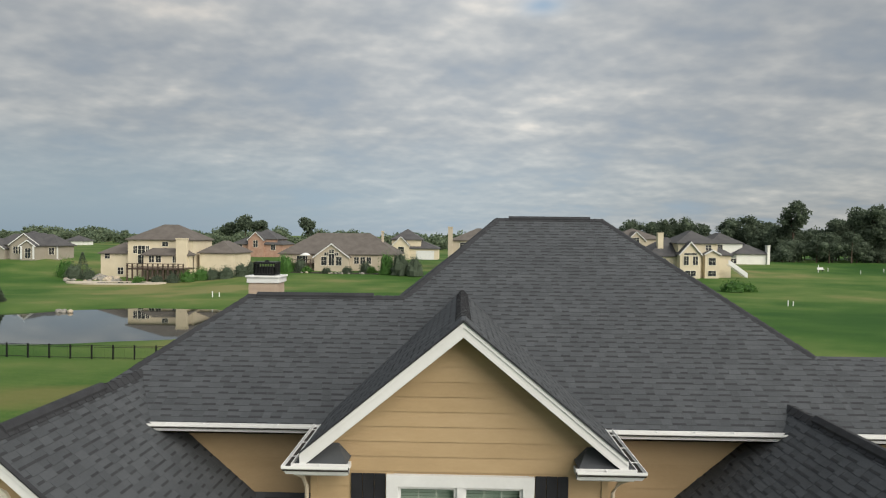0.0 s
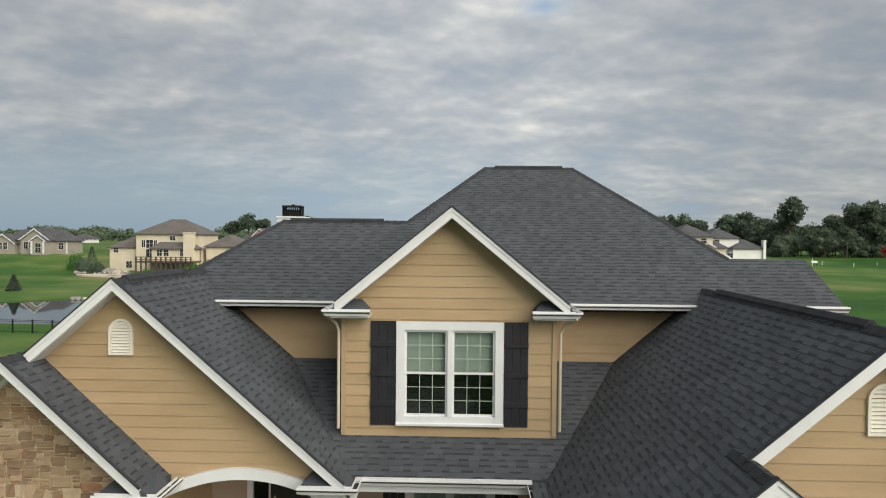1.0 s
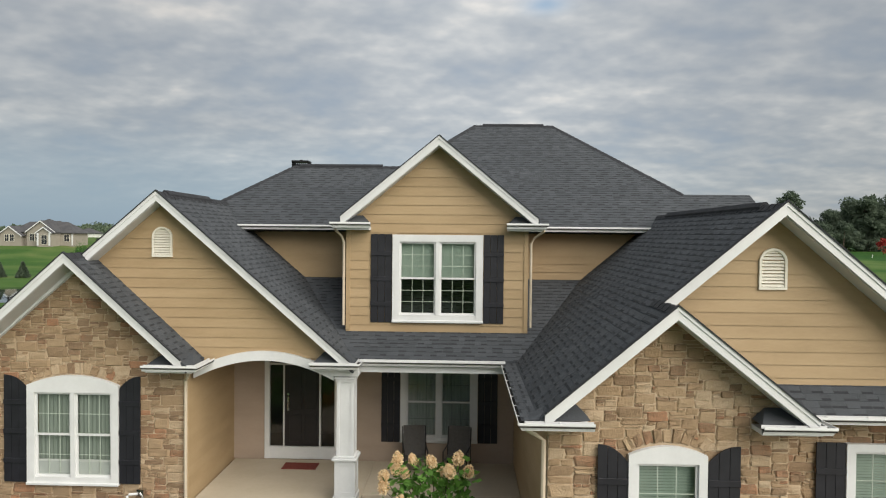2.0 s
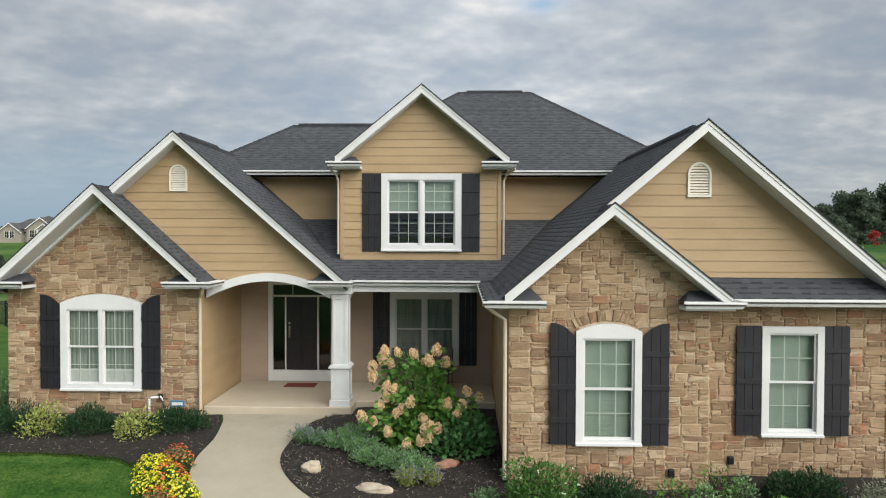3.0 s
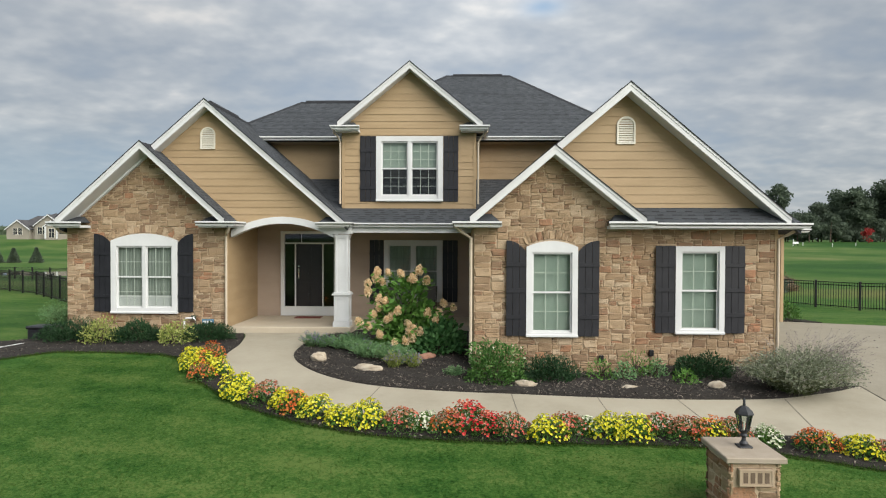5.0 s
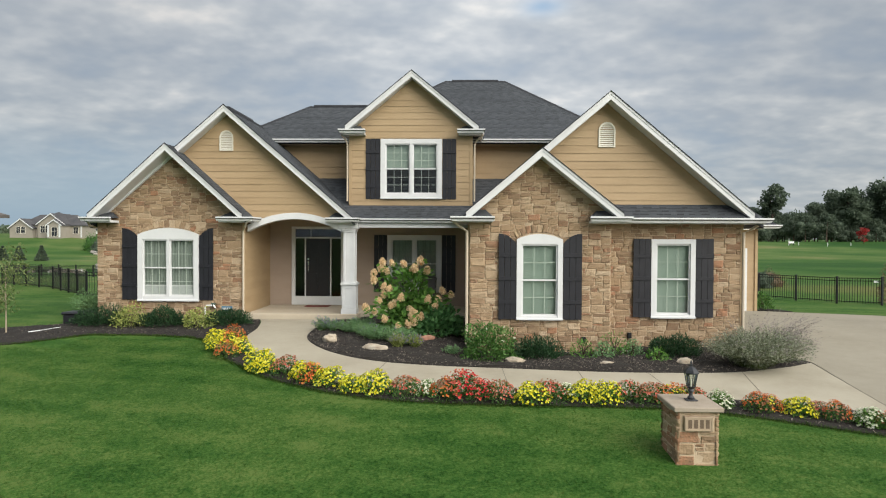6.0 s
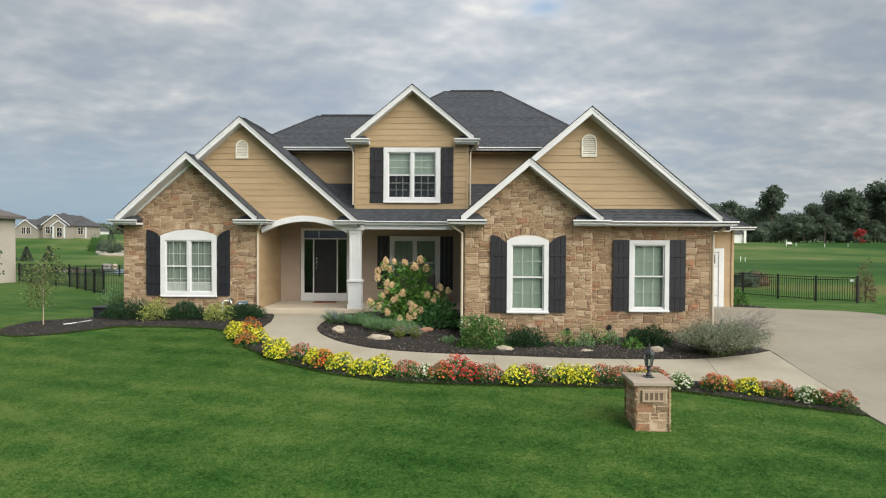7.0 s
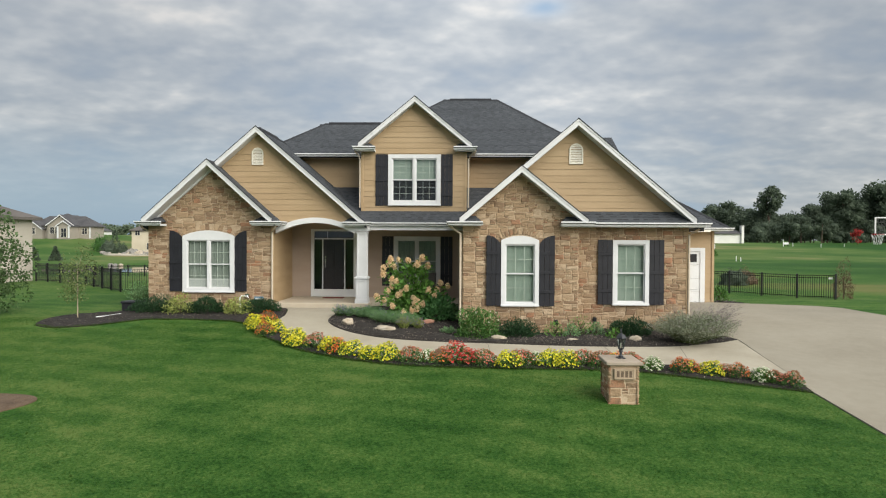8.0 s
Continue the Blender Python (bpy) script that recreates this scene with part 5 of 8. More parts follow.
downspout([(-8.20, 2.36, 3.58), (-8.3, 2.5, 3.40), (-8.46, 2.80, 3.28), (-8.46, 2.80, 0.42), (-8.46, 2.70, 0.36)])
downspout([(-1.78, -0.9, 3.55), (-1.6, -0.8, 3.40), (-1.38, -0.76, 3.25), (-1.38, -0.76, 0.30)])
downspout([(6.40, -0.35, 3.5), (6.25, -0.1, 3.35), (6.08, -0.02, 3.25), (6.08, -0.02, 0.3)])
downspout([(-13.3, 2.45, 3.56), (-13.3, 2.6, 3.42), (-13.24, 3.1, 3.3), (-13.24, 3.2, 0.4)])
downspout([(-5.56, 4.0, 6.5), (-5.43, 4.17, 6.35), (-5.38, 4.19, 6.2), (-5.38, 4.19, 4.3)], 0.03)
downspout([(-0.82, 4.0, 6.5), (-1.02, 4.17, 6.35), (-1.10, 4.19, 6.2), (-1.10, 4.19, 4.3)], 0.03)
for x0, x1, y0, y1, z0, z1 in ((-5.33, -5.24, 4.205, 4.235, 4.2, 6.5), (-1.25, -1.16, 4.205, 4.235, 4.2, 6.5), (-8.50, -8.41, 2.82, 2.86, 0.4, 3.5), (6.0, 6.07, -0.01, 0.06, 0.2, 3.5), (9.26, 9.36, 6.55, 6.59, 0.3, 3.45)):
    g = Geo()
    g.box(x0, x1, y0, y1, z0, z1)
    part("corner_board", g, M["siding"], house)


# ---- windows, shutters, doors ----
def ring_frame(g, outer, inner, y, depth):
    """A flat frame between two outlines of as many corners, with depth."""
    n = len(outer)
    v = [(x, yy, z) for yy in (y, y + depth) for loop in (outer, inner) for x, z in loop]
    f = []
    for k in range(n):
        l = (k + 1) % n
        f += [(k, l, n + l, n + k), (2 * n + l, 2 * n + k, 3 * n + k, 3 * n + l), (l, k, 2 * n + k, 2 * n + l), (n + k, n + l, 3 * n + l, 3 * n + k)]
    g.add(v, f)


def window(x0, x1, z0, z1, y, units=1, rise=0.0, trim=0.13, sill=0.11, grid=(3, 2), cover="blind", label="", bar_w=0.008, bar="white", cloth="curtain", stool=0.0):
    """Casing with an optional segmental head, double-hung sashes with grilles, panes, and what hangs behind them. y: face of the casing."""
    g = Geo()
    n = 16 if rise else 1
    zi = z1 - trim                                   # top of the sash opening
    head = [(x0 + (x1 - x0) * k / n, arch_z(x0 + (x1 - x0) * k / n, x0, x1, z1, rise)) for k in range(n + 1)]
    xs0, xs1 = x0 + trim, x1 - trim
    zs0 = z0 + sill
    outer = [(x0, z0 + 0.05), (x1, z0 + 0.05)] + [(x, z) for x, z in reversed(head)]
    inner = [(xs0, z0 + 0.05), (xs1, z0 + 0.05)] + [(xs1 + (xs0 - xs1) * k / n, zi) for k in range(n + 1)]
    ring_frame(g, outer, inner, y, 0.09)
    w = part("window", g, M["white"], house, label)
    g = Geo()
    g.box(x0 - 0.01, x1 + 0.01, y - 0.03, y + 0.09, z0, z0 + 0.06, 0.01).box(xs0, xs1, y + 0.01, y + 0.09, z0 + 0.05, zs0)
    part("sill", g, M["white"], w)
    mull = 0.09
    width = (xs1 - xs0 - mull * (units - 1)) / units
    for k in range(units):
        a = xs0 + k * (width + mull)
        b = a + width
        if k:
            g = Geo()
            g.box(a - mull, a, y + 0.005, y + 0.09, zs0, zi)
            part("mullion", g, M["white"], w)
        mid = (zs0 + zi) / 2
        for lo, hi, dy in ((mid - 0.02, zi, 0.045), (zs0, mid + 0.02, 0.07)):
            g = Geo()
            s = 0.042
            yy = y + dy
            ring_frame(g, [(a, lo), (b, lo), (b, hi), (a, hi)], [(a + s, lo + s), (b - s, lo + s), (b - s, hi - s), (a + s, hi - s)], yy, 0.03)
            part("sash", g, M["white"], w)
            bars = [(a + s + (b - a - 2 * s) * c / grid[0] - bar_w, a + s + (b - a - 2 * s) * c / grid[0] + bar_w, yy + 0.018, yy + 0.026, lo + s, hi - s) for c in range(1, grid[0])]
            bars += [(a + s, b - s, yy + 0.019, yy + 0.025, lo + s + (hi - lo - 2 * s) * r / grid[1] - bar_w, lo + s + (hi - lo - 2 * s) * r / grid[1] + bar_w) for r in range(1, grid[1])]
            for b6 in bars:
                part("glazing_bar", Geo().box(*b6), M[bar], w)
            g = Geo()
            g.add([(a + s, yy + 0.012, lo + s), (b - s, yy + 0.012, lo + s), (b - s, yy + 0.012, hi - s), (a + s, yy + 0.012, hi - s)], [(0, 1, 2, 3)])
            ob = part("pane", g, M["glass"], w)
            ob.visible_shadow = False
        if cover:
            g = Geo()
            yb = y + 0.17
            z_low = zs0 if cover in ("blind", "curtain") else mid
            if cover == "curtain":
                m = 28
                rings = [[(a + (b - a) * q / m, yb + 0.008 * math.sin(q * 1.9 + (k * 2)), z) for q in range(m + 1)] for z in (zs0 + 0.01, zi)]
                g.loft(rings, closed=False, caps=False)
                part("curtain", g, M[cloth], w)
                if stool:                            # a pale panel and rail, added for the pale band low behind the panes
                    zz = zs0 + stool
                    g = Geo().box(a + 0.03, b - 0.03, y + 0.105, y + 0.125, zz - 0.02, zz + 0.02)
                    part("raised_rail", g, M["white"], w)
                    g = Geo().box(a + 0.03, b - 0.03, y + 0.112, y + 0.118, zs0, zz - 0.02)
                    part("insect_screen", g, M["screen"], w, "pale grey panel added behind the lower panes")
            else:
                z = zi
                while z > z_low:
                    g.add([(a, yb, z), (b, yb, z), (b, yb + 0.018, z - 0.05), (a, yb + 0.018, z - 0.05)], [(0, 1, 2, 3)])
                    z -= 0.047
                part("blind", g, M["blind"], w)
    return w


def shutter(x0, x1, z0, z1, y, slant=0.0, boards=3, battens=3):
    """Board-and-batten shutter. slant: by how much the top rises towards the window (+: to the right)."""
    w = (x1 - x0) / boards
    sh = None
    top = lambda x: z1 - abs(slant) * (1 - ((x - x0) / (x1 - x0) if slant > 0 else (x1 - x) / (x1 - x0))) ** 2.3 if slant else z1  # noqa: E731
    for k in range(boards):
        a, b = x0 + k * w + 0.004, x0 + (k + 1) * w - 0.004
        g = Geo()
        loop = [(a, y, z0), (b, y, z0)] + [(b + (a - b) * q / 4, y, top(b + (a - b) * q / 4)) for q in range(5)]
        g.prism(loop, (0, 0.025, 0))
        ob = part("shutter" if sh is None else "board", g, M["shutter"], house if sh is None else sh, "black board-and-batten shutter" if sh is None else "")
        sh = sh or ob
    g = Geo()
    for q in range(battens):
        z = z0 + (z1 - 0.35 * abs(slant) - z0) * (0.21, 0.495, 0.78)[q]
        g = Geo()
        g.box(x0, x1, y - 0.022, y, z - 0.05, z + 0.05, 0.004)
        part("batten", g, M["shutter"], sh)
    return sh


M["screen"] = material("grey_screen", [(0.42, 0.44, 0.43), (0.50, 0.52, 0.51)], 9, 0.9)
M["sheer"] = material("grey_sheer_curtain", [(0.34, 0.37, 0.34), (0.44, 0.47, 0.44)], 5, 0.9, stretch=(6, 6, 0.4))
M["grille"] = material("pale_green_grille", [(0.50, 0.54, 0.49), (0.60, 0.64, 0.585)], 3, 0.6)


def openings():
    lab = "white double-hung window"
    window(3.60, 4.78, 0.93, 3.07, -0.085, 1, bar_w=0.007, bar="grille", label=lab + " with pale blinds")
    shutter(3.12, 3.59, 0.96, 3.08, -0.065)
    shutter(4.79, 5.27, 0.96, 3.08, -0.065)
    window(-0.08, 1.118, 0.94, 3.05, -0.785, 1, 0.14, bar_w=0.007, bar="grille", label="white window with an arched head and blinds")
    shutter(-0.55, -0.09, 0.96, 3.20, -0.765, -0.26)
    shutter(1.128, 1.62, 0.96, 3.20, -0.765, 0.26)
    window(-11.853, -9.883, 1.01, 3.14, 2.755, 2, 0.21, trim=0.16, sill=0.17, cover="curtain", bar_w=0.008, bar="grille", stool=0.33, label="wide white window with an arched head and sheer curtains")
    shutter(-12.36, -11.865, 1.06, 3.34, 2.775, -0.26)
    shutter(-9.87, -9.42, 1.06, 3.34, 2.775, 0.26)
    window(-4.258, -2.187, 4.375, 6.392, 4.17, 2, trim=0.16, sill=0.18, grid=(3, 3), cover="half", bar_w=0.006, bar="grille", label="white twin dormer window with lowered blinds")
    shutter(-4.76, -4.27, 4.375, 6.40, 4.2)
    shutter(-2.175, -1.71, 4.375, 6.40, 4.2)
    window(-4.2, -2.24, 1.1, 3.17, 5.80, 2, trim=0.15, sill=0.14, grid=(3, 2), cover="curtain", bar_w=0.006, bar="curtain", cloth="sheer", label="white twin window with drawn curtains under the porch")
    shutter(-4.69, -4.21, 1.1, 3.17, 5.83)
    shutter(-2.23, -1.73, 1.1, 3.17, 5.83)


openings()


def gable_vent(xc, z0, z1, w, y):
    g = Geo()
    r = w / 2
    zc = z1 - r

    def ring(k, yy):
        pts = [(xc - r * k, yy, z0 + r * (1 - k)), (xc + r * k, yy, z0 + r * (1 - k))]
        return pts + [(xc + r * k * math.cos(a), yy, zc + r * k * math.sin(a)) for a in np.linspace(0, math.pi, 15)]

    g.loft([ring(1.0, y + 0.04), ring(1.0, y - 0.03), ring(0.82, y - 0.03), ring(0.82, y + 0.02)])
    v = part("gable_vent", g, M["cream"], house, "cream arched louvre vent")
    z = z0 + r * 0.22
    while z < z1 - r * 0.3:
        half = r * 0.8 if z < zc else math.sqrt(max(0.0, (r * 0.8) ** 2 - (z - zc) ** 2))
        if half > 0.04:
            g = Geo()
            g.prism([(xc - half, y - 0.025, z), (xc + half, y - 0.025, z), (xc + half, y + 0.012, z + 0.05), (xc - half, y + 0.012, z + 0.05)], (0, 0.006, 0.002))
            part("slat", g, M["cream"], v)
        z += 0.055


gable_vent(2.393, 5.55, 6.225, 0.45, -0.0)
gable_vent(-9.13, 5.86, 6.51, 0.44, 3.175)


def front_door():
    y = 5.81
    x0, x1, z0, z1 = -7.69, -5.76, 0.80, 3.46
    g = Geo()
    g.box(x0 + 0.13, x1 - 0.13, y + 0.005, y + 0.1, FLOOR, 0.93, 0.004)
    d = part("front_door", g, M["white"], house, "black panelled front door with glazed sidelights and transom")
    for nm, b in (("jamb", (x0, x0 + 0.13, y, y + 0.1, FLOOR, z1)), ("jamb", (x1 - 0.13, x1, y, y + 0.1, FLOOR, z1)), ("head", (x0 + 0.13, x1 - 0.13, y, y + 0.1, z1 - 0.09, z1)), ("transom_bar", (x0 + 0.13, x1 - 0.13, y + 0.01, y + 0.1, 3.03, 3.08)), ("mullion", (-7.215, -7.175, y + 0.012, y + 0.1, 0.93, 3.03)), ("mullion", (-6.285, -6.245, y + 0.012, y + 0.1, 0.93, 3.03))):
        g = Geo()
        g.box(*b, 0.004)
        part(nm, g, M["white"], d)
    g = Geo()
    g.box(-7.172, -6.288, y + 0.04, y + 0.085, 0.94, 3.025)
    leaf = part("door_leaf", g, M["door"], d)
    for a, b, lo, hi in ((-7.05, -6.74, 1.05, 1.75), (-6.66, -6.35, 1.05, 1.75), (-7.05, -6.74, 1.88, 2.92), (-6.66, -6.35, 1.88, 2.92)):
        g = Geo()
        g.box(a, b, y + 0.028, y + 0.042, lo, hi, 0.012)
        part("panel", g, M["door"], d)
    g = Geo()
    g.box(-7.105, -7.055, y + 0.015, y + 0.04, 1.85, 2.2, 0.006).tube([(-7.08, y + 0.02, 2.1), (-7.08, y - 0.03, 2.07), (-7.08, y - 0.03, 1.9), (-7.08, y + 0.02, 1.87)], 0.013)
    part("handle", g, M["chrome"], d, "nickel door handle")
    g = Geo()
    g.lathe([(0.0, 0.0), (0.03, 0.0), (0.03, 0.02), (0.0, 0.02)], 12)
    g.v = [(-7.08 + a, y + 0.03 - c, 2.28 + b) for a, b, c in g.v]
    part("deadbolt", g, M["chrome"], d)
    for a, b, lo, hi in ((-7.56, -7.215, 0.93, 3.03), (-6.245, -5.89, 0.93, 3.03), (-7.56, -5.89, 3.08, 3.41)):
        g = Geo()
        g.add([(a, y + 0.07, lo), (b, y + 0.07, lo), (b, y + 0.07, hi), (a, y + 0.07, hi)], [(0, 1, 2, 3)])
        part("pane", g, M["glass"], d).visible_shadow = False
    g = Geo()
    g.box(-7.0, -6.985, y + 0.04, y + 0.07, 3.08, 3.41)
    part("mullion", g, M["white"], d)


front_door()


def garage_door():
    y = 6.56
    g = Geo()
    g.box(8.78, 8.98, y, y + 0.06, 0.3, 2.75).box(6.05, 8.78, y, y + 0.06, 2.6, 2.75)
    d = part("garage_door", g, M["white"], house, "white panelled garage door with small panes")
    for k in range(4):
        g = Geo()
        z = 0.3 + k * 0.575
        g.box(6.05, 8.78, y + 0.03, y + 0.08, z + 0.004, z + 0.571, 0.008)
        part("panel", g, M["white"], d)
        for q in range(4):
            x = 6.30 + q * 0.62
            g = Geo()
            if k == 3:
                g.box(x + 0.08, x + 0.48, y + 0.022, y + 0.035, z + 0.12, z + 0.46)
                part("pane", g, M["door"], d)
            else:
                g.box(x + 0.04, x + 0.54, y + 0.02, y + 0.032, z + 0.1, z + 0.47, 0.01)
                part("panel_moulding", g, M["white"], d)


garage_door()


M["chase"] = material("pinkish_tan_siding", [(0.33, 0.255, 0.195), (0.40, 0.315, 0.25)], 2, 0.7)


def chimney():
    c = thing("chimney", "siding-clad chimney with a white cap and black cage", "chimney", at=(-8.47, 12.75, 0.17))
    c.scale = (0.83, 0.8, 1.0)
    g = Geo()
    g.box(-0.46, 0.46, -0.42, 0.42, 5.6, 8.30)
    body = part("chase", g, M["chase"], c)
    for k in range(14):
        g = Geo()
        z = 5.85 + k * 0.175
        p = Plane((-0.47, -0.425, z), (1, 0, 0), (0, 0, 1))
        lap(g, p, [(0, 0), (0.94, 0), (0.94, 0.186), (0, 0.186)], 0, 0.186, 0.02, 0.004)
        part("siding_board", g, M["chase"], body)
    g = Geo()
    g.box(-0.52, 0.52, -0.48, 0.48, 8.28, 8.42, 0.01).box(-0.56, 0.56, -0.52, 0.52, 8.42, 8.47, 0.01)
    part("cap", g, M["white"], c)
    g = Geo()
    g.box(-0.34, 0.34, -0.3, 0.3, 8.47, 8.53).box(-0.36, 0.36, -0.32, 0.32, 8.78, 8.83)
    for k in range(9):
        x = -0.34 + 0.085 * k
        for y in (-0.3, 0.3):
            g.box(x - 0.012, x + 0.012, y - 0.012, y + 0.012, 8.5, 8.8)
    for k in range(8):
        y = -0.3 + 0.085 * k
        for x in (-0.34, 0.34):
            g.box(x - 0.012, x + 0.012, y - 0.012, y + 0.012, 8.5, 8.8)
    g.box(-0.25, 0.25, -0.22, 0.22, 8.5, 8.7).box(-0.06, 0.06, -0.05, 0.05, 8.83, 8.87)
    part("cage", g, M["metal"], c)


chimney()


# ---- plants ----
def leaf_add(geo, rnd, p, size, aspect=0.5, lean=0.6, axis=None):
    """One bent leaf: two triangles pairs folded along the midrib."""
    d = Vector(axis) if axis is not None else Vector((rnd.gauss(0, 1), rnd.gauss(0, 1), rnd.gauss(lean, 0.6)))
    d.normalize()
    s = d.cross(Vector((rnd.gauss(0, 1), rnd.gauss(0, 1), rnd.gauss(0, 1)))).normalized()
    p = Vector(p)
    l, w = size * rnd.uniform(0.7, 1.25), size * aspect * rnd.uniform(0.8, 1.2)
    geo.add([p, p + d * l * 0.5 + s * w * 0.5, p + d * l, p + d * l * 0.5 - s * w * 0.5], [(0, 1, 2, 3)])


def dome_point(rnd, rx, ry, h, inner=0.55):
    """A point in the outer part of a flattened dome, and the way out from its middle."""
    while True:
        v = Vector((rnd.uniform(-1, 1), rnd.uniform(-1, 1), rnd.uniform(0.0, 1)))
        if inner < v.length <= 1:
            return Vector((v.x * rx, v.y * ry, v.z * h)), Vector((v.x / rx, v.y / ry, (v.z + 0.25) / h)).normalized()


def lumpy(p, seed, amount=0.22, scale=2.6):
    return 1 + amount * noise.noise((p.x * scale + seed * 13.7, p.y * scale, p.z * scale)) * 2


def shrub(name, label, at, rx, ry, h, n, size, mat, seed, aspect=0.45, inner=0.5, group="", spread=0.5, extra=None):
    rnd = random.Random(seed)
    t = thing(name, label, "shrub", group, (at[0], at[1], ground_z(*at[:2]) + 0.04))
    g = Geo()
    for k in range(9):
        a = rnd.uniform(0, math.tau)
        r = rnd.uniform(0.2, 0.7)
        g.tube([(0, 0, -0.05), (0.3 * r * rx * math.cos(a), 0.3 * r * ry * math.sin(a), h * 0.4), (r * rx * math.cos(a), r * ry * math.sin(a), h * 0.75)], [0.014, 0.010, 0.004], 5)
    part("stem", g, M["bark"], t)["kind"] = "stuff"
    g = Geo()
    if rx > 0.95:                     # dense inner growth
        rings = []
        for f in (0.0, 0.25, 0.5, 0.72, 0.9):
            k = math.sqrt(1 - f * f) * 0.8
            rings.append([Vector((k * rx * math.cos(math.tau * j / 12), k * ry * math.sin(math.tau * j / 12), f * h * 0.85)) for j in range(12)])
        g.loft([[q * lumpy(q, seed) for q in r] for r in rings])
    for _ in range(n):
        p, out = dome_point(rnd, rx, ry, h, inner)
        p = p * lumpy(p, seed)
        leaf_add(g, rnd, p, size, aspect, axis=out + Vector((rnd.gauss(0, spread), rnd.gauss(0, spread), rnd.gauss(0.15, spread))))
    part("foliage", g, M[mat], t)
    if extra:
        mat2, m, sz = extra
        g = Geo()
        for _ in range(m):
            p, out = dome_point(rnd, rx, ry, h, 0.9)
            p = p * lumpy(p, seed) * 1.02
            for q in range(5):
                leaf_add(g, rnd, p, sz, 0.8)
        part("blossom", g, M[mat2], t)["kind"] = "stuff"
    return t


def flower_mound(label, petal, seed, r=0.36, h=0.42, n=85, second=None, leaf="leaf", crown=0.0):
    """A rounded bedding plant: stems, leaves and many small daisy-like blooms."""
    rnd = random.Random(seed)
    t = thing("flower_clump", label, "flowers", "flowers edging the walk")
    g = Geo()
    for k in range(16):
        a, q = rnd.uniform(0, math.tau), rnd.uniform(0.3, 0.95)
        g.tube([(0, 0, -0.03), (q * r * 0.5 * math.cos(a), q * r * 0.5 * math.sin(a), h * 0.5), (q * r * math.cos(a), q * r * math.sin(a), h * (1.0 - 0.5 * q * q))], 0.005, 4)
    part("stem", g, M["stem"], t)["kind"] = "stuff"
    g = Geo()
    for _ in range(620):
        p, out = dome_point(rnd, r * 0.98, r * 0.98, h * 0.9, 0.45)
        p *= lumpy(p, seed, 0.12)
        leaf_add(g, rnd, p, 0.065, 0.34, axis=out + Vector((rnd.gauss(0, 0.6), rnd.gauss(0, 0.6), rnd.gauss(0.1, 0.5))))
    part("foliage", g, M[leaf], t)
    blooms = {petal: Geo()}
    if second:
        blooms[second] = Geo()
    for k in range(n):
        v = Vector((rnd.gauss(0, 1), rnd.gauss(0, 1), abs(rnd.gauss(0, 1)) + 0.12 + crown)).normalized()
        p = Vector((v.x * r, v.y * r, v.z * h)) * rnd.uniform(0.93, 1.1)
        p *= lumpy(p, seed, 0.12)
        n_ = (v + Vector((rnd.gauss(0, 0.25), rnd.gauss(0, 0.25), 0.25))).normalized()
        s = n_.cross(Vector((0.3, 0.9, 0.1))).normalized()
        u = n_.cross(s)
        kind = petal if not second or noise.noise((p.x * 4, p.y * 4, seed)) < 0.05 else second
        rad = rnd.uniform(0.020, 0.032)
        m = 7
        ring = [p + rad * (math.cos(math.tau * j / m) * s + math.sin(math.tau * j / m) * u) * (1.0 if j % 2 else 0.8) + n_ * 0.006 for j in range(m)]
        blooms[kind].add([p - n_ * 0.012] + ring, [(0, 1 + j, 1 + (j + 1) % m) for j in range(m)])
    for kind, g in blooms.items():
        if g.v:
            part("blossom", g, M[kind], t)["kind"] = "stuff"
    return t


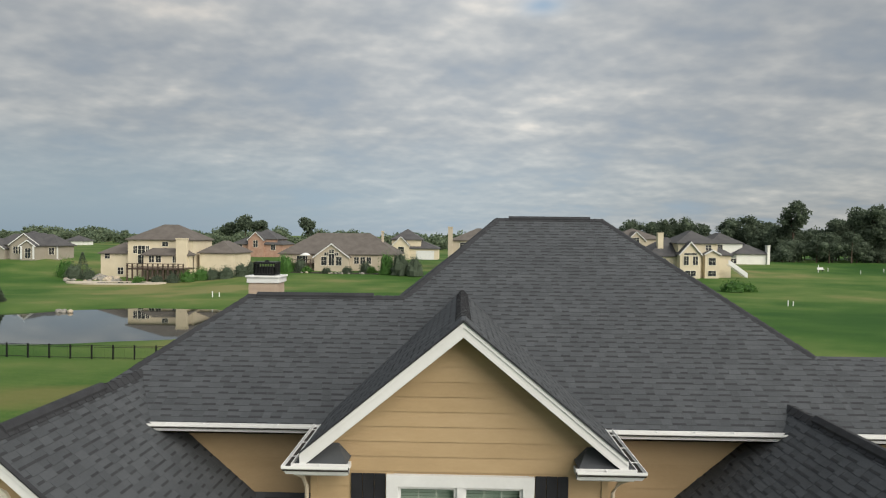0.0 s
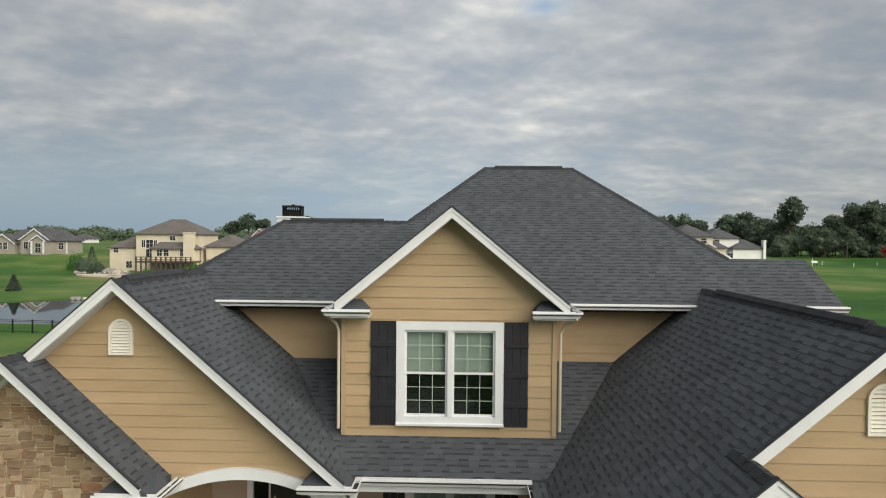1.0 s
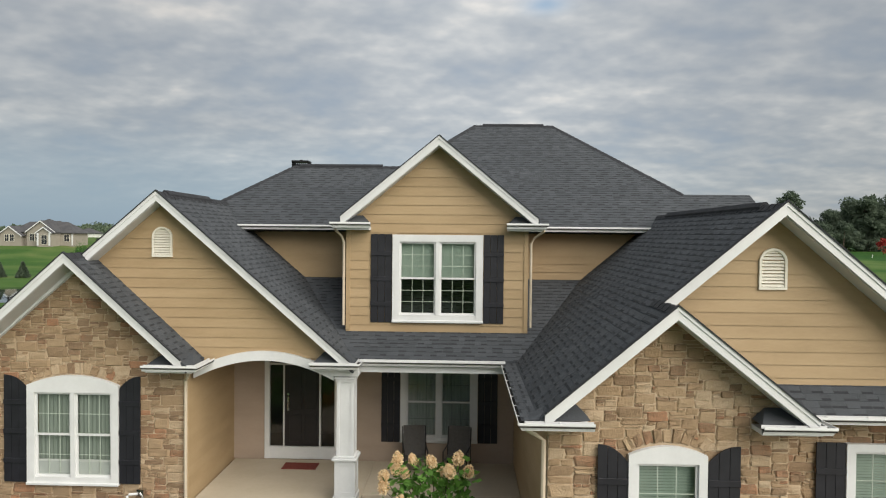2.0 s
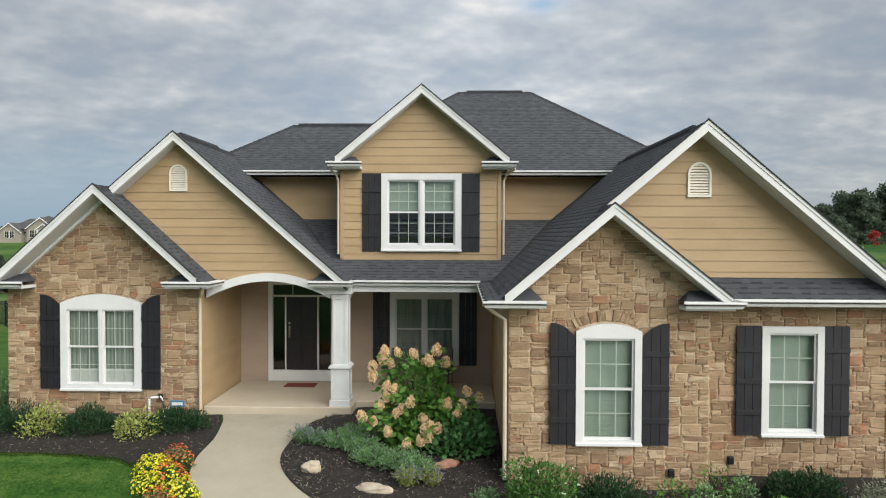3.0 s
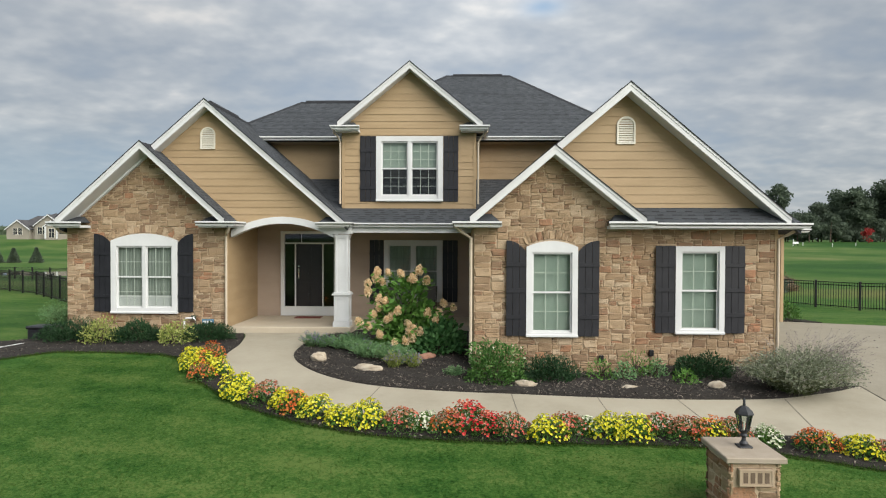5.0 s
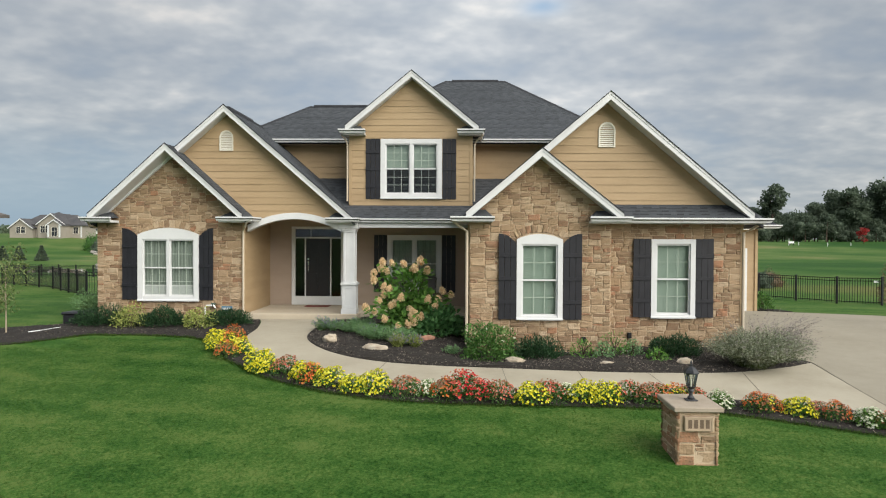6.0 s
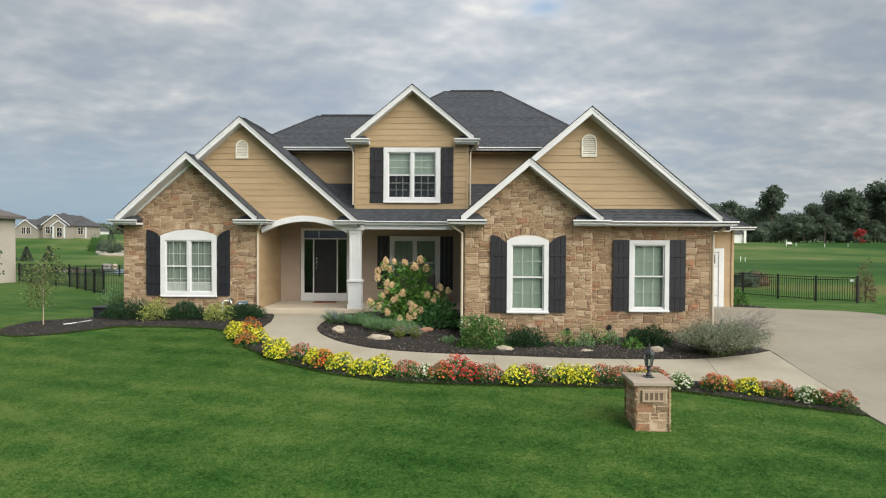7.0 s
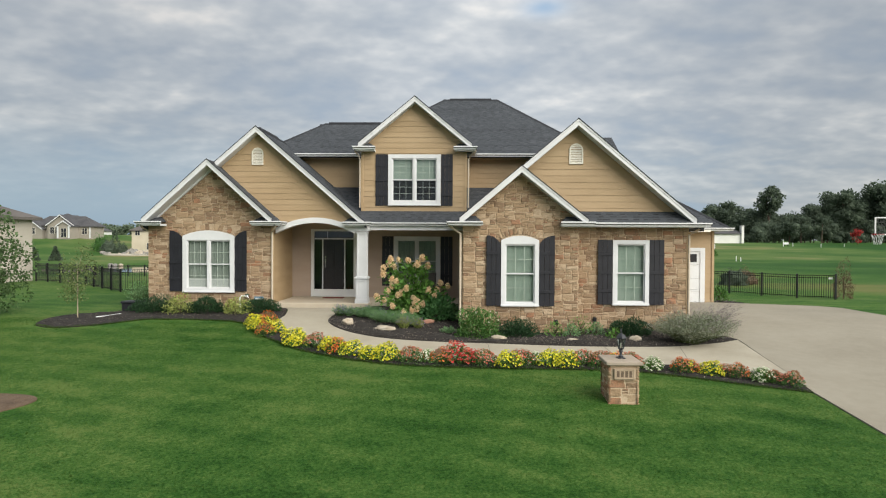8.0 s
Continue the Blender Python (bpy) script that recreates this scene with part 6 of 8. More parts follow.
def flower_row():
    kinds = dict(
        y=[flower_mound("mounded bedding plant covered in yellow blooms", "yellow", s, r=0.345, h=0.40, n=270, leaf="leaf_bright") for s in (1, 2)],
        o=[flower_mound("mounded bedding plant with orange and rust blooms", "orange", 3, n=190, second="rusty", crown=0.3), flower_mound("mounded bedding plant with orange and yellow blooms", "orange", 4, n=230, second="yellow", crown=0.15)],
        r=[flower_mound("mounded bedding plant with faded red blooms", "red", 5, n=150, second="rusty", crown=0.4), flower_mound("mounded bedding plant with faded red blooms", "rusty", 6, n=150, second="red", crown=0.4)],
        s=[flower_mound("mounded bedding plant with vivid scarlet blooms", "scarlet", 8, h=0.46, n=200, second="red", crown=0.35)],
        w=[flower_mound("small bedding plant with ivory blooms", "ivory", 7, 0.28, 0.34, 140, leaf="leaf_bright")],
    )
    row = [("y", -8.02, -0.55, 1.0), ("o", -7.70, -0.25, 1.0), ("o", -7.55, -0.95, 0.95), ("y", -7.78, -1.25, 0.85), ("y", -7.1, -1.62, 1.0), ("o", -7.28, -1.98, 0.9),
           ("y", -6.1, -3.08, 1.1), ("y", -5.98, -3.28, 0.85), ("r", -5.42, -3.48, 1.0), ("y", -4.93, -3.78, 1.08), ("o", -4.72, -4.05, 0.95), ("y", -4.28, -4.18, 1.1),
           ("y", -3.75, -4.62, 0.85), ("y", -3.28, -4.63, 1.18), ("r", -2.62, -4.85, 1.0), ("w", -2.22, -4.78, 0.9), ("o", -1.85, -4.98, 0.95), ("s", -1.48, -4.92, 1.2), ("s", -1.12, -5.02, 0.9), ("r", -0.72, -5.08, 1.0),
           ("y", -0.15, -5.18, 1.0), ("r", 0.25, -5.05, 0.95), ("w", 0.55, -4.95, 0.9), ("y", 0.92, -5.05, 1.0), ("y", 1.32, -5.08, 1.0), ("r", 1.75, -4.98, 0.98), ("r", 2.18, -5.12, 0.9), ("o", 2.6, -5.1, 0.95), ("r", 2.95, -5.15, 0.95), ("w", 3.42, -5.32, 1.0),
           ("o", 4.05, -5.5, 0.78), ("o", 4.3, -5.5, 0.7), ("y", 4.70, -5.72, 0.88), ("r", 5.02, -5.75, 0.62), ("o", 5.3, -5.95, 0.78), ("w", 5.70, -6.25, 0.95), ("r", 5.95, -6.35, 0.72), ("r", 6.2, -6.62, 0.78)]
    rnd = random.Random(12)
    used = {k: 0 for k in kinds}
    first = set()
    for k, x, y, s in row:
        src = kinds[k][used[k] % len(kinds[k])]
        used[k] += 1
        m = pose(x, y, ground_z(x, y) + 0.02, 0, 0, rnd.uniform(0, 360))
        src_id = src.name
        if src_id not in first:
            first.add(src_id)
            src.matrix_basis = m
            src.scale = (s, s, s * 0.95)
        else:
            ob = copy_thing(src, m)
            ob.scale = (s * rnd.uniform(0.92, 1.08), s * rnd.uniform(0.92, 1.08), s * rnd.uniform(0.85, 1.05))


flower_row()


def hydrangea():
    at = (-3.0, 1.0)
    t = thing("hydrangea", "tall hydrangea bush with peach cone blooms", "shrub", at=(*at, ground_z(*at) + 0.04))
    rnd = random.Random(71)
    heads = [(-0.78, -0.12, 2.0), (-0.82, -0.1, 1.83), (-0.66, -0.09, 1.74), (-0.51, -0.06, 1.97), (-0.18, -0.1, 1.95), (0.02, -0.07, 1.72), (0.15, -0.24, 1.84), (0.31, -0.16, 2.04), (0.49, -0.06, 1.77), (-1.03, -0.12, 1.69), (-1.03, -0.12, 1.49), (-0.71, -0.34, 1.32), (-0.56, -0.29, 1.25), (-0.71, -0.33, 1.09), (-0.84, -0.37, 0.93), (-0.22, -0.42, 1.01), (-0.5, -0.48, 0.8), (-0.39, -0.33, 0.85), (-0.97, -0.43, 0.62), (-0.67, -0.49, 0.42), (-0.27, -0.69, 0.25), (0.04, -0.45, 0.67), (0.08, -0.6, 0.52), (0.21, -0.61, 0.59), (0.34, -0.45, 0.49), (0.01, -0.66, 0.3), (0.16, -0.63, 0.37), (0.54, -0.31, 0.95), (0.84, -0.42, 0.98), (0.94, -0.21, 1.2), (0.74, -0.44, 0.77), (1.19, -0.3, 1.1), (-1.2, -0.51, 0.73)]
    stems, leaves = Geo(), Geo()
    for x, y, z in heads:
        mid = Vector((x * 0.4 + rnd.gauss(0, 0.05), y * 0.4 + rnd.gauss(0, 0.05), z * 0.55))
        stems.tube([(rnd.gauss(0, 0.08), rnd.gauss(0, 0.08), -0.05), mid, (x, y, z - 0.08)], [0.016, 0.011, 0.006], 5)
        for k in range(26):
            f = rnd.uniform(0.35, 0.98)
            p = mid.lerp(Vector((x, y, z)), (f - 0.35) / 0.63) if f > 0.5 else Vector((0, 0, 0)).lerp(mid, f / 0.5)
            p = p + Vector((rnd.gauss(0, 0.10), rnd.gauss(0, 0.10), rnd.gauss(0, 0.07)))
            p.x = max(-1.1, min(1.1, p.x))
            leaf_add(leaves, rnd, p, 0.18, 0.55, axis=(rnd.gauss(p.x * 0.8, 0.6), rnd.gauss(p.y * 0.8 - 0.2, 0.6), rnd.gauss(-0.05, 0.4)))
    for k in range(1150):
        p, out = dome_point(rnd, 0.88, 0.55, 1.7, 0.3)
        p *= min(lumpy(p, 3, 0.2, 1.8), 1.25)
        leaf_add(leaves, rnd, p, 0.20, 0.58, axis=out + Vector((rnd.gauss(0, 0.6), rnd.gauss(0, 0.6), rnd.gauss(-0.1, 0.4))))
    part("stem", stems, M["bark"], t)["kind"] = "stuff"
    part("foliage", leaves, M["leaf_bright"], t)
    kinds = []
    for k in range(4):
        g = Geo()
        for j in range(230):
            v = Vector((rnd.gauss(0, 1), rnd.gauss(0, 1), rnd.gauss(0, 1))).normalized()
            p = Vector((v.x * 0.085 * (1.15 - 0.4 * (v.z + 1) / 2), v.y * 0.085 * (1.15 - 0.4 * (v.z + 1) / 2), v.z * 0.11)) * rnd.uniform(0.85, 1.1)
            leaf_add(g, rnd, p, 0.036, 0.9, axis=v + Vector((rnd.gauss(0, 0.7), rnd.gauss(0, 0.7), rnd.gauss(0, 0.7))))
        core = [[(0.072 * (1.1 - 0.35 * f) * math.sin(math.pi * (0.06 + 0.88 * f)) * math.cos(math.tau * q / 8), 0.072 * (1.1 - 0.35 * f) * math.sin(math.pi * (0.06 + 0.88 * f)) * math.sin(math.tau * q / 8), -0.095 + 0.19 * f) for q in range(8)] for f in (0, 0.2, 0.4, 0.6, 0.8, 1.0)]
        g.loft(core)
        kinds.append(mesh_of("flower_head", g.v, g.f, M["peach"]))
    for k, (x, y, z) in enumerate(heads):
        ob = new("flower_head", kinds[k % 4])
        ob.parent = t
        s = rnd.uniform(0.82, 1.08)
        ob.matrix_basis = pose(x, y - 0.05, z, rnd.uniform(-25, 25), rnd.uniform(-25, 25), rnd.uniform(0, 360)) @ Matrix.Scale(s, 4)


hydrangea()


def wispy(name, label, at, r, h, n, mat, seed, group="", lean=0.9, width=0.012, tips=None, drift=(0, 0), wands=0):
    """A loose plant of many arching stems with small leaves along them."""
    rnd = random.Random(seed)
    t = thing(name, label, "shrub", group, (at[0], at[1], ground_z(*at[:2]) + 0.04))
    st, lf, tp = Geo(), Geo(), Geo()
    for _ in range(n):
        a = rnd.uniform(0, math.tau)
        reach = r * rnd.uniform(0.25, 1.0) ** 0.8
        top = h * rnd.uniform(0.55, 1.0) * (1.05 - 0.45 * (reach / r) ** 2)
        b = Vector((rnd.gauss(0, 0.12 * r), rnd.gauss(0, 0.12 * r), -0.03))
        e = Vector((reach * math.cos(a) + drift[0] * top, reach * math.sin(a) + drift[1] * top, top))
        m = b.lerp(e, 0.5) + Vector((0, 0, top * 0.22 * lean))
        pts = [b, m, e]
        d = (e - m).normalized()
        s = d.cross(Vector((rnd.gauss(0, 1), rnd.gauss(0, 1), rnd.gauss(0, 1)))).normalized() * 0.003
        st.add([b - s, b + s, m + s, m - s, e], [(0, 1, 2, 3), (3, 2, 4)])
        for k in range(14):
            f = rnd.uniform(0.15, 1.0)
            q = b.lerp(m, f * 2) if f < 0.5 else m.lerp(e, f * 2 - 1)
            leaf_add(lf, rnd, q, width * 4.2, 0.3, axis=d * 0.7 + Vector((rnd.gauss(0, 0.6), rnd.gauss(0, 0.6), rnd.gauss(0.2, 0.5))))
        if tips and rnd.random() < tips[1]:
            for k in range(7):
                leaf_add(tp, rnd, m.lerp(e, 0.75 + 0.05 * k), 0.03, 0.6)
    for _ in range(wands):            # long faded flower stems past the mass of the leaves
        a = rnd.uniform(-1.2, 1.9)
        b = Vector((rnd.gauss(0, 0.2 * r), rnd.gauss(0, 0.2 * r), h * 0.3))
        e = Vector((r * rnd.uniform(0.8, 1.4) * math.cos(a), r * rnd.uniform(0.6, 1.2) * math.sin(a), h * rnd.uniform(0.55, 1.3)))
        m = b.lerp(e, 0.55) + Vector((0, 0, 0.12 * h))
        for k in range(22):
            f = 0.25 + 0.75 * k / 21
            q = b.lerp(m, f * 2) if f < 0.5 else m.lerp(e, f * 2 - 1)
            leaf_add(tp, rnd, q, 0.05, 0.22, axis=(e - m).normalized() + Vector((rnd.gauss(0, 0.35), rnd.gauss(0, 0.35), rnd.gauss(0, 0.35))))
    part("stem", st, M["stem"], t)["kind"] = "stuff"
    part("foliage", lf, M[mat], t)["kind"] = "stuff"
    if tips:
        part("flower_spike", tp, M[tips[0]], t)["kind"] = "stuff"
    return t


def beds():
    yew = "low dark evergreen yew beside the stone wall"
    for k, (x, y, rx, ry, h) in enumerate([(-12.35, 1.55, 0.75, 0.5, 0.55), (-10.45, 1.55, 0.68, 0.5, 0.55), (-8.55, 1.75, 0.62, 0.48, 0.48), (0.38, -1.45, 0.62, 0.48, 0.55), (3.95, -0.95, 0.62, 0.5, 0.56)]):
        shrub("yew", yew, (x, y), rx * 1.12, ry, h * 0.9, 3600, 0.10, "leaf_dark", 20 + k, 0.2, 0.25, "yews by the walls", 0.6)
    for k, (x, y, h) in enumerate([(-11.35, 1.35, 0.72), (-9.35, 1.3, 0.55)]):
        shrub("golden_shrub", "airy yellow-green shrub by the stone wall", (x, y), 0.48, 0.4, h, 900, 0.08, "leaf_gold", 30 + k, 0.45, 0.25, "golden shrubs", 0.8)
    shrub("hosta", "broad-leaved green plant under the hydrangea", (-2.15, 0.55), 0.56, 0.5, 0.82, 900, 0.15, "leaf_bluish", 40, 0.75, 0.6, spread=0.35)
    for k, (x, y, r, h) in enumerate([(-4.72, 0.75, 0.5, 0.42), (-4.25, 0.45, 0.48, 0.42), (-3.9, -0.1, 0.5, 0.42), (-3.35, -0.35, 0.52, 0.46), (-3.0, -0.65, 0.45, 0.44), (-4.45, 1.2, 0.45, 0.38)]):
        wispy("catmint", "spreading grey-green catmint on the mulch", (x, y), r, h, 230, "leaf_grey", 50 + k, "catmint drift", tips=("lilac", 0.05))
    for k, (x, y, r, h) in enumerate([(-5.55, 0.95, 0.3, 0.45), (-5.2, 0.85, 0.28, 0.42), (-3.15, -1.0, 0.3, 0.42), (-2.72, -0.95, 0.26, 0.36)]):
        wispy("lavender", "small lavender clump with faded spikes", (x, y), r, h, 90, "leaf_grey" if k < 2 else "leaf_gold", 60 + k, "lavender clumps", 0.5, tips=("lilac", 0.7))
    shrub("phlox", "loose bright green shrub with a few white blooms", (-0.85, -1.75), 0.70, 0.55, 0.88, 3000, 0.085, "leaf", 70, 0.44, 0.40, spread=0.7, extra=("ivory", 14, 0.04))
    wispy("seedling", "small grey-green seedling in the mulch", (-1.75, -1.45), 0.28, 0.22, 60, "leaf_grey", 72)
    for k, (x, y, r, h) in enumerate([(1.55, -1.35, 0.35, 0.48), (2.05, -1.4, 0.3, 0.4), (2.42, -1.0, 0.42, 0.6), (2.9, -0.95, 0.28, 0.42), (3.3, -1.75, 0.28, 0.34)]):
        shrub("rose_bush", "sparse young rose bush in the mulch", (x, y), r, r, h, 260, 0.075, "leaf_grey" if k % 2 else "leaf_bright", 80 + k, 0.45, 0.2, "young rose bushes", 0.8)
    wispy("russian_sage", "sprawling silver-green sage with faded lilac spikes", (5.25, -2.45), 1.25, 0.95, 1300, "leaf_sage", 90, lean=0.75, width=0.015, tips=("dusty", 0.15), drift=(0.15, -0.2), wands=90)
    wispy("russian_sage", "silver sage with faded lilac spikes beside the wall", (5.95, -1.75), 0.9, 0.95, 420, "leaf_sage", 91, lean=0.6, tips=("dusty", 0.25), drift=(0.4, 0), wands=110)
    wispy("ornamental_grass", "fine grey ornamental grass beside the house corner", (-13.7, 3.4), 0.75, 0.95, 420, "leaf_grey", 92, lean=0.7)
    shrub("shrub", "small green shrub at the garage corner", (9.75, 7.0), 0.4, 0.4, 0.6, 700, 0.09, "leaf", 93)
    rocks = [(-5.02, -0.42, 0.24, 0.17, 0.17, "rock", "pale angular boulder lying on the mulch"), (-3.72, -1.2, 0.42, 0.16, 0.11, "rock", "long flat pale stone lying on the mulch"), (-2.45, -0.12, 0.28, 0.16, 0.10, "redrock", "flat reddish stone lying on the mulch"), (-0.22, -2.22, 0.28, 0.2, 0.10, "rock", "flat tan stone lying on the mulch"), (3.8, -2.22, 0.2, 0.14, 0.12, "rock", "tan boulder lying on the mulch"), (1.95, -2.35, 0.2, 0.13, 0.06, "rock", "flat dusty stone lying on the mulch")]
    for k, (x, y, a, b, c, m, lab) in enumerate(rocks):
        bm = bmesh.new()
        bmesh.ops.create_icosphere(bm, subdivisions=3, radius=1.0)
        for v in bm.verts:
            q = v.co * (1 + 0.34 * noise.noise(v.co * 1.5 + Vector((k * 9, 0, 0))) + 0.12 * noise.noise(v.co * 4 + Vector((k * 5, 1, 0))))
            v.co = Vector((q.x * a, q.y * b, max(q.z, -0.55) * c)) * 0.84
        me = bpy.data.meshes.new("rock")
        bm.to_mesh(me)
        bm.free()
        me.materials.append(M[m])
        ob = new("rock", me)
        ob.matrix_basis = pose(x, y, ground_z(x, y) + 0.05 + c * 0.4, 0, 0, random.Random(k).uniform(-15, 15))
        tagged(ob, lab, "rock")


beds()


def mulch_chips():
    """Loose bark chips over the beds, too many to count."""
    rnd = random.Random(5)
    g = Geo()

    court = list(BED_EDGE) + [(6.2, -0.75), (2.42, -0.05), (2.40, -0.75), (-1.35, -0.75), (-1.35, 3.5), (-4.8, 2.9)]
    front = [(-8.35, -0.3), (-9.2, 0.15), (-10.6, 0.33), (-12.0, 0.3), (-13.2, -0.7), (-14.3, -1.15), (-15.2, -0.75), (-15.45, 0.3), (-15.0, 1.1), (-14.0, 1.5), (-13.4, 1.9), (-13.25, 2.7), (-8.5, 2.7)] + [(x - 0.05, y) for x, y in WALK_LEFT[1:]] + list(LAWN_EDGE[::-1])

    def inside(x, y, ring):
        odd = False
        for (ax, ay), (bx, by) in zip(ring, ring[1:] + ring[:1]):
            if (ay > y) != (by > y) and x < ax + (bx - ax) * (y - ay) / (by - ay):
                odd = not odd
        return odd

    for _ in range(40000):
        if rnd.random() < 0.55:
            x, y = rnd.uniform(-5.8, 6.6), rnd.uniform(-3.05, 3.2)
            if not inside(x, y, court):
                continue
        else:
            x, y = rnd.uniform(-15.4, 6.4), rnd.uniform(-7.0, 2.7)
            if not inside(x, y, front):
                continue
        z = ground_z(x, y) + (0.06 if y > -3 and x > -5.9 else 0.035) + rnd.uniform(0, 0.025)
        d = Vector((rnd.gauss(0, 1), rnd.gauss(0, 1), rnd.gauss(0, 0.35))).normalized()
        s = d.cross(Vector((0, 0, 1))).normalized()
        l, w = rnd.uniform(0.012, 0.038), rnd.uniform(0.005, 0.012)
        p = Vector((x, y, z))
        up = Vector((0, 0, 0.008))
        g.add([p - d * l - s * w, p + d * l - s * w, p + d * l + s * w, p - d * l + s * w, p + up], [(0, 1, 4), (1, 2, 4), (2, 3, 4), (3, 0, 4)])
    tagged(part("bark_chips", g, M["chip"]), "loose dark bark chips strewn over the beds", "mulch", kind="stuff")


mulch_chips()


# ---- gate pillar with its lamp ----
def pillar():
    x0, x1, y0, y1 = 1.74, 2.40, -8.0, -7.2
    zb = ground_z(2, -7.6) - 0.06
    zt = 0.47
    t = thing("stone_pillar", "sandstone pillar with a concrete cap on the lawn", "pillar")
    g = Geo()
    g.box(x0 + 0.03, x1 - 0.03, y0 + 0.03, y1 - 0.03, zb - 0.1, zt)
    core = part("core", g, M["mortar"], t)
    plaque = lambda u, v: 1.84 < u < 2.31 and 0.16 < v < 0.42  # noqa: E731
    stonework(core, Plane((0, y0 + 0.04, 0), (1, 0, 0), (0, 0, 1)), x0, x1, zb, zt, plaque, 61, 1.12)
    stonework(core, Plane((x0 + 0.04, 0, 0), (0, -1, 0), (0, 0, 1)), -y1, -y0, zb, zt, lambda a, b: False, 62, 1.12)
    stonework(core, Plane((x1 - 0.04, 0, 0), (0, 1, 0), (0, 0, 1)), y0, y1, zb, zt, lambda a, b: False, 63, 1.12)
    stonework(core, Plane((0, y1 - 0.04, 0), (-1, 0, 0), (0, 0, 1)), -x1, -x0, zb, zt, lambda a, b: False, 64, 1.12)
    g = Geo()
    g.box(x0 - 0.045, x1 + 0.045, y0 - 0.045, y1 + 0.045, zt, zt + 0.075, 0.012)
    part("cap", g, M["capstone"], t)
    g = Geo()
    g.box(1.86, 2.29, y0 - 0.025, y0 + 0.04, 0.18, 0.40, 0.006)
    pl = part("plaque", g, M["plaque"], t, "pale carved stone plaque")
    g = Geo()
    ring_frame(g, [(1.868, 0.188), (2.282, 0.188), (2.282, 0.392), (1.868, 0.392)], [(1.888, 0.205), (2.262, 0.205), (2.262, 0.375), (1.888, 0.375)], y0 - 0.032, 0.01)
    part("border", g, M["plaque"], pl)
    for k in range(4):
        g = Geo()
        x = 1.915 + k * 0.087
        g.box(x, x + 0.055, y0 - 0.029, y0 - 0.022, 0.225, 0.355)
        part("mark", g, M["mark"], pl)
    # lantern
    L = thing("lantern", "black post lantern with clear panes on the pillar", "lamp", at=(2.10, -7.58, zt + 0.075))
    g = Geo()
    g.box(-0.085, 0.085, -0.085, 0.085, 0, 0.02, 0.006)
    part("base", g, M["lamp_iron"], L)
    g = Geo()
    g.lathe([(0.05, 0.02), (0.055, 0.05), (0.03, 0.08), (0.025, 0.12), (0.05, 0.15), (0.035, 0.18), (0.06, 0.20), (0.07, 0.22)], 12)
    part("stem", g, M["lamp_iron"], L)
    hexa = lambda r, z: [(r * math.cos(math.tau * (j + 0.5) / 6), r * math.sin(math.tau * (j + 0.5) / 6), z) for j in range(6)]  # noqa: E731
    lo, hi = hexa(0.062, 0.22), hexa(0.10, 0.43)
    for j in range(6):
        g = Geo()
        g.tube([lo[j], hi[j]], 0.008, 5)
        part("glazing_bar", g, M["lamp_iron"], L)
        g = Geo()
        g.add([lo[j], lo[(j + 1) % 6], hi[(j + 1) % 6], hi[j]], [(0, 1, 2, 3)])
        part("pane", g, M["glass"], L).visible_shadow = False
    g = Geo()
    g.loft([hexa(0.118, 0.425), hexa(0.12, 0.44), hexa(0.10, 0.475), hexa(0.05, 0.525), hexa(0.018, 0.54), hexa(0.02, 0.56), hexa(0.012, 0.575), hexa(0.018, 0.59), hexa(0.004, 0.645)])
    part("roof", g, M["lamp_iron"], L)
    g = Geo()
    g.lathe([(0.015, 0.22), (0.015, 0.31), (0.01, 0.33)], 8)
    part("candle", g, M["cream"], L)


pillar()
stone_flush()


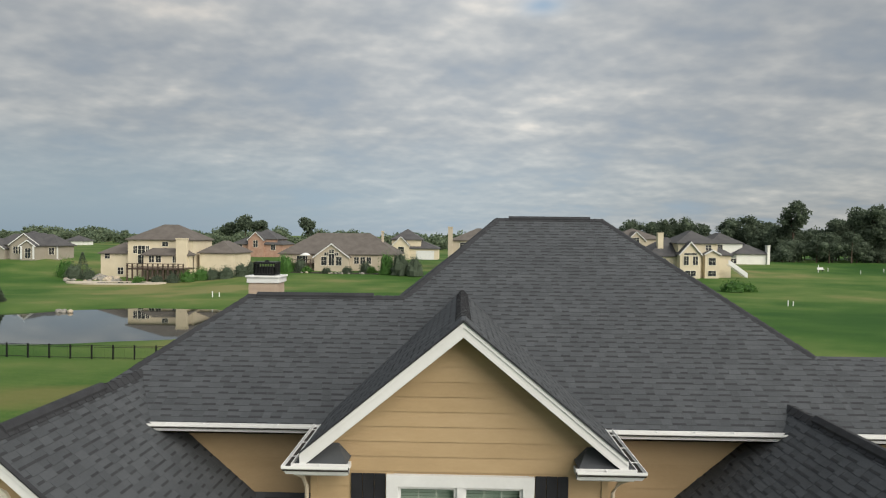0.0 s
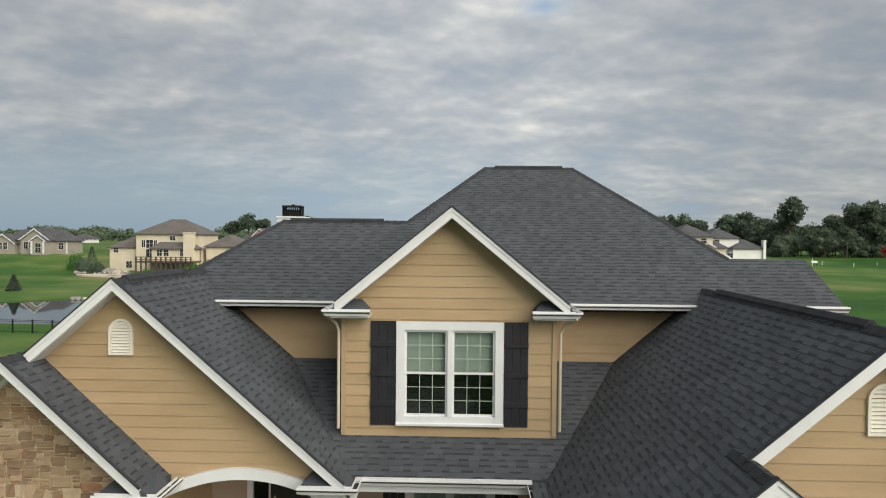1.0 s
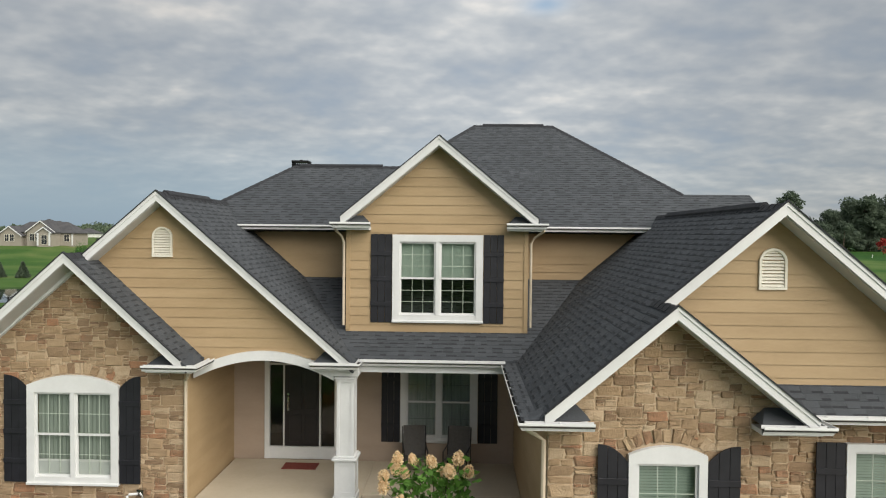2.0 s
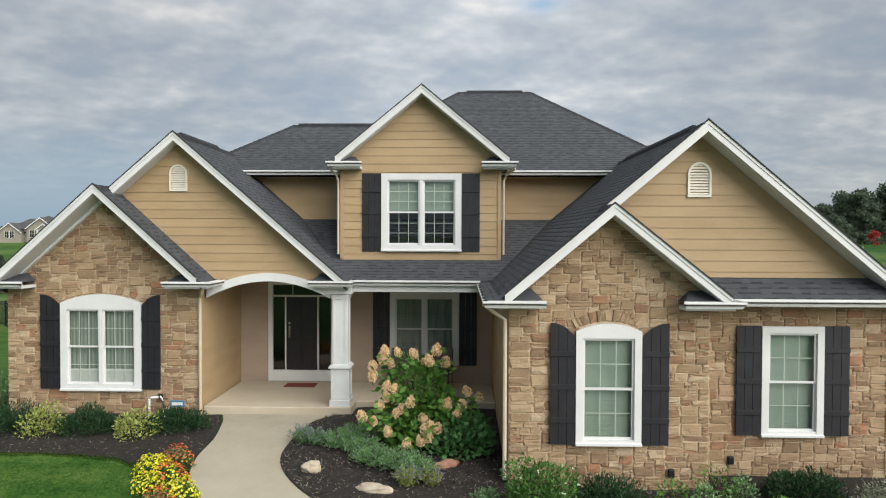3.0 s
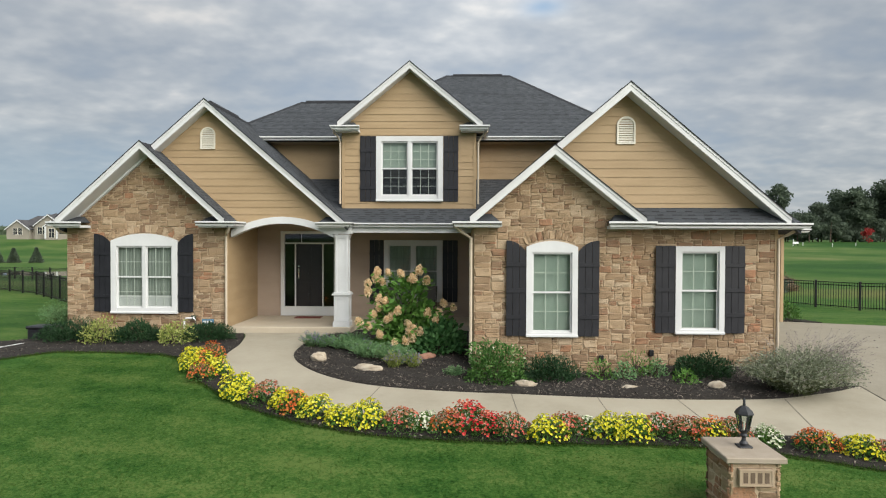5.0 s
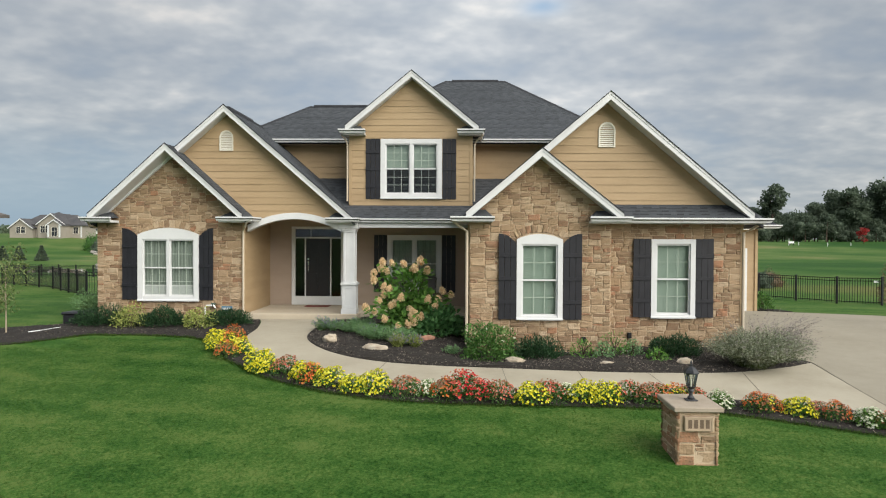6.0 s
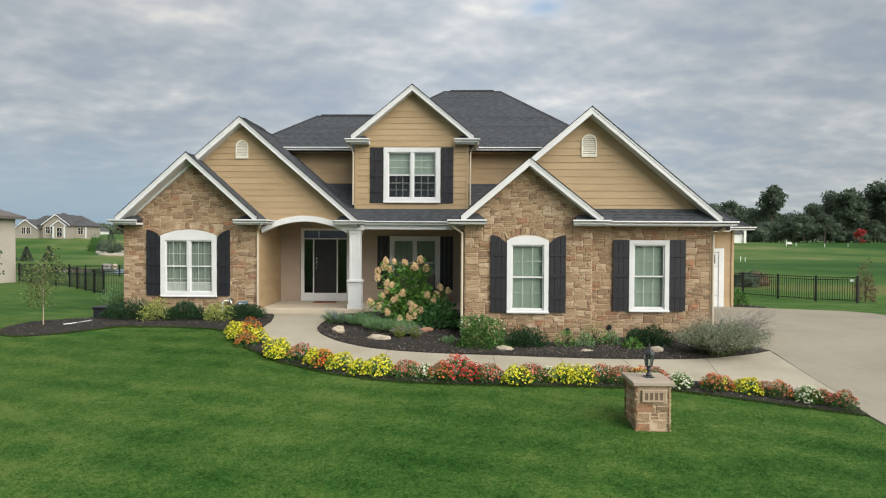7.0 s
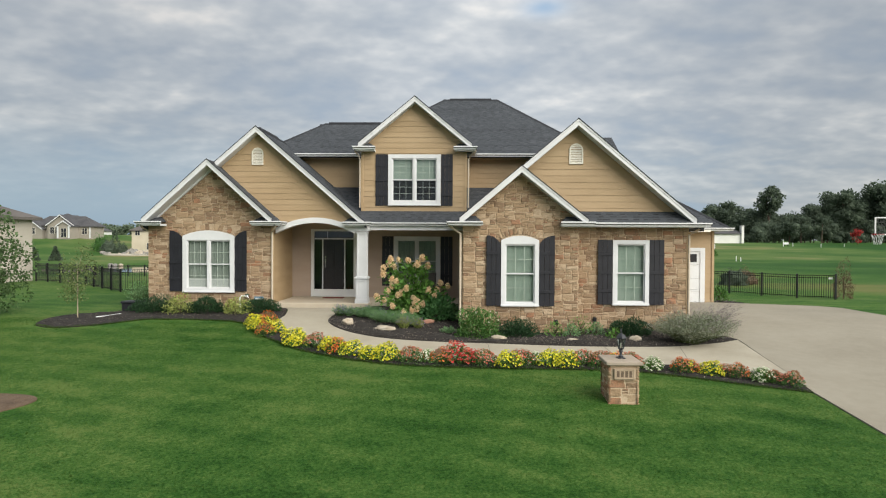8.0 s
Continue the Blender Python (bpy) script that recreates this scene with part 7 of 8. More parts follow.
def fixtures():
    # white vent pipe and tap, meter box on a post
    t = thing("vent_pipe", "white bent vent pipe standing against the stone wall", "pipe")
    g = Geo()
    g.tube([(-9.62, 2.62, 0.35), (-9.62, 2.62, 0.86), (-9.58, 2.62, 0.90), (-9.42, 2.66, 0.90)], 0.027, 8)
    part("riser", g, M["white"], t)
    g = Geo()
    g.tube([(-9.38, 2.66, 0.92), (-9.30, 2.66, 0.82), (-9.28, 2.66, 0.66)], 0.022, 8).box(-9.44, -9.30, 2.66, 2.80, 0.86, 0.98)
    part("valve", g, M["chrome"], t)
    g = Geo()
    g.tube([(-9.26, 2.60, 0.30), (-9.26, 2.60, 0.62), (-9.20, 2.62, 0.66)], 0.024, 8)
    part("short_riser", g, M["white"], t)
    t = thing("garden_sign", "small blue and white sign on a stake", "sign", at=(-8.82, 2.35, ground_z(-8.8, 2.35)))
    g = Geo()
    g.box(-0.015, 0.015, -0.01, 0.01, -0.05, 0.36)
    part("stake", g, M["white"], t)
    g = Geo()
    g.box(-0.17, 0.17, -0.02, 0.0, 0.34, 0.50, 0.01)
    b = part("board", g, M["signblue"], t)
    g = Geo()
    g.box(-0.13, 0.13, -0.024, -0.02, 0.385, 0.455)
    part("band", g, M["white"], b)
    for x, y, z in ((1.68, -0.74, 0.44), (3.04, -0.04, 0.46)):
        t = thing("wall_outlet", "dark outlet pipe end in the stone wall", "outlet", "outlets in the wall", (x, y, z))
        g = Geo()
        g.box(-0.055, 0.055, -0.03, 0.05, -0.075, 0.075, 0.01)
        part("cover", g, M["metal"], t)
    t = thing("utility_box", "low black utility box standing in the bed", "box", at=(-13.32, 1.9, ground_z(-13.3, 1.9) - 0.12))
    g = Geo()
    g.box(-0.30, 0.36, -0.28, 0.28, -0.05, 0.44, 0.06)
    part("body", g, M["shutter"], t)
    g = Geo()
    g.box(-0.33, 0.39, -0.31, 0.31, 0.40, 0.48, 0.035)
    part("lid", g, M["shutter"], t)
    t = thing("drain_pipe", "white plastic drain pipe lying on the mulch", "pipe")
    g = Geo()
    z = ground_z(-14.2, 0.9) + 0.07
    g.tube([(-13.85, 0.42, z - 0.06), (-13.6, 0.72, z - 0.05), (-13.35, 1.12, z - 0.02)], 0.018, 8)
    part("tube", g, M["white"], t)
    g = Geo()
    ring = [(-11.35 + 1.05 * math.cos(a) * (1 + 0.12 * math.sin(3 * a)), -8.55 + 0.85 * math.sin(a) * (1 + 0.15 * math.cos(2 * a))) for a in np.linspace(0, math.tau, 40, endpoint=False)]
    laid_sheet("planting_bed", ring, 0.02, 0.08, M["soil"], "round patch of bare brown soil in the lawn", "planting bed", 0.25, 0.03)
    # patio chairs under the porch
    for x, turn in ((-3.75, 8), (-2.75, -10)):
        c = thing("patio_chair", "dark grey sling patio chair on the porch", "chair", "porch chairs", (x, 4.9, FLOOR))
        c.rotation_euler = (0, 0, radians(turn))
        parts = (("seat", [(-0.26, -0.26, 0.42), (0.26, -0.26, 0.42), (0.26, 0.22, 0.38), (-0.26, 0.22, 0.38)]), ("backrest", [(-0.26, 0.22, 0.40), (0.26, 0.22, 0.40), (0.26, 0.42, 1.05), (-0.26, 0.42, 1.05)]))
        for nm, loop in parts:
            g = Geo()
            g.prism(loop, (0, 0.015, 0.015))
            part(nm, g, M["sling"], c)
        for s in (-1, 1):
            for y in (-0.26, 0.3):
                g = Geo()
                g.tube([(s * 0.28, y, 0), (s * 0.28, y, 0.62 if y < 0 else 0.6)], 0.014, 6)
                part("leg", g, M["metal"], c)
            g = Geo()
            g.tube([(s * 0.28, -0.28, 0.62), (s * 0.28, 0.32, 0.62), (s * 0.28, 0.42, 1.05)], 0.016, 6)
            part("armrest", g, M["metal"], c)


M["signblue"] = material("blue_sign", [(0.05, 0.14, 0.22), (0.08, 0.20, 0.30)], 6, 0.5)
M["soil"] = material("bare_soil", [(0.055, 0.036, 0.022), (0.105, 0.070, 0.044), (0.15, 0.105, 0.066)], 5, 0.95, 0.9, 40, fine=0.5)
M["sling"] = material("grey_sling", [(0.06, 0.055, 0.05), (0.10, 0.092, 0.085)], 30, 0.8)
fixtures()


# ---- fences ----
def fence_run(points, label, group, h=1.32, panel=1.85, post=0.045, picket=0.012):
    """Black metal picket fence: posts, rails and pickets of each panel."""
    t = thing("fence", label, "fence", group)
    post_g = Geo()
    post_g.box(-post, post, -post, post, -0.1, h + 0.06, 0.006).box(-post - 0.01, post + 0.01, -post - 0.01, post + 0.01, h + 0.05, h + 0.08, 0.008)
    post_me = mesh_of("post", post_g.v, post_g.f, M["metal"])
    for (x0, y0), (x1, y1) in zip(points, points[1:]):
        L = math.hypot(x1 - x0, y1 - y0)
        n = max(1, round(L / panel))
        for k in range(n + 1):
            f = k / n
            x, y = x0 + (x1 - x0) * f, y0 + (y1 - y0) * f
            if k or (x0, y0) == points[0]:
                ob = new("post", post_me)
                ob.location = (x, y, ground_z(x, y))
                ob.parent = t
            if k == n:
                break
            g0, g1 = f, (k + 1) / n
            a = Vector((x, y, ground_z(x, y)))
            xb, yb = x0 + (x1 - x0) * g1, y0 + (y1 - y0) * g1
            b = Vector((xb, yb, ground_z(xb, yb)))
            for z in (0.12, h - 0.16, h - 0.02):
                g = Geo()
                s = (b - a).cross(Vector((0, 0, 1))).normalized() * 0.016
                up = Vector((0, 0, 0.035))
                c, d = a + Vector((0, 0, z)), b + Vector((0, 0, z))
                g.loft([[c - s, c + s, c + s + up, c - s + up], [d - s, d + s, d + s + up, d - s + up]])
                part("rail", g, M["metal"], t)
            g = Geo()
            m = int((b - a).length / 0.12)
            for q in range(1, m):
                p = a.lerp(b, q / m)
                along, side = (b - a).normalized() * picket, s.normalized() * 0.6 * picket
                q0 = [p - along - side, p + along - side, p + along + side, p - along + side]
                g.loft([[k2 + Vector((0, 0, 0.05)) for k2 in q0], [k2 + Vector((0, 0, h)) for k2 in q0]])
            ob = part("picket_infill", g, M["metal"], t)
            ob["kind"] = "stuff"


fence_run([(-33.4, 27.0), (-26.8, 22.2), (-21.7, 17.0), (-18.5, 18.6), (-13.5, 21.0)], "black metal picket fence across the side lawn", "garden fences")
fence_run([(11.5, 23.4), (15.2, 19.6), (18.9, 14.6)], "black metal picket fence beyond the driveway", "garden fences", panel=2.2, post=0.045)
fence_run([(-66.0, 52.5), (-43.0, 52.0), (-20.0, 51.5)], "black metal fence of thin wire before the pond", "garden fences", 1.2, post=0.055, picket=0.003)
g = Geo()
g.box(-0.12, 0.12, -0.01, 0.0, 0, 0.11)
ob = part("tag", g, M["white"])
ob.location = (18.72, 14.75, ground_z(18.7, 14.75) + 1.1)
tagged(ob, "small white tag hanging on the fence rail", "sign")
ob.name = "fence_tag"


# ---- houses around ----
M.update(
    beige=material("beige_siding", [(0.52, 0.45, 0.33), (0.60, 0.53, 0.40)], 0.5, 0.8),
    greywall=material("grey_taupe_siding", [(0.25, 0.225, 0.185), (0.31, 0.28, 0.235)], 0.5, 0.85),
    pool_water=material("pool_water", [(0.06, 0.07, 0.06), (0.09, 0.10, 0.085)], 0.8, 0.1),
    taupe=material("taupe_siding", [(0.36, 0.31, 0.24), (0.44, 0.38, 0.30)], 0.5, 0.8),
    palewall=material("pale_siding", [(0.62, 0.62, 0.58), (0.70, 0.70, 0.66)], 0.5, 0.8),
    brick=material("red_brick", [(0.28, 0.165, 0.12), (0.38, 0.25, 0.19)], 0.8, 0.9),
    brownroof=material("brown_shingle", [(0.082, 0.072, 0.065), (0.125, 0.111, 0.101)], 0.6, 0.95),
    greyroof=material("grey_shingle", [(0.05, 0.05, 0.054), (0.085, 0.083, 0.085)], 0.6, 0.95),
    pool=material("pale_patio", [(0.38, 0.33, 0.265), (0.47, 0.42, 0.345)], 0.5, 0.9),
    wood=material("brown_deck", [(0.05, 0.034, 0.026), (0.09, 0.065, 0.05)], 1.5, 0.8),
    greenmetal=material("far_window", [(0.02, 0.022, 0.025), (0.04, 0.042, 0.046)], 2, 0.15),
)


def hip(g, x0, x1, y0, y1, z, rise, over=0.5):
    x0, x1, y0, y1 = x0 - over, x1 + over, y0 - over, y1 + over
    r = min(x1 - x0, y1 - y0) / 2
    if x1 - x0 >= y1 - y0:
        a, b = ((x0 + r), (y0 + y1) / 2), ((x1 - r), (y0 + y1) / 2)
    else:
        a, b = ((x0 + x1) / 2, y0 + r), ((x0 + x1) / 2, y1 - r)
    if math.dist(a, b) < 0.1:
        b = (b[0] + 0.05, b[1])
    v = [(x0, y0, z), (x1, y0, z), (x1, y1, z), (x0, y1, z), (*a, z + rise), (*b, z + rise), (x0, y0, z - 0.2), (x1, y0, z - 0.2), (x1, y1, z - 0.2), (x0, y1, z - 0.2)]
    if x1 - x0 >= y1 - y0:
        f = [(0, 1, 5, 4), (1, 2, 5), (2, 3, 4, 5), (3, 0, 4)]
    else:
        f = [(0, 1, 4), (1, 2, 5, 4), (2, 3, 5), (3, 0, 4, 5)]
    g.add(v, f + [(0, 6, 7, 1), (1, 7, 8, 2), (2, 8, 9, 3), (3, 9, 6, 0), (6, 9, 8, 7)])


LAST = [""]


def far_house(label, wall_mat, roof_mat, blocks, gables=(), windows=(), chimneys=(), doors=()):
    t = thing("house", label, "house", "houses around the pond")
    LAST[0] = t.name
    for x0, x1, y0, y1, z0, z1, rise in blocks:
        g = Geo()
        g.box(x0, x1, y0, y1, z0 - 0.8, z1)
        part("wall", g, M[wall_mat], t)
        g = Geo()
        hip(g, x0, x1, y0, y1, z1, rise)
        part("roof", g, M[roof_mat], t)
    for x0, x1, y, z0, z1, zp, depth in gables:
        xm = (x0 + x1) / 2
        g = Geo()
        g.prism([(x0, y, z0 - 0.8), (x1, y, z0 - 0.8), (x1, y, z1), (xm, y, zp), (x0, y, z1)], (0, depth, 0))
        w = part("wall", g, M[wall_mat], t)
        g = Geo()
        s = (zp - z1) / (xm - x0)
        for sx in (-1, 1):
            e = xm + sx * (xm - x0 + 0.35)
            g.prism([(xm, y - 0.4, zp + 0.12), (e, y - 0.4, z1 - 0.35 * s + 0.12), (e, y + depth, z1 - 0.35 * s + 0.12), (xm, y + depth, zp + 0.12)], (0, 0, 0.16))
        part("roof", g, M[roof_mat], t)
        for sx in (-1, 1):
            g = Geo()
            e = xm + sx * (xm - x0 + 0.35)
            g.prism([(xm, y - 0.45, zp + 0.26), (e, y - 0.45, z1 - 0.35 * s + 0.26), (e, y - 0.45, z1 - 0.35 * s - 0.05), (xm, y - 0.45, zp - 0.08)], (0, 0.06, 0))
            part("rake_board", g, M["white"], t)
    for x, y, z, w, h in windows:
        g = Geo()
        ring_frame(g, [(x - w / 2 - 0.07, z - 0.07), (x + w / 2 + 0.07, z - 0.07), (x + w / 2 + 0.07, z + h + 0.07), (x - w / 2 - 0.07, z + h + 0.07)], [(x - w / 2, z), (x + w / 2, z), (x + w / 2, z + h), (x - w / 2, z + h)], y - 0.08, 0.07)
        fr = part("window", g, M["cream"], t)
        for bar in ((x - 0.02, x + 0.02, y - 0.075, y - 0.051, z, z + h), (x - w / 2, x + w / 2, y - 0.072, y - 0.051, z + h * 0.55, z + h * 0.55 + 0.035)):
            part("glazing_bar", Geo().box(*bar), M["cream"], fr)
        g = Geo()
        g.box(x - w / 2, x + w / 2, y - 0.05, y - 0.02, z, z + h)
        part("pane", g, M["greenmetal"], fr)
    for x0, x1, y0, y1, z0, z1 in chimneys:
        g = Geo()
        g.box(x0, x1, y0, y1, z0, z1).box(x0 - 0.1, x1 + 0.1, y0 - 0.1, y1 + 0.1, z1, z1 + 0.25)
        part("chimney", g, M[wall_mat], t)
    for x0, x1, y, z0, z1 in doors:
        g = Geo()
        g.box(x0, x1, y - 0.06, y, z0, z1)
        part("door", g, M["white"], t)
    return t


def neighbours():
    # large beige house by the pond
    far_house("large beige two-storey house with a rear deck", "beige", "brownroof",
              [(-81.5, -66.0, 149, 161, -1.0, 8.2, 3.6), (-88.8, -81.0, 150.5, 162, -1.0, 4.85, 2.5), (-65.0, -56.8, 150.5, 163, -0.2, 5.2, 2.8), (-76.6, -66.0, 146.6, 149.5, -1.0, 4.7, 1.5)],
              windows=[(-79.7, 149, 4.9, 0.9, 1.7), (-78.2, 149, 4.7, 1.7, 2.0), (-76.8, 149, 4.9, 0.8, 1.7), (-78.2, 149, 2.4, 1.7, 2.1), (-74.7, 146.6, 2.9, 1.2, 1.5), (-73.1, 146.6, 2.9, 1.2, 1.5), (-69.3, 146.6, 2.9, 0.9, 1.5), (-87.2, 150.5, 3.5, 1.2, 1.2), (-84.0, 150.5, -0.2, 1.4, 1.6), (-72.6, 149, 6.6, 1.4, 1.0)],
              chimneys=[(-68.6, -66.2, 145.6, 146.9, -1.0, 8.3)])
    d = thing("deck", "brown wooden raised deck with railings", "deck")
    g = Geo()
    g.box(-77.6, -64.6, 140.5, 146.5, 1.5, 1.8)
    part("platform", g, M["wood"], d)
    for k in range(12):
        x = -77.4 + k * 1.15
        g = Geo()
        g.box(x - 0.13, x + 0.13, 140.5, 140.8, -1.8, 2.9)
        part("post", g, M["wood"], d)
    for z in (2.75, 2.2):
        g = Geo()
        g.box(-77.6, -64.6, 140.45, 140.6, z, z + 0.14)
        part("rail", g, M["wood"], d)
    ring = [(-76.5 + 5.5 * math.cos(t), 136.6 + 1.3 * math.sin(t)) for t in np.linspace(0, math.tau, 30, endpoint=False)]
    laid_sheet("water", ring, 0.27, 0.2, M["pool_water"], "small dark garden pool in the stone patio", "pool", 1.5)
    ring = [(-78.0 + 11 * math.cos(t), 137.0 + 3.0 * math.sin(t)) for t in np.linspace(0, math.tau, 40, endpoint=False)]
    laid_sheet("pavement", ring, 0.25, 0.6, M["pool"], "pale stone patio above the pond", "patio", 2.0)
    far_house("wide taupe house with a broad hipped roof", "taupe", "brownroof", [(-49.8, -19.4, 165, 181, -0.5, 4.8, 5.4)],
              gables=[(-40.3, -31.5, 162.5, -0.5, 4.0, 7.3, 10.0)],
              windows=[(-37.8, 162.5, 1.9, 1.4, 2.2), (-35.9, 162.5, 1.9, 1.4, 3.0), (-34.0, 162.5, 1.9, 1.4, 2.2), (-37.2, 162.5, 4.4, 1.0, 0.8), (-35.9, 162.5, 5.05, 1.2, 0.9), (-34.6, 162.5, 4.4, 1.0, 0.8), (-29.9, 165, 2.3, 1.2, 1.7), (-28.3, 165, 2.3, 1.2, 1.7), (-26.7, 165, 2.3, 1.2, 1.7), (-44.0, 165, 2.0, 2.8, 2.2), (-37.5, 162.5, -1.0, 1.2, 1.4), (-34.5, 162.5, -1.0, 1.2, 1.4), (-23.0, 165, -0.6, 1.6, 1.5)],
              chimneys=[(-24.2, -23.6, 171, 171.6, 7.8, 10.6)])
    bed = [(-45.0, 156.0), (-20.5, 155.4), (-19.8, 158.5), (-33.0, 159.6), (-45.2, 159.2)]
    laid_sheet("planting_bed", bed, 0.05, 0.3, M["mulch"], "mulch bed with shrubs before the wide house", "planting bed", 2.0)
    d = thing("deck", "small brown wooden deck beside the gable", "deck", at=(-44.2, 163.2, ground_z(-44.2, 162)))
    part("platform", Geo().box(-3.4, 3.4, -2.0, 1.8, 1.7, 1.95), M["wood"], d)
    for k in range(8):
        x = -3.3 + 0.94 * k
        part("post", Geo().box(x - 0.08, x + 0.08, -2.0, -1.84, -0.3, 2.95), M["wood"], d)
    part("rail", Geo().box(-3.4, 3.4, -2.02, -1.86, 2.85, 2.97), M["wood"], d)
    u = thing("patio_umbrella", "pale round patio umbrella standing on the deck", "umbrella", at=(-42.6, 162.6, ground_z(-44.2, 162) + 1.95))
    part("pole", Geo().tube([(0, 0, 0), (0, 0, 2.5)], 0.04, 6), M["white"], u)
    part("canopy", Geo().lathe([(1.3, 2.0), (1.28, 2.06), (0.9, 2.36), (0.45, 2.56), (0.05, 2.64)], 12), M["white"], u)
    far_house("brick and stone house behind the pond", "brick", "greyroof", [(-85.0, -66.7, 230, 246, 2.0, 6.1, 4.2), (-79.5, -69.0, 231, 245, 2.0, 8.0, 3.4)], gables=[(-78.6, -73.2, 228.5, 2.0, 7.6, 10.3, 8.0)], windows=[(-75.9, 228.5, 5.0, 1.6, 2.4), (-70.0, 230, 4.0, 1.6, 1.8), (-82.0, 230, 4.0, 1.6, 1.8)])
    far_house("beige gabled house with a double garage", "beige", "greyroof", [(-30.0, -10.7, 220, 236, 1.4, 5.4, 3.6), (-26.6, -16.6, 221, 235, 1.4, 8.4, 3.6)], gables=[(-26.0, -20.5, 218.5, 1.4, 6.4, 9.2, 7.0)], windows=[(-28.0, 220, 3.6, 1.6, 1.8), (-23.2, 218.5, 3.6, 2.0, 2.2)], doors=[(-18.2, -12.0, 220, 1.4, 4.6)])
    far_house("taupe house with a tall chimney", "taupe", "brownroof", [(-5.6, 9.5, 170, 184, 0.2, 8.7, 3.2)], windows=[(-2.5, 170, 6.4, 1.6, 1.6), (2.0, 170, 6.4, 1.6, 1.6), (-2.5, 170, 2.2, 1.6, 1.8)], chimneys=[(-6.4, -5.2, 169, 170.4, 0.2, 11.9)])
    far_house("beige house with dark gabled roofs and a deck stair", "beige", "greyroof", [(40.9, 53, 151, 165, 0.8, 5.6, 4.4), (47.5, 56.6, 150.4, 162, 0.8, 8.7, 2.9), (55.0, 60.0, 151, 160, 0.8, 6.0, 2.0)],
              gables=[(47.4, 52.1, 148.5, 0.8, 6.1, 8.8, 8.0), (53.3, 56.5, 149.0, 0.8, 6.1, 7.0, 6.0)],
              windows=[(48.8, 148.5, 3.6, 1.1, 2.0), (49.8, 148.5, 5.9, 3.0, 0.5), (50.9, 148.5, 3.6, 1.1, 2.0), (54.9, 149.0, 3.6, 1.6, 1.7), (49.8, 148.5, 1.1, 2.4, 1.2), (54.9, 149.0, 1.1, 1.8, 1.2), (54.5, 150.4, 7.0, 1.3, 1.2), (44.0, 151, 3.4, 1.8, 1.6)],
              chimneys=[(43.6, 44.9, 153, 154.2, 5, 10.8)])
    st = thing("stair", "white wooden deck stair on the house side", "stair")
    g = Geo()
    for k in range(12):
        g.box(58.2 + k * 0.35, 58.6 + k * 0.35, 148, 149.4, 3.7 - k * 0.25, 3.8 - k * 0.25)
    part("flight", g, M["white"], st)
    g = Geo()
    g.prism([(58.2, 147.9, 3.9), (62.6, 147.9, 0.8), (62.6, 147.9, 1.9), (58.2, 147.9, 5.0)], (0, 0.08, 0))
    part("rail", g, M["white"], st)
    far_house("white house with a grey roof and chimney", "palewall", "greyroof", [(81.5, 91.2, 200, 214, 1.5, 5.2, 2.9), (74.5, 84.5, 203, 217, 1.5, 8.4, 3.2)], windows=[(77.6, 203, 6.4, 1.6, 1.5), (80.6, 200, 2.2, 1.8, 1.5)], chimneys=[(90.6, 91.4, 199.4, 201, 1.5, 7.6)])
    far_house("taupe house with a pale gable behind the ridge", "taupe", "brownroof", [(47.5, 63.5, 215, 231, 1, 9.4, 3.6)], gables=[(51.5, 57.5, 213.5, 1, 8.8, 11.6, 6)], windows=[(54.5, 213.5, 8.2, 2.0, 1.6)])
    far_house("grey gabled house with a white porch on the rise", "greywall", "greyroof", [(-127.0, -109.2, 167, 174, 2.6, 6.1, 3.0), (-124.5, -113.0, 166, 177, 2.6, 6.3, 3.6)],
              gables=[(-120.4, -112.8, 164.5, 2.6, 6.3, 9.1, 9.0), (-116.6, -112.7, 162.8, 2.6, 6.0, 7.4, 5.0), (-128.5, -122.0, 164.5, 2.6, 5.2, 7.6, 8.0)], windows=[(-119.0, 164.5, 3.9, 1.2, 1.9), (-117.5, 164.5, 3.9, 1.2, 1.9), (-111.0, 167, 3.7, 1.4, 1.8), (-126.0, 164.5, 3.7, 1.1, 1.8), (-124.6, 164.5, 3.7, 1.1, 1.8), (-114.6, 162.8, 2.9, 1.5, 2.5)], doors=[(-116.5, -116.0, 162.6, 2.6, 6.0), (-113.3, -112.8, 162.6, 2.6, 6.0), (-109.6, -109.2, 166.9, 2.6, 6.0)])
    far_house("long white outbuilding on the rise", "palewall", "greyroof", [(-181.0, -172.4, 288, 296, 2.4, 5.8, 2.4)])
    # next door
    far_house("beige neighbouring house with a brown hipped roof", "neighbour_siding", "brownroof", [(-50.0, -33.7, 12.0, 27.0, -0.3, 4.5, 3.4)], windows=[])
    nb = bpy.context.scene.objects[LAST[0]]
    g = Geo()
    z = -0.2
    while z < 4.4:
        for o, along, length in (((-50.0, 12.0, z), (1, 0, 0), 16.3), ((-33.7, 12.0, z), (0, 1, 0), 15.0)):
            p = Plane(o, along, (0, 0, 1))
            lap(g, p, [(0, 0), (length, 0), (length, 0.16), (0, 0.16)], 0, 0.16, 0.03, 0.004)
        z += 0.15
    part("siding_course", g, M["neighbour_siding"], nb)["kind"] = "stuff"


neighbours()


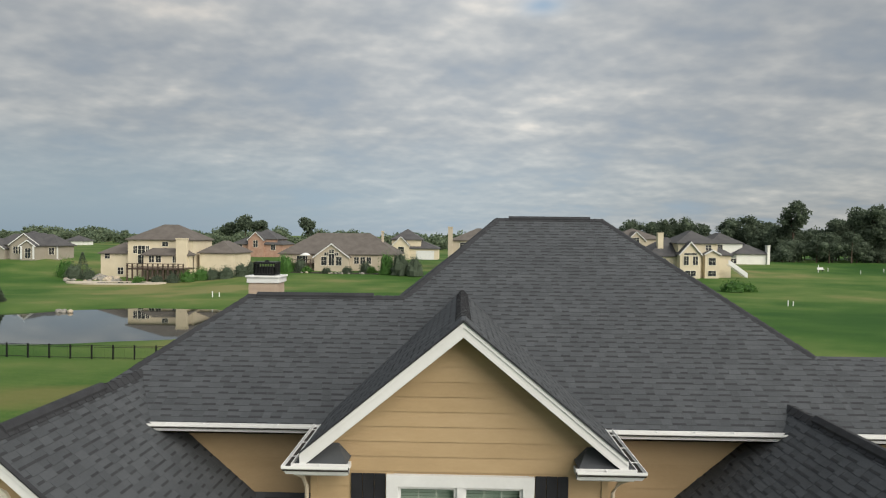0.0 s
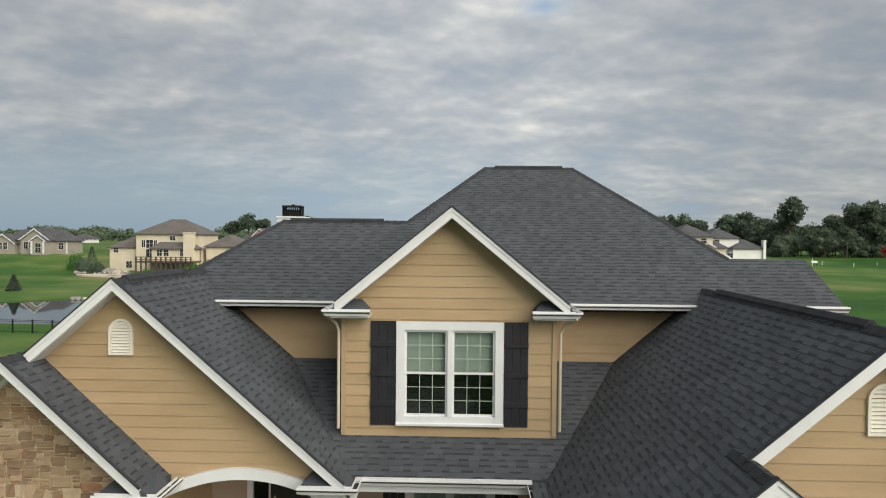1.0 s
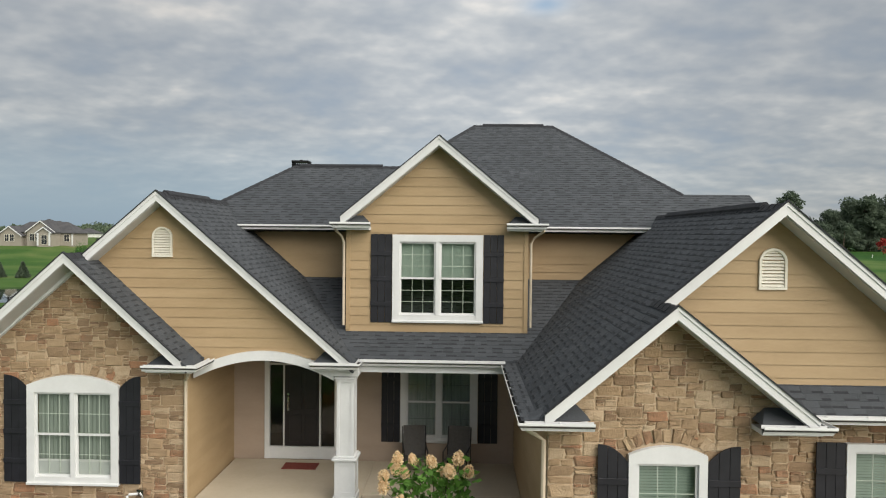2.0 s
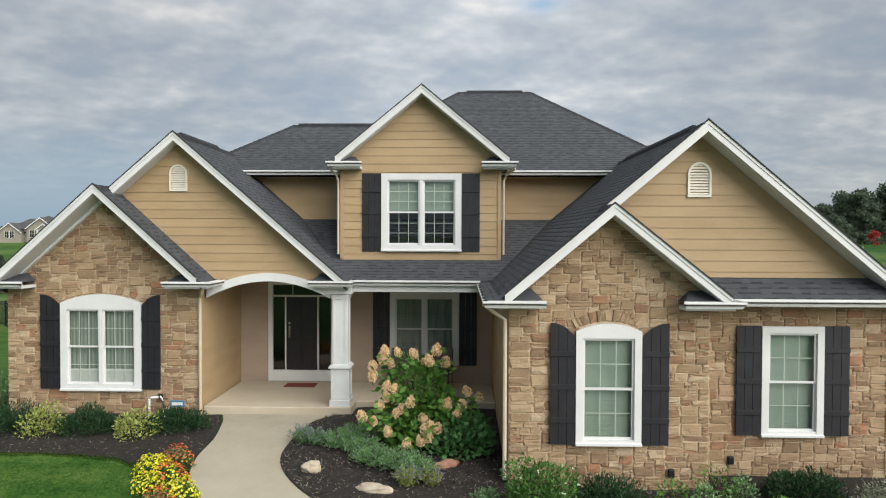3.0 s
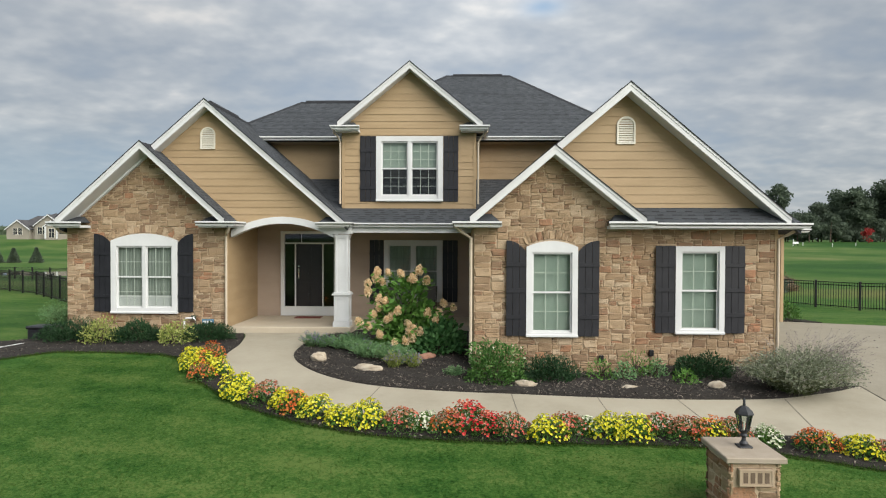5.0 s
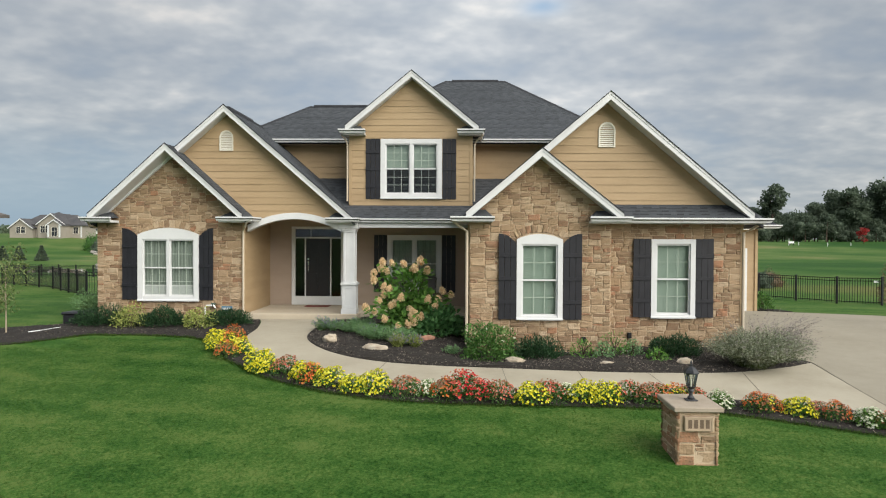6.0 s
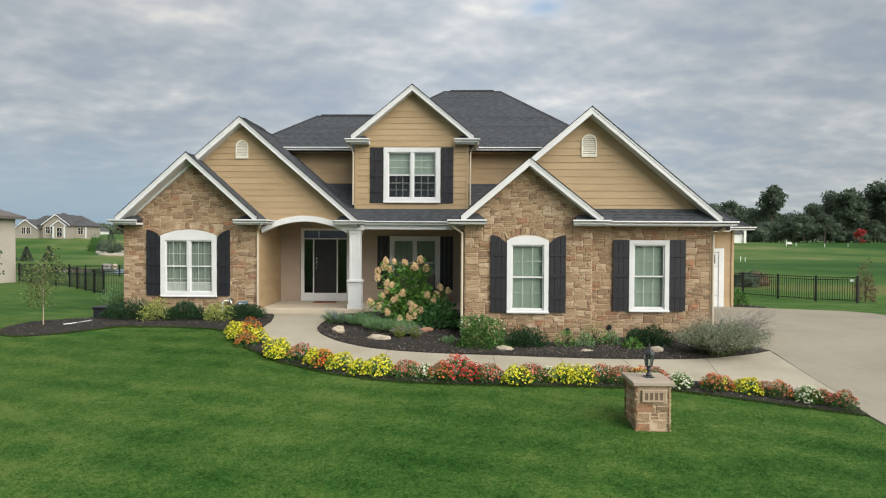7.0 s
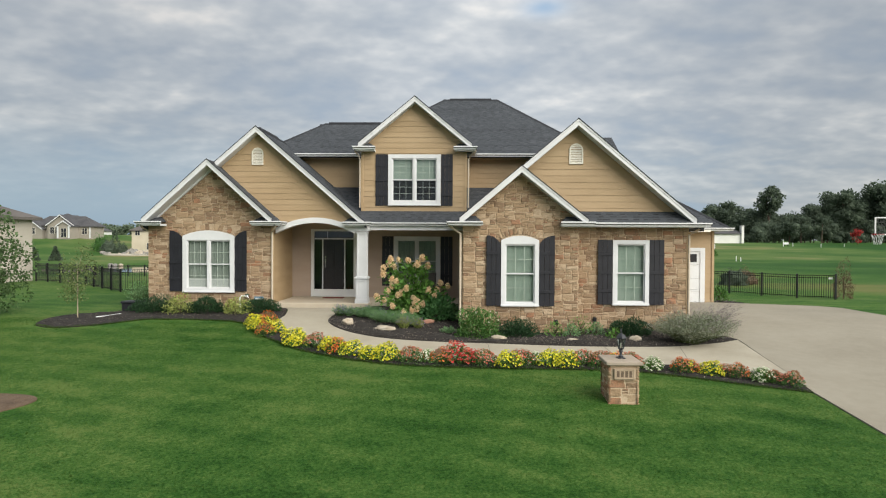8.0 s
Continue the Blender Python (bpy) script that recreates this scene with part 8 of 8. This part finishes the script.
# ---- trees ----
def crown_leaves(g, rnd, centre, r, n, size):
    c = Vector(centre)
    if r[0] > 1.5:                    # solid leaf-coloured core added so gaps in a large clump aren't black
        ring = lambda z, k: [c + Vector((k * 0.62 * r[0] * math.cos(math.tau * j / 7), k * 0.62 * r[1] * math.sin(math.tau * j / 7), z * 0.62 * r[2])) for j in range(7)]  # noqa: E731
        g.loft([ring(-0.95, 0.3), ring(-0.5, 0.85), ring(0.1, 1.0), ring(0.6, 0.78), ring(0.97, 0.25)])
    for _ in range(n):
        v = Vector((rnd.gauss(0, 1), rnd.gauss(0, 1), rnd.gauss(0, 1))).normalized()
        p = Vector((v.x * r[0], v.y * r[1], v.z * r[2])) * rnd.uniform(0.62, 1.06)
        leaf_add(g, rnd, c + p, size, 0.75, axis=v + Vector((rnd.gauss(0, 0.7), rnd.gauss(0, 0.7), rnd.gauss(0, 0.7))))


def limbs(g, rnd, base, h, r0, spread, n=6):
    b = Vector(base)
    g.tube([b - Vector((0, 0, 0.2)), b + Vector((0, 0, h * 0.35)), b + Vector((rnd.gauss(0, 0.03) * h, rnd.gauss(0, 0.03) * h, h * 0.8))], [r0, r0 * 0.75, r0 * 0.2], 7)
    tips = []
    for k in range(n):
        a = math.tau * (k + rnd.random() * 0.6) / n
        f = rnd.uniform(0.3, 0.62)
        s = b + Vector((0, 0, h * f))
        e = s + Vector((math.cos(a) * spread * rnd.uniform(0.6, 1), math.sin(a) * spread * rnd.uniform(0.6, 1), h * rnd.uniform(0.15, 0.33)))
        g.tube([s, s.lerp(e, 0.5) + Vector((0, 0, 0.04 * h)), e], [r0 * 0.45, r0 * 0.28, r0 * 0.08], 5)
        tips.append(e)
    return tips


def tree(name, label, at, h, spread, mat, seed, clumps=14, per=90, size=0.4, trunk=0.2, group="", low=0.3, bark="bark"):
    rnd = random.Random(seed)
    z = ground_z(*at)
    t = thing(name, label, "tree", group, (at[0], at[1], z))
    g = Geo()
    tips = limbs(g, rnd, (0, 0, 0), h, trunk, spread * 0.7)
    part("trunk", g, M[bark], t)
    g = Geo()
    for k in range(clumps):
        if k < len(tips):
            c = tips[k]
        else:
            a, f = rnd.uniform(0, math.tau), rnd.uniform(low, 0.92)
            w = spread * math.sin(math.pi * min(1, (f - low) / (1.02 - low) * 0.85 + 0.12)) * rnd.uniform(0.3, 0.85)
            c = Vector((math.cos(a) * w, math.sin(a) * w, h * f))
        r = spread * rnd.uniform(0.28, 0.48)
        crown_leaves(g, rnd, c, (r, r, r * 0.75), per, size)
    part("crown", g, M[mat], t)
    return t


def far_woods():
    rnd = random.Random(77)
    g = Geo()
    trunks = Geo()

    def put(x, y, h, w, n=9, per=55, size=0.8):
        z = ground_z(x, y)
        trunks.tube([(x, y, z - 0.5), (x + rnd.gauss(0, 0.3), y, z + h * 0.7)], [0.25, 0.08], 5)
        for k in range(n):
            f = rnd.uniform(0.18, 0.9)
            a = rnd.uniform(0, math.tau)
            q = w * math.sin(math.pi * (0.15 + 0.75 * f)) * rnd.uniform(0.2, 0.8)
            r = w * rnd.uniform(0.35, 0.6)
            crown_leaves(g, rnd, (x + q * math.cos(a), y + q * math.sin(a), z + h * f), (r, r, r * 0.8), per, size)

    # woodland on the far right, tall oaks behind a dense lower edge
    for k in range(60):
        x = 104 + 1.95 * k + rnd.uniform(-1.5, 1.5)
        put(x, rnd.uniform(228, 255), rnd.uniform(13.5, 17.5) - 4.0 + 7.0 * smooth(124, 152, x), rnd.uniform(3.6, 5.6), 13, 170, 0.62)
    tall, g = g, Geo()
    for k in range(40):
        put(103 + 2.7 * k + rnd.uniform(-1, 1), rnd.uniform(214, 224), rnd.uniform(4.0, 10.5), rnd.uniform(2.6, 5.0), 9, 150, 0.5)
    tagged(part("woodland_edge", g, M["leaf_edge"]), "grey-green bushes along the woodland foot", "bushes", kind="stuff")
    g = tall
    for k in range(46):
        x = 62 + 1.35 * k + rnd.uniform(-1, 1)
        put(x, rnd.uniform(240, 275), rnd.uniform(12.5, 16.5), rnd.uniform(3.0, 4.6), 10, 110, 0.7)
    tagged(part("woodland", g, M["leaf_wood"]), "dense dark green broadleaf woodland edge", "woods", kind="stuff")
    tagged(part("woodland_trunk", trunks, M["bark"]), "dark trunks inside the woodland", "woods", kind="stuff")
    g, trunks = Geo(), Geo()
    for k in range(190):
        put(-330 + 2.6 * k + rnd.uniform(-2, 2), rnd.uniform(330, 420), rnd.uniform(3.2, 6.0), rnd.uniform(3.0, 5.2), 6, 80, 0.95)
    for k in range(90):
        put(-420 + 11 * k + rnd.uniform(-4, 4), rnd.uniform(560, 680), rnd.uniform(6, 9), rnd.uniform(8, 12), 6, 80, 2.0)
    tagged(part("tree_line", g, M["leaf_far"]), "distant mixed green tree line along the horizon", "woods", kind="stuff")
    for k, (x, y, h, w) in enumerate([(-135, 398, 17.5, 6.0), (-127, 402, 13.5, 5.6), (-96, 396, 19.0, 4.6), (-146, 402, 12, 5.0)]):
        tree("tree", "tall dark broadleaf tree on the skyline", (x, y), h, w, "leaf_wood", 300 + k, 16, 80, 1.3, 0.45, "skyline trees", 0.45)
    tree("tree", "tall open-crowned oak above the woodland", (111.5, 226), 21.5, 5.0, "leaf_wood", 320, 20, 90, 0.85, 0.45, "woodland trees", 0.55)
    tree("tree", "tall oak at the woodland edge", (136, 222), 18.5, 7.5, "leaf_wood", 321, 30, 150, 0.9, 0.5, "woodland trees", 0.3)
    tree("tree", "tall oak at the woodland edge", (150, 222), 21.5, 8.0, "leaf_wood", 322, 30, 150, 0.9, 0.5, "woodland trees", 0.3)
    tree("maple", "small maple in red autumn leaf", (122.6, 190), 5.2, 1.9, "redleaf", 330, 12, 80, 0.34, 0.08, low=0.2)
    # young trees and shrubs on the lawns
    tree("birch", "young river birch with thin pale stems", (-14.45, 0.35), 2.5, 0.75, "leaf_olive", 340, 24, 48, 0.075, 0.022, low=0.3, bark="palebark")
    tree("maple", "young maple with loose bright green leaves", (-17.75, 0.6), 3.7, 1.5, "leaf_maple", 341, 34, 130, 0.115, 0.035, low=0.12)
    for k, (x, y, h, w) in enumerate([(-80.2, 97.5, 2.7, 1.0), (-75.8, 97, 2.8, 1.05), (-82.8, 97, 2.7, 1.0), (-93.5, 151, 6.0, 1.9)]):
        z = ground_z(x, y)
        t = thing("spruce", "small dark conical spruce on the lawn", "tree", "young spruces", (x, y, z))
        rnd2 = random.Random(350 + k)
        tr = Geo()
        tr.tube([(0, 0, -0.1), (0, 0, h * 0.95)], [0.05, 0.01], 6)
        part("trunk", tr, M["bark"], t)
        lf = Geo()
        for _ in range(1500):
            f = rnd2.random() ** 1.5
            a = rnd2.uniform(0, math.tau)
            r = w * (1 - f) * rnd2.uniform(0.5, 1.05)
            leaf_add(lf, rnd2, (r * math.cos(a), r * math.sin(a), 0.1 + f * h * 0.9), 0.30, 0.5, axis=(math.cos(a) + rnd2.gauss(0, 0.7), math.sin(a) + rnd2.gauss(0, 0.7), rnd2.gauss(0.1, 0.5)))
        part("crown", lf, M["leaf_wood"], t)
    spots = [(-94.5, 146, 2.3, 4.4), (-91.5, 144, 2.0, 3.4), (-88.0, 144, 1.5, 2.4), (-62.5, 145, 2.0, 3.0), (-60.0, 146, 1.8, 2.8), (-57.0, 146, 2.0, 3.0), (-46.5, 158, 2.3, 4.4), (-43.0, 159, 1.7, 3.4), (-27, 161, 1.5, 2.6), (-21.0, 156, 2.3, 5.4), (-17.5, 154, 2.6, 6.0), (-14.0, 152, 2.2, 5.0), (-64.0, 141, 1.8, 2.6), (-66.5, 139.3, 1.4, 1.9), (-70.0, 139.2, 1.3, 1.5), (-74.0, 139, 1.2, 1.3), (-52.5, 152, 2.0, 3.4), (-54.5, 149, 1.8, 3.0), (-41.0, 157.5, 1.2, 1.4), (-36.0, 157, 1.1, 1.2), (-31.0, 157.5, 1.3, 1.5), (-25.0, 158, 1.2, 1.6), (49.2, 123, 2.5, 2.2), (52.2, 124, 1.9, 1.5), (19.9, 15.6, 0.55, 1.95), (18.9, 28, 1.2, 1.25), (20.3, 29.5, 1.1, 1.2)]
    for k, (x, y, r, h) in enumerate(spots):
        mat = "leaf_wood" if k % 3 else "leaf"
        lab = "rounded green shrub beside the lawn"
        if (round(x, 1), y) == (19.9, 15.6):
            mat, lab = "brownleaf", "brown-leaved young shrub at the fence end"
        if y in (123, 124):
            mat, lab = "leaf", "low dark green thicket in the rough grass"
        if (x, y) == (20.3, 29.5):
            mat, lab = "brownleaf", "shrub turning brown behind the fence"
        sh = shrub("shrub", lab, (x, y), r, r, h, 1500 if y > 40 else 1700, 0.24 if y > 40 else 0.075, mat, 400 + k, 0.6, 0.4, "garden shrubs", 0.7)
    # boulders by the pool terrace, the pond and the bed of the wide house
    rr = random.Random(88)
    stones = [(rr.uniform(-92, -80), 0, rr.uniform(0.3, 0.75)) for _ in range(16)] + [(rr.uniform(-44, -20), 1, rr.uniform(0.25, 0.55)) for _ in range(14)]
    stones = [(x, 141.5 + 0.12 * (x + 92) - rr.uniform(0, 2.2) if row == 0 else 156.0 + rr.uniform(-0.6, 1.0), r) for x, row, r in stones]
    stones += [(rr.uniform(-88.5, -83.0), rr.uniform(143.5, 147.0), rr.uniform(0.7, 1.3)) for _ in range(16)]
    stones += [(-61.5, 89.6, 0.5), (-60.6, 89.2, 0.35), (-59.6, 89.3, 0.45), (-60.9, 90.0, 0.4)]
    for k, (x, y, s) in enumerate(stones):
        bm = bmesh.new()
        bmesh.ops.create_icosphere(bm, subdivisions=2, radius=s)
        for v in bm.verts:
            v.co *= 1 + 0.4 * noise.noise(v.co * 1.3 + Vector((k * 7, 0, 0)))
            v.co.z *= 0.7
        me = bpy.data.meshes.new("boulder")
        bm.to_mesh(me)
        bm.free()
        me.materials.append(M[("rock", "greyrock", "greyrock")[k % 3]])
        ob = new("boulder", me)
        ob.location = (x, y, max(ground_z(x, y), -1.9) + 0.25 * s)
        tagged(ob, "weathered boulder lying on the garden slope", "rock", "rockery boulders")


M["greyrock"] = material("grey_boulder", [(0.12, 0.115, 0.10), (0.21, 0.20, 0.18), (0.30, 0.285, 0.26)], 4, 0.9, 0.6, 25)
M["leaf_edge"] = leafy("grey_green_bush_leaf", (0.094, 0.122, 0.088), (0.108, 0.140, 0.098), (0.124, 0.158, 0.108), 0.4, 0.05)
M["redleaf"] = leafy("red_maple_leaf", (0.20, 0.012, 0.015), (0.36, 0.03, 0.03), (0.50, 0.07, 0.05))
far_woods()


def course_things():
    """White marker posts and a bench on the far green, and the basketball hoop."""
    for k, (x, y, h) in enumerate([(48.8, 101, 1.1), (49.7, 101.2, 0.9), (89.1, 167.8, 2.2), (93.6, 171.5, 1.1), (-45.5, 107, 1.2), (-44.5, 107.5, 1.0), (97.6, 164, 1.1), (109.0, 173, 1.0)]):
        t = thing("marker_post", "short white marker post on the grass", "post", "white marker posts", (x, y, ground_z(x, y)))
        g = Geo()
        g.box(-0.07, 0.07, -0.07, 0.07, -0.1, h * 0.85, 0.02)
        part("shaft", g, M["white"], t)
    b = thing("bench", "pale park bench on the far green", "bench", at=(91.6, 171.3, ground_z(91.6, 171.3)))
    for nm, args in (("seat", (-0.8, 0.8, -0.25, 0.25, 0.42, 0.50)), ("backrest", (-0.8, 0.8, 0.25, 0.31, 0.5, 1.0))):
        g = Geo()
        g.box(*args, 0.01)
        part(nm, g, M["white"], b)
    for x in (-0.48, 0.48):
        g = Geo()
        g.box(x - 0.04, x + 0.04, -0.18, 0.2, -0.05, 0.44)
        part("leg", g, M["metal"], b)
    x, y = 16.62, 7.0
    t = thing("basketball_hoop", "basketball hoop with a clear backboard beside the driveway", "basketball hoop", at=(x, y, ground_z(x, y)))
    g = Geo()
    g.tube([(0.9, 0, -0.2), (0.9, 0, 2.6), (0.75, 0, 3.1), (0.25, 0, 3.3)], 0.05, 8)
    part("pole", g, M["metal"], t)
    z0, z1 = 2.92, 3.69
    g = Geo()
    g.box(-0.33, -0.28, -0.03, 0.03, z0, z1).box(0.62, 0.67, -0.03, 0.03, z0, z1).box(-0.28, 0.62, -0.03, 0.03, z0, z0 + 0.05).box(-0.28, 0.62, -0.03, 0.03, z1 - 0.05, z1)
    bd = part("backboard", g, M["white"], t, "white-framed clear backboard")
    g = Geo()
    g.add([(-0.28, 0, z0), (0.62, 0, z0), (0.62, 0, z1), (-0.28, 0, z1)], [(0, 1, 2, 3)])
    part("pane", g, M["glass"], bd).visible_shadow = False
    g = Geo()
    rim = [(-0.38 + 0.23 * math.cos(a), -0.3 + 0.23 * math.sin(a), 2.95) for a in np.linspace(0, math.tau, 20)]
    g.tube(rim, 0.012, 5).box(-0.41, -0.31, -0.10, 0.0, 2.91, 2.99)
    part("rim", g, M["redleaf"], t, "red metal rim")
    g = Geo()
    for k in range(12):
        a, b2 = math.tau * k / 12, math.tau * (k + 0.5) / 12
        p = [(-0.38 + 0.23 * math.cos(a), -0.3 + 0.23 * math.sin(a), 2.94), (-0.38 + 0.17 * math.cos(b2), -0.3 + 0.17 * math.sin(b2), 2.74), (-0.38 + 0.13 * math.cos(a), -0.3 + 0.13 * math.sin(a), 2.52)]
        g.tube(p, 0.011, 4)
    part("net", g, M["white"], t)


course_things()


# ---- grass ----
def turf():
    """Blades of the front lawn, densest where it is seen from nearest."""
    rnd = np.random.default_rng(8)
    n = 420000
    x = rnd.uniform(-17, 6.4, n)
    y = 0.5 - 17.5 * rnd.random(n)
    edge = np.array(LAWN_EDGE)
    limit = np.interp(x, edge[:, 0], edge[:, 1], left=0.0)
    limit = np.where(x < -8.3, np.where(x > -15.4, -0.1 - 1.1 * ((x < -12.0) & (x > -15.4)), 0.5), limit)
    soil = ((x + 11.35) / 1.1) ** 2 + ((y + 8.55) / 0.9) ** 2 < 1
    pill = (x > 1.7) & (x < 2.44) & (y > -8.05) & (y < -7.15)
    keep = (y < limit + 0.03) & ~soil & ~pill
    x, y = x[keep], y[keep]
    # a ragged fringe of longer blades where the lawn meets the mulch
    line = np.array([(-15.2, -0.75), (-14.3, -1.15), (-13.2, -0.7), (-12.0, 0.3), (-10.6, 0.33), (-9.2, 0.15), (-8.35, -0.3)] + sorted(LAWN_EDGE))
    steps = np.hypot(*np.diff(line, axis=0).T)
    run = np.concatenate([[0], np.cumsum(steps)])
    s = rnd.uniform(0, run[-1], 9000)
    fx, fy = np.interp(s, run, line[:, 0]), np.interp(s, run, line[:, 1])
    fringe = len(s)
    x, y = np.concatenate([x, fx]), np.concatenate([y, fy + rnd.uniform(-0.10, 0.05, fringe) + 0.03 * np.sin(s * 5.3) * np.sin(s * 1.7)])
    z = np.array([ground_z(a, b) for a, b in zip(x, y)]) - 0.005
    m = len(x)
    a = rnd.uniform(0, math.tau, m)
    h = rnd.uniform(0.008, 0.034, m)
    h[-fringe:] = rnd.uniform(0.04, 0.085, fringe)
    w = rnd.uniform(0.004, 0.008, m)
    lean = rnd.normal(0, 0.035, (m, 2))
    dx, dy = np.cos(a) * w, np.sin(a) * w
    turn = np.where(dx * lean[:, 1] - dy * lean[:, 0] < 0, -1.0, 1.0)
    dx, dy = dx * turn, dy * turn
    v = np.stack([np.stack([x - dx, y - dy, z], 1), np.stack([x + dx, y + dy, z], 1), np.stack([x + lean[:, 0], y + lean[:, 1], z + h], 1)], 1).reshape(-1, 3)
    f = np.arange(3 * m).reshape(-1, 3)
    me = bpy.data.meshes.new("turf")
    me.from_pydata(v.tolist(), [], f.tolist())
    me.materials.append(M["blade"])
    tagged(new("turf", me), "short green grass blades of the front lawn", "grass", kind="stuff")


turf()
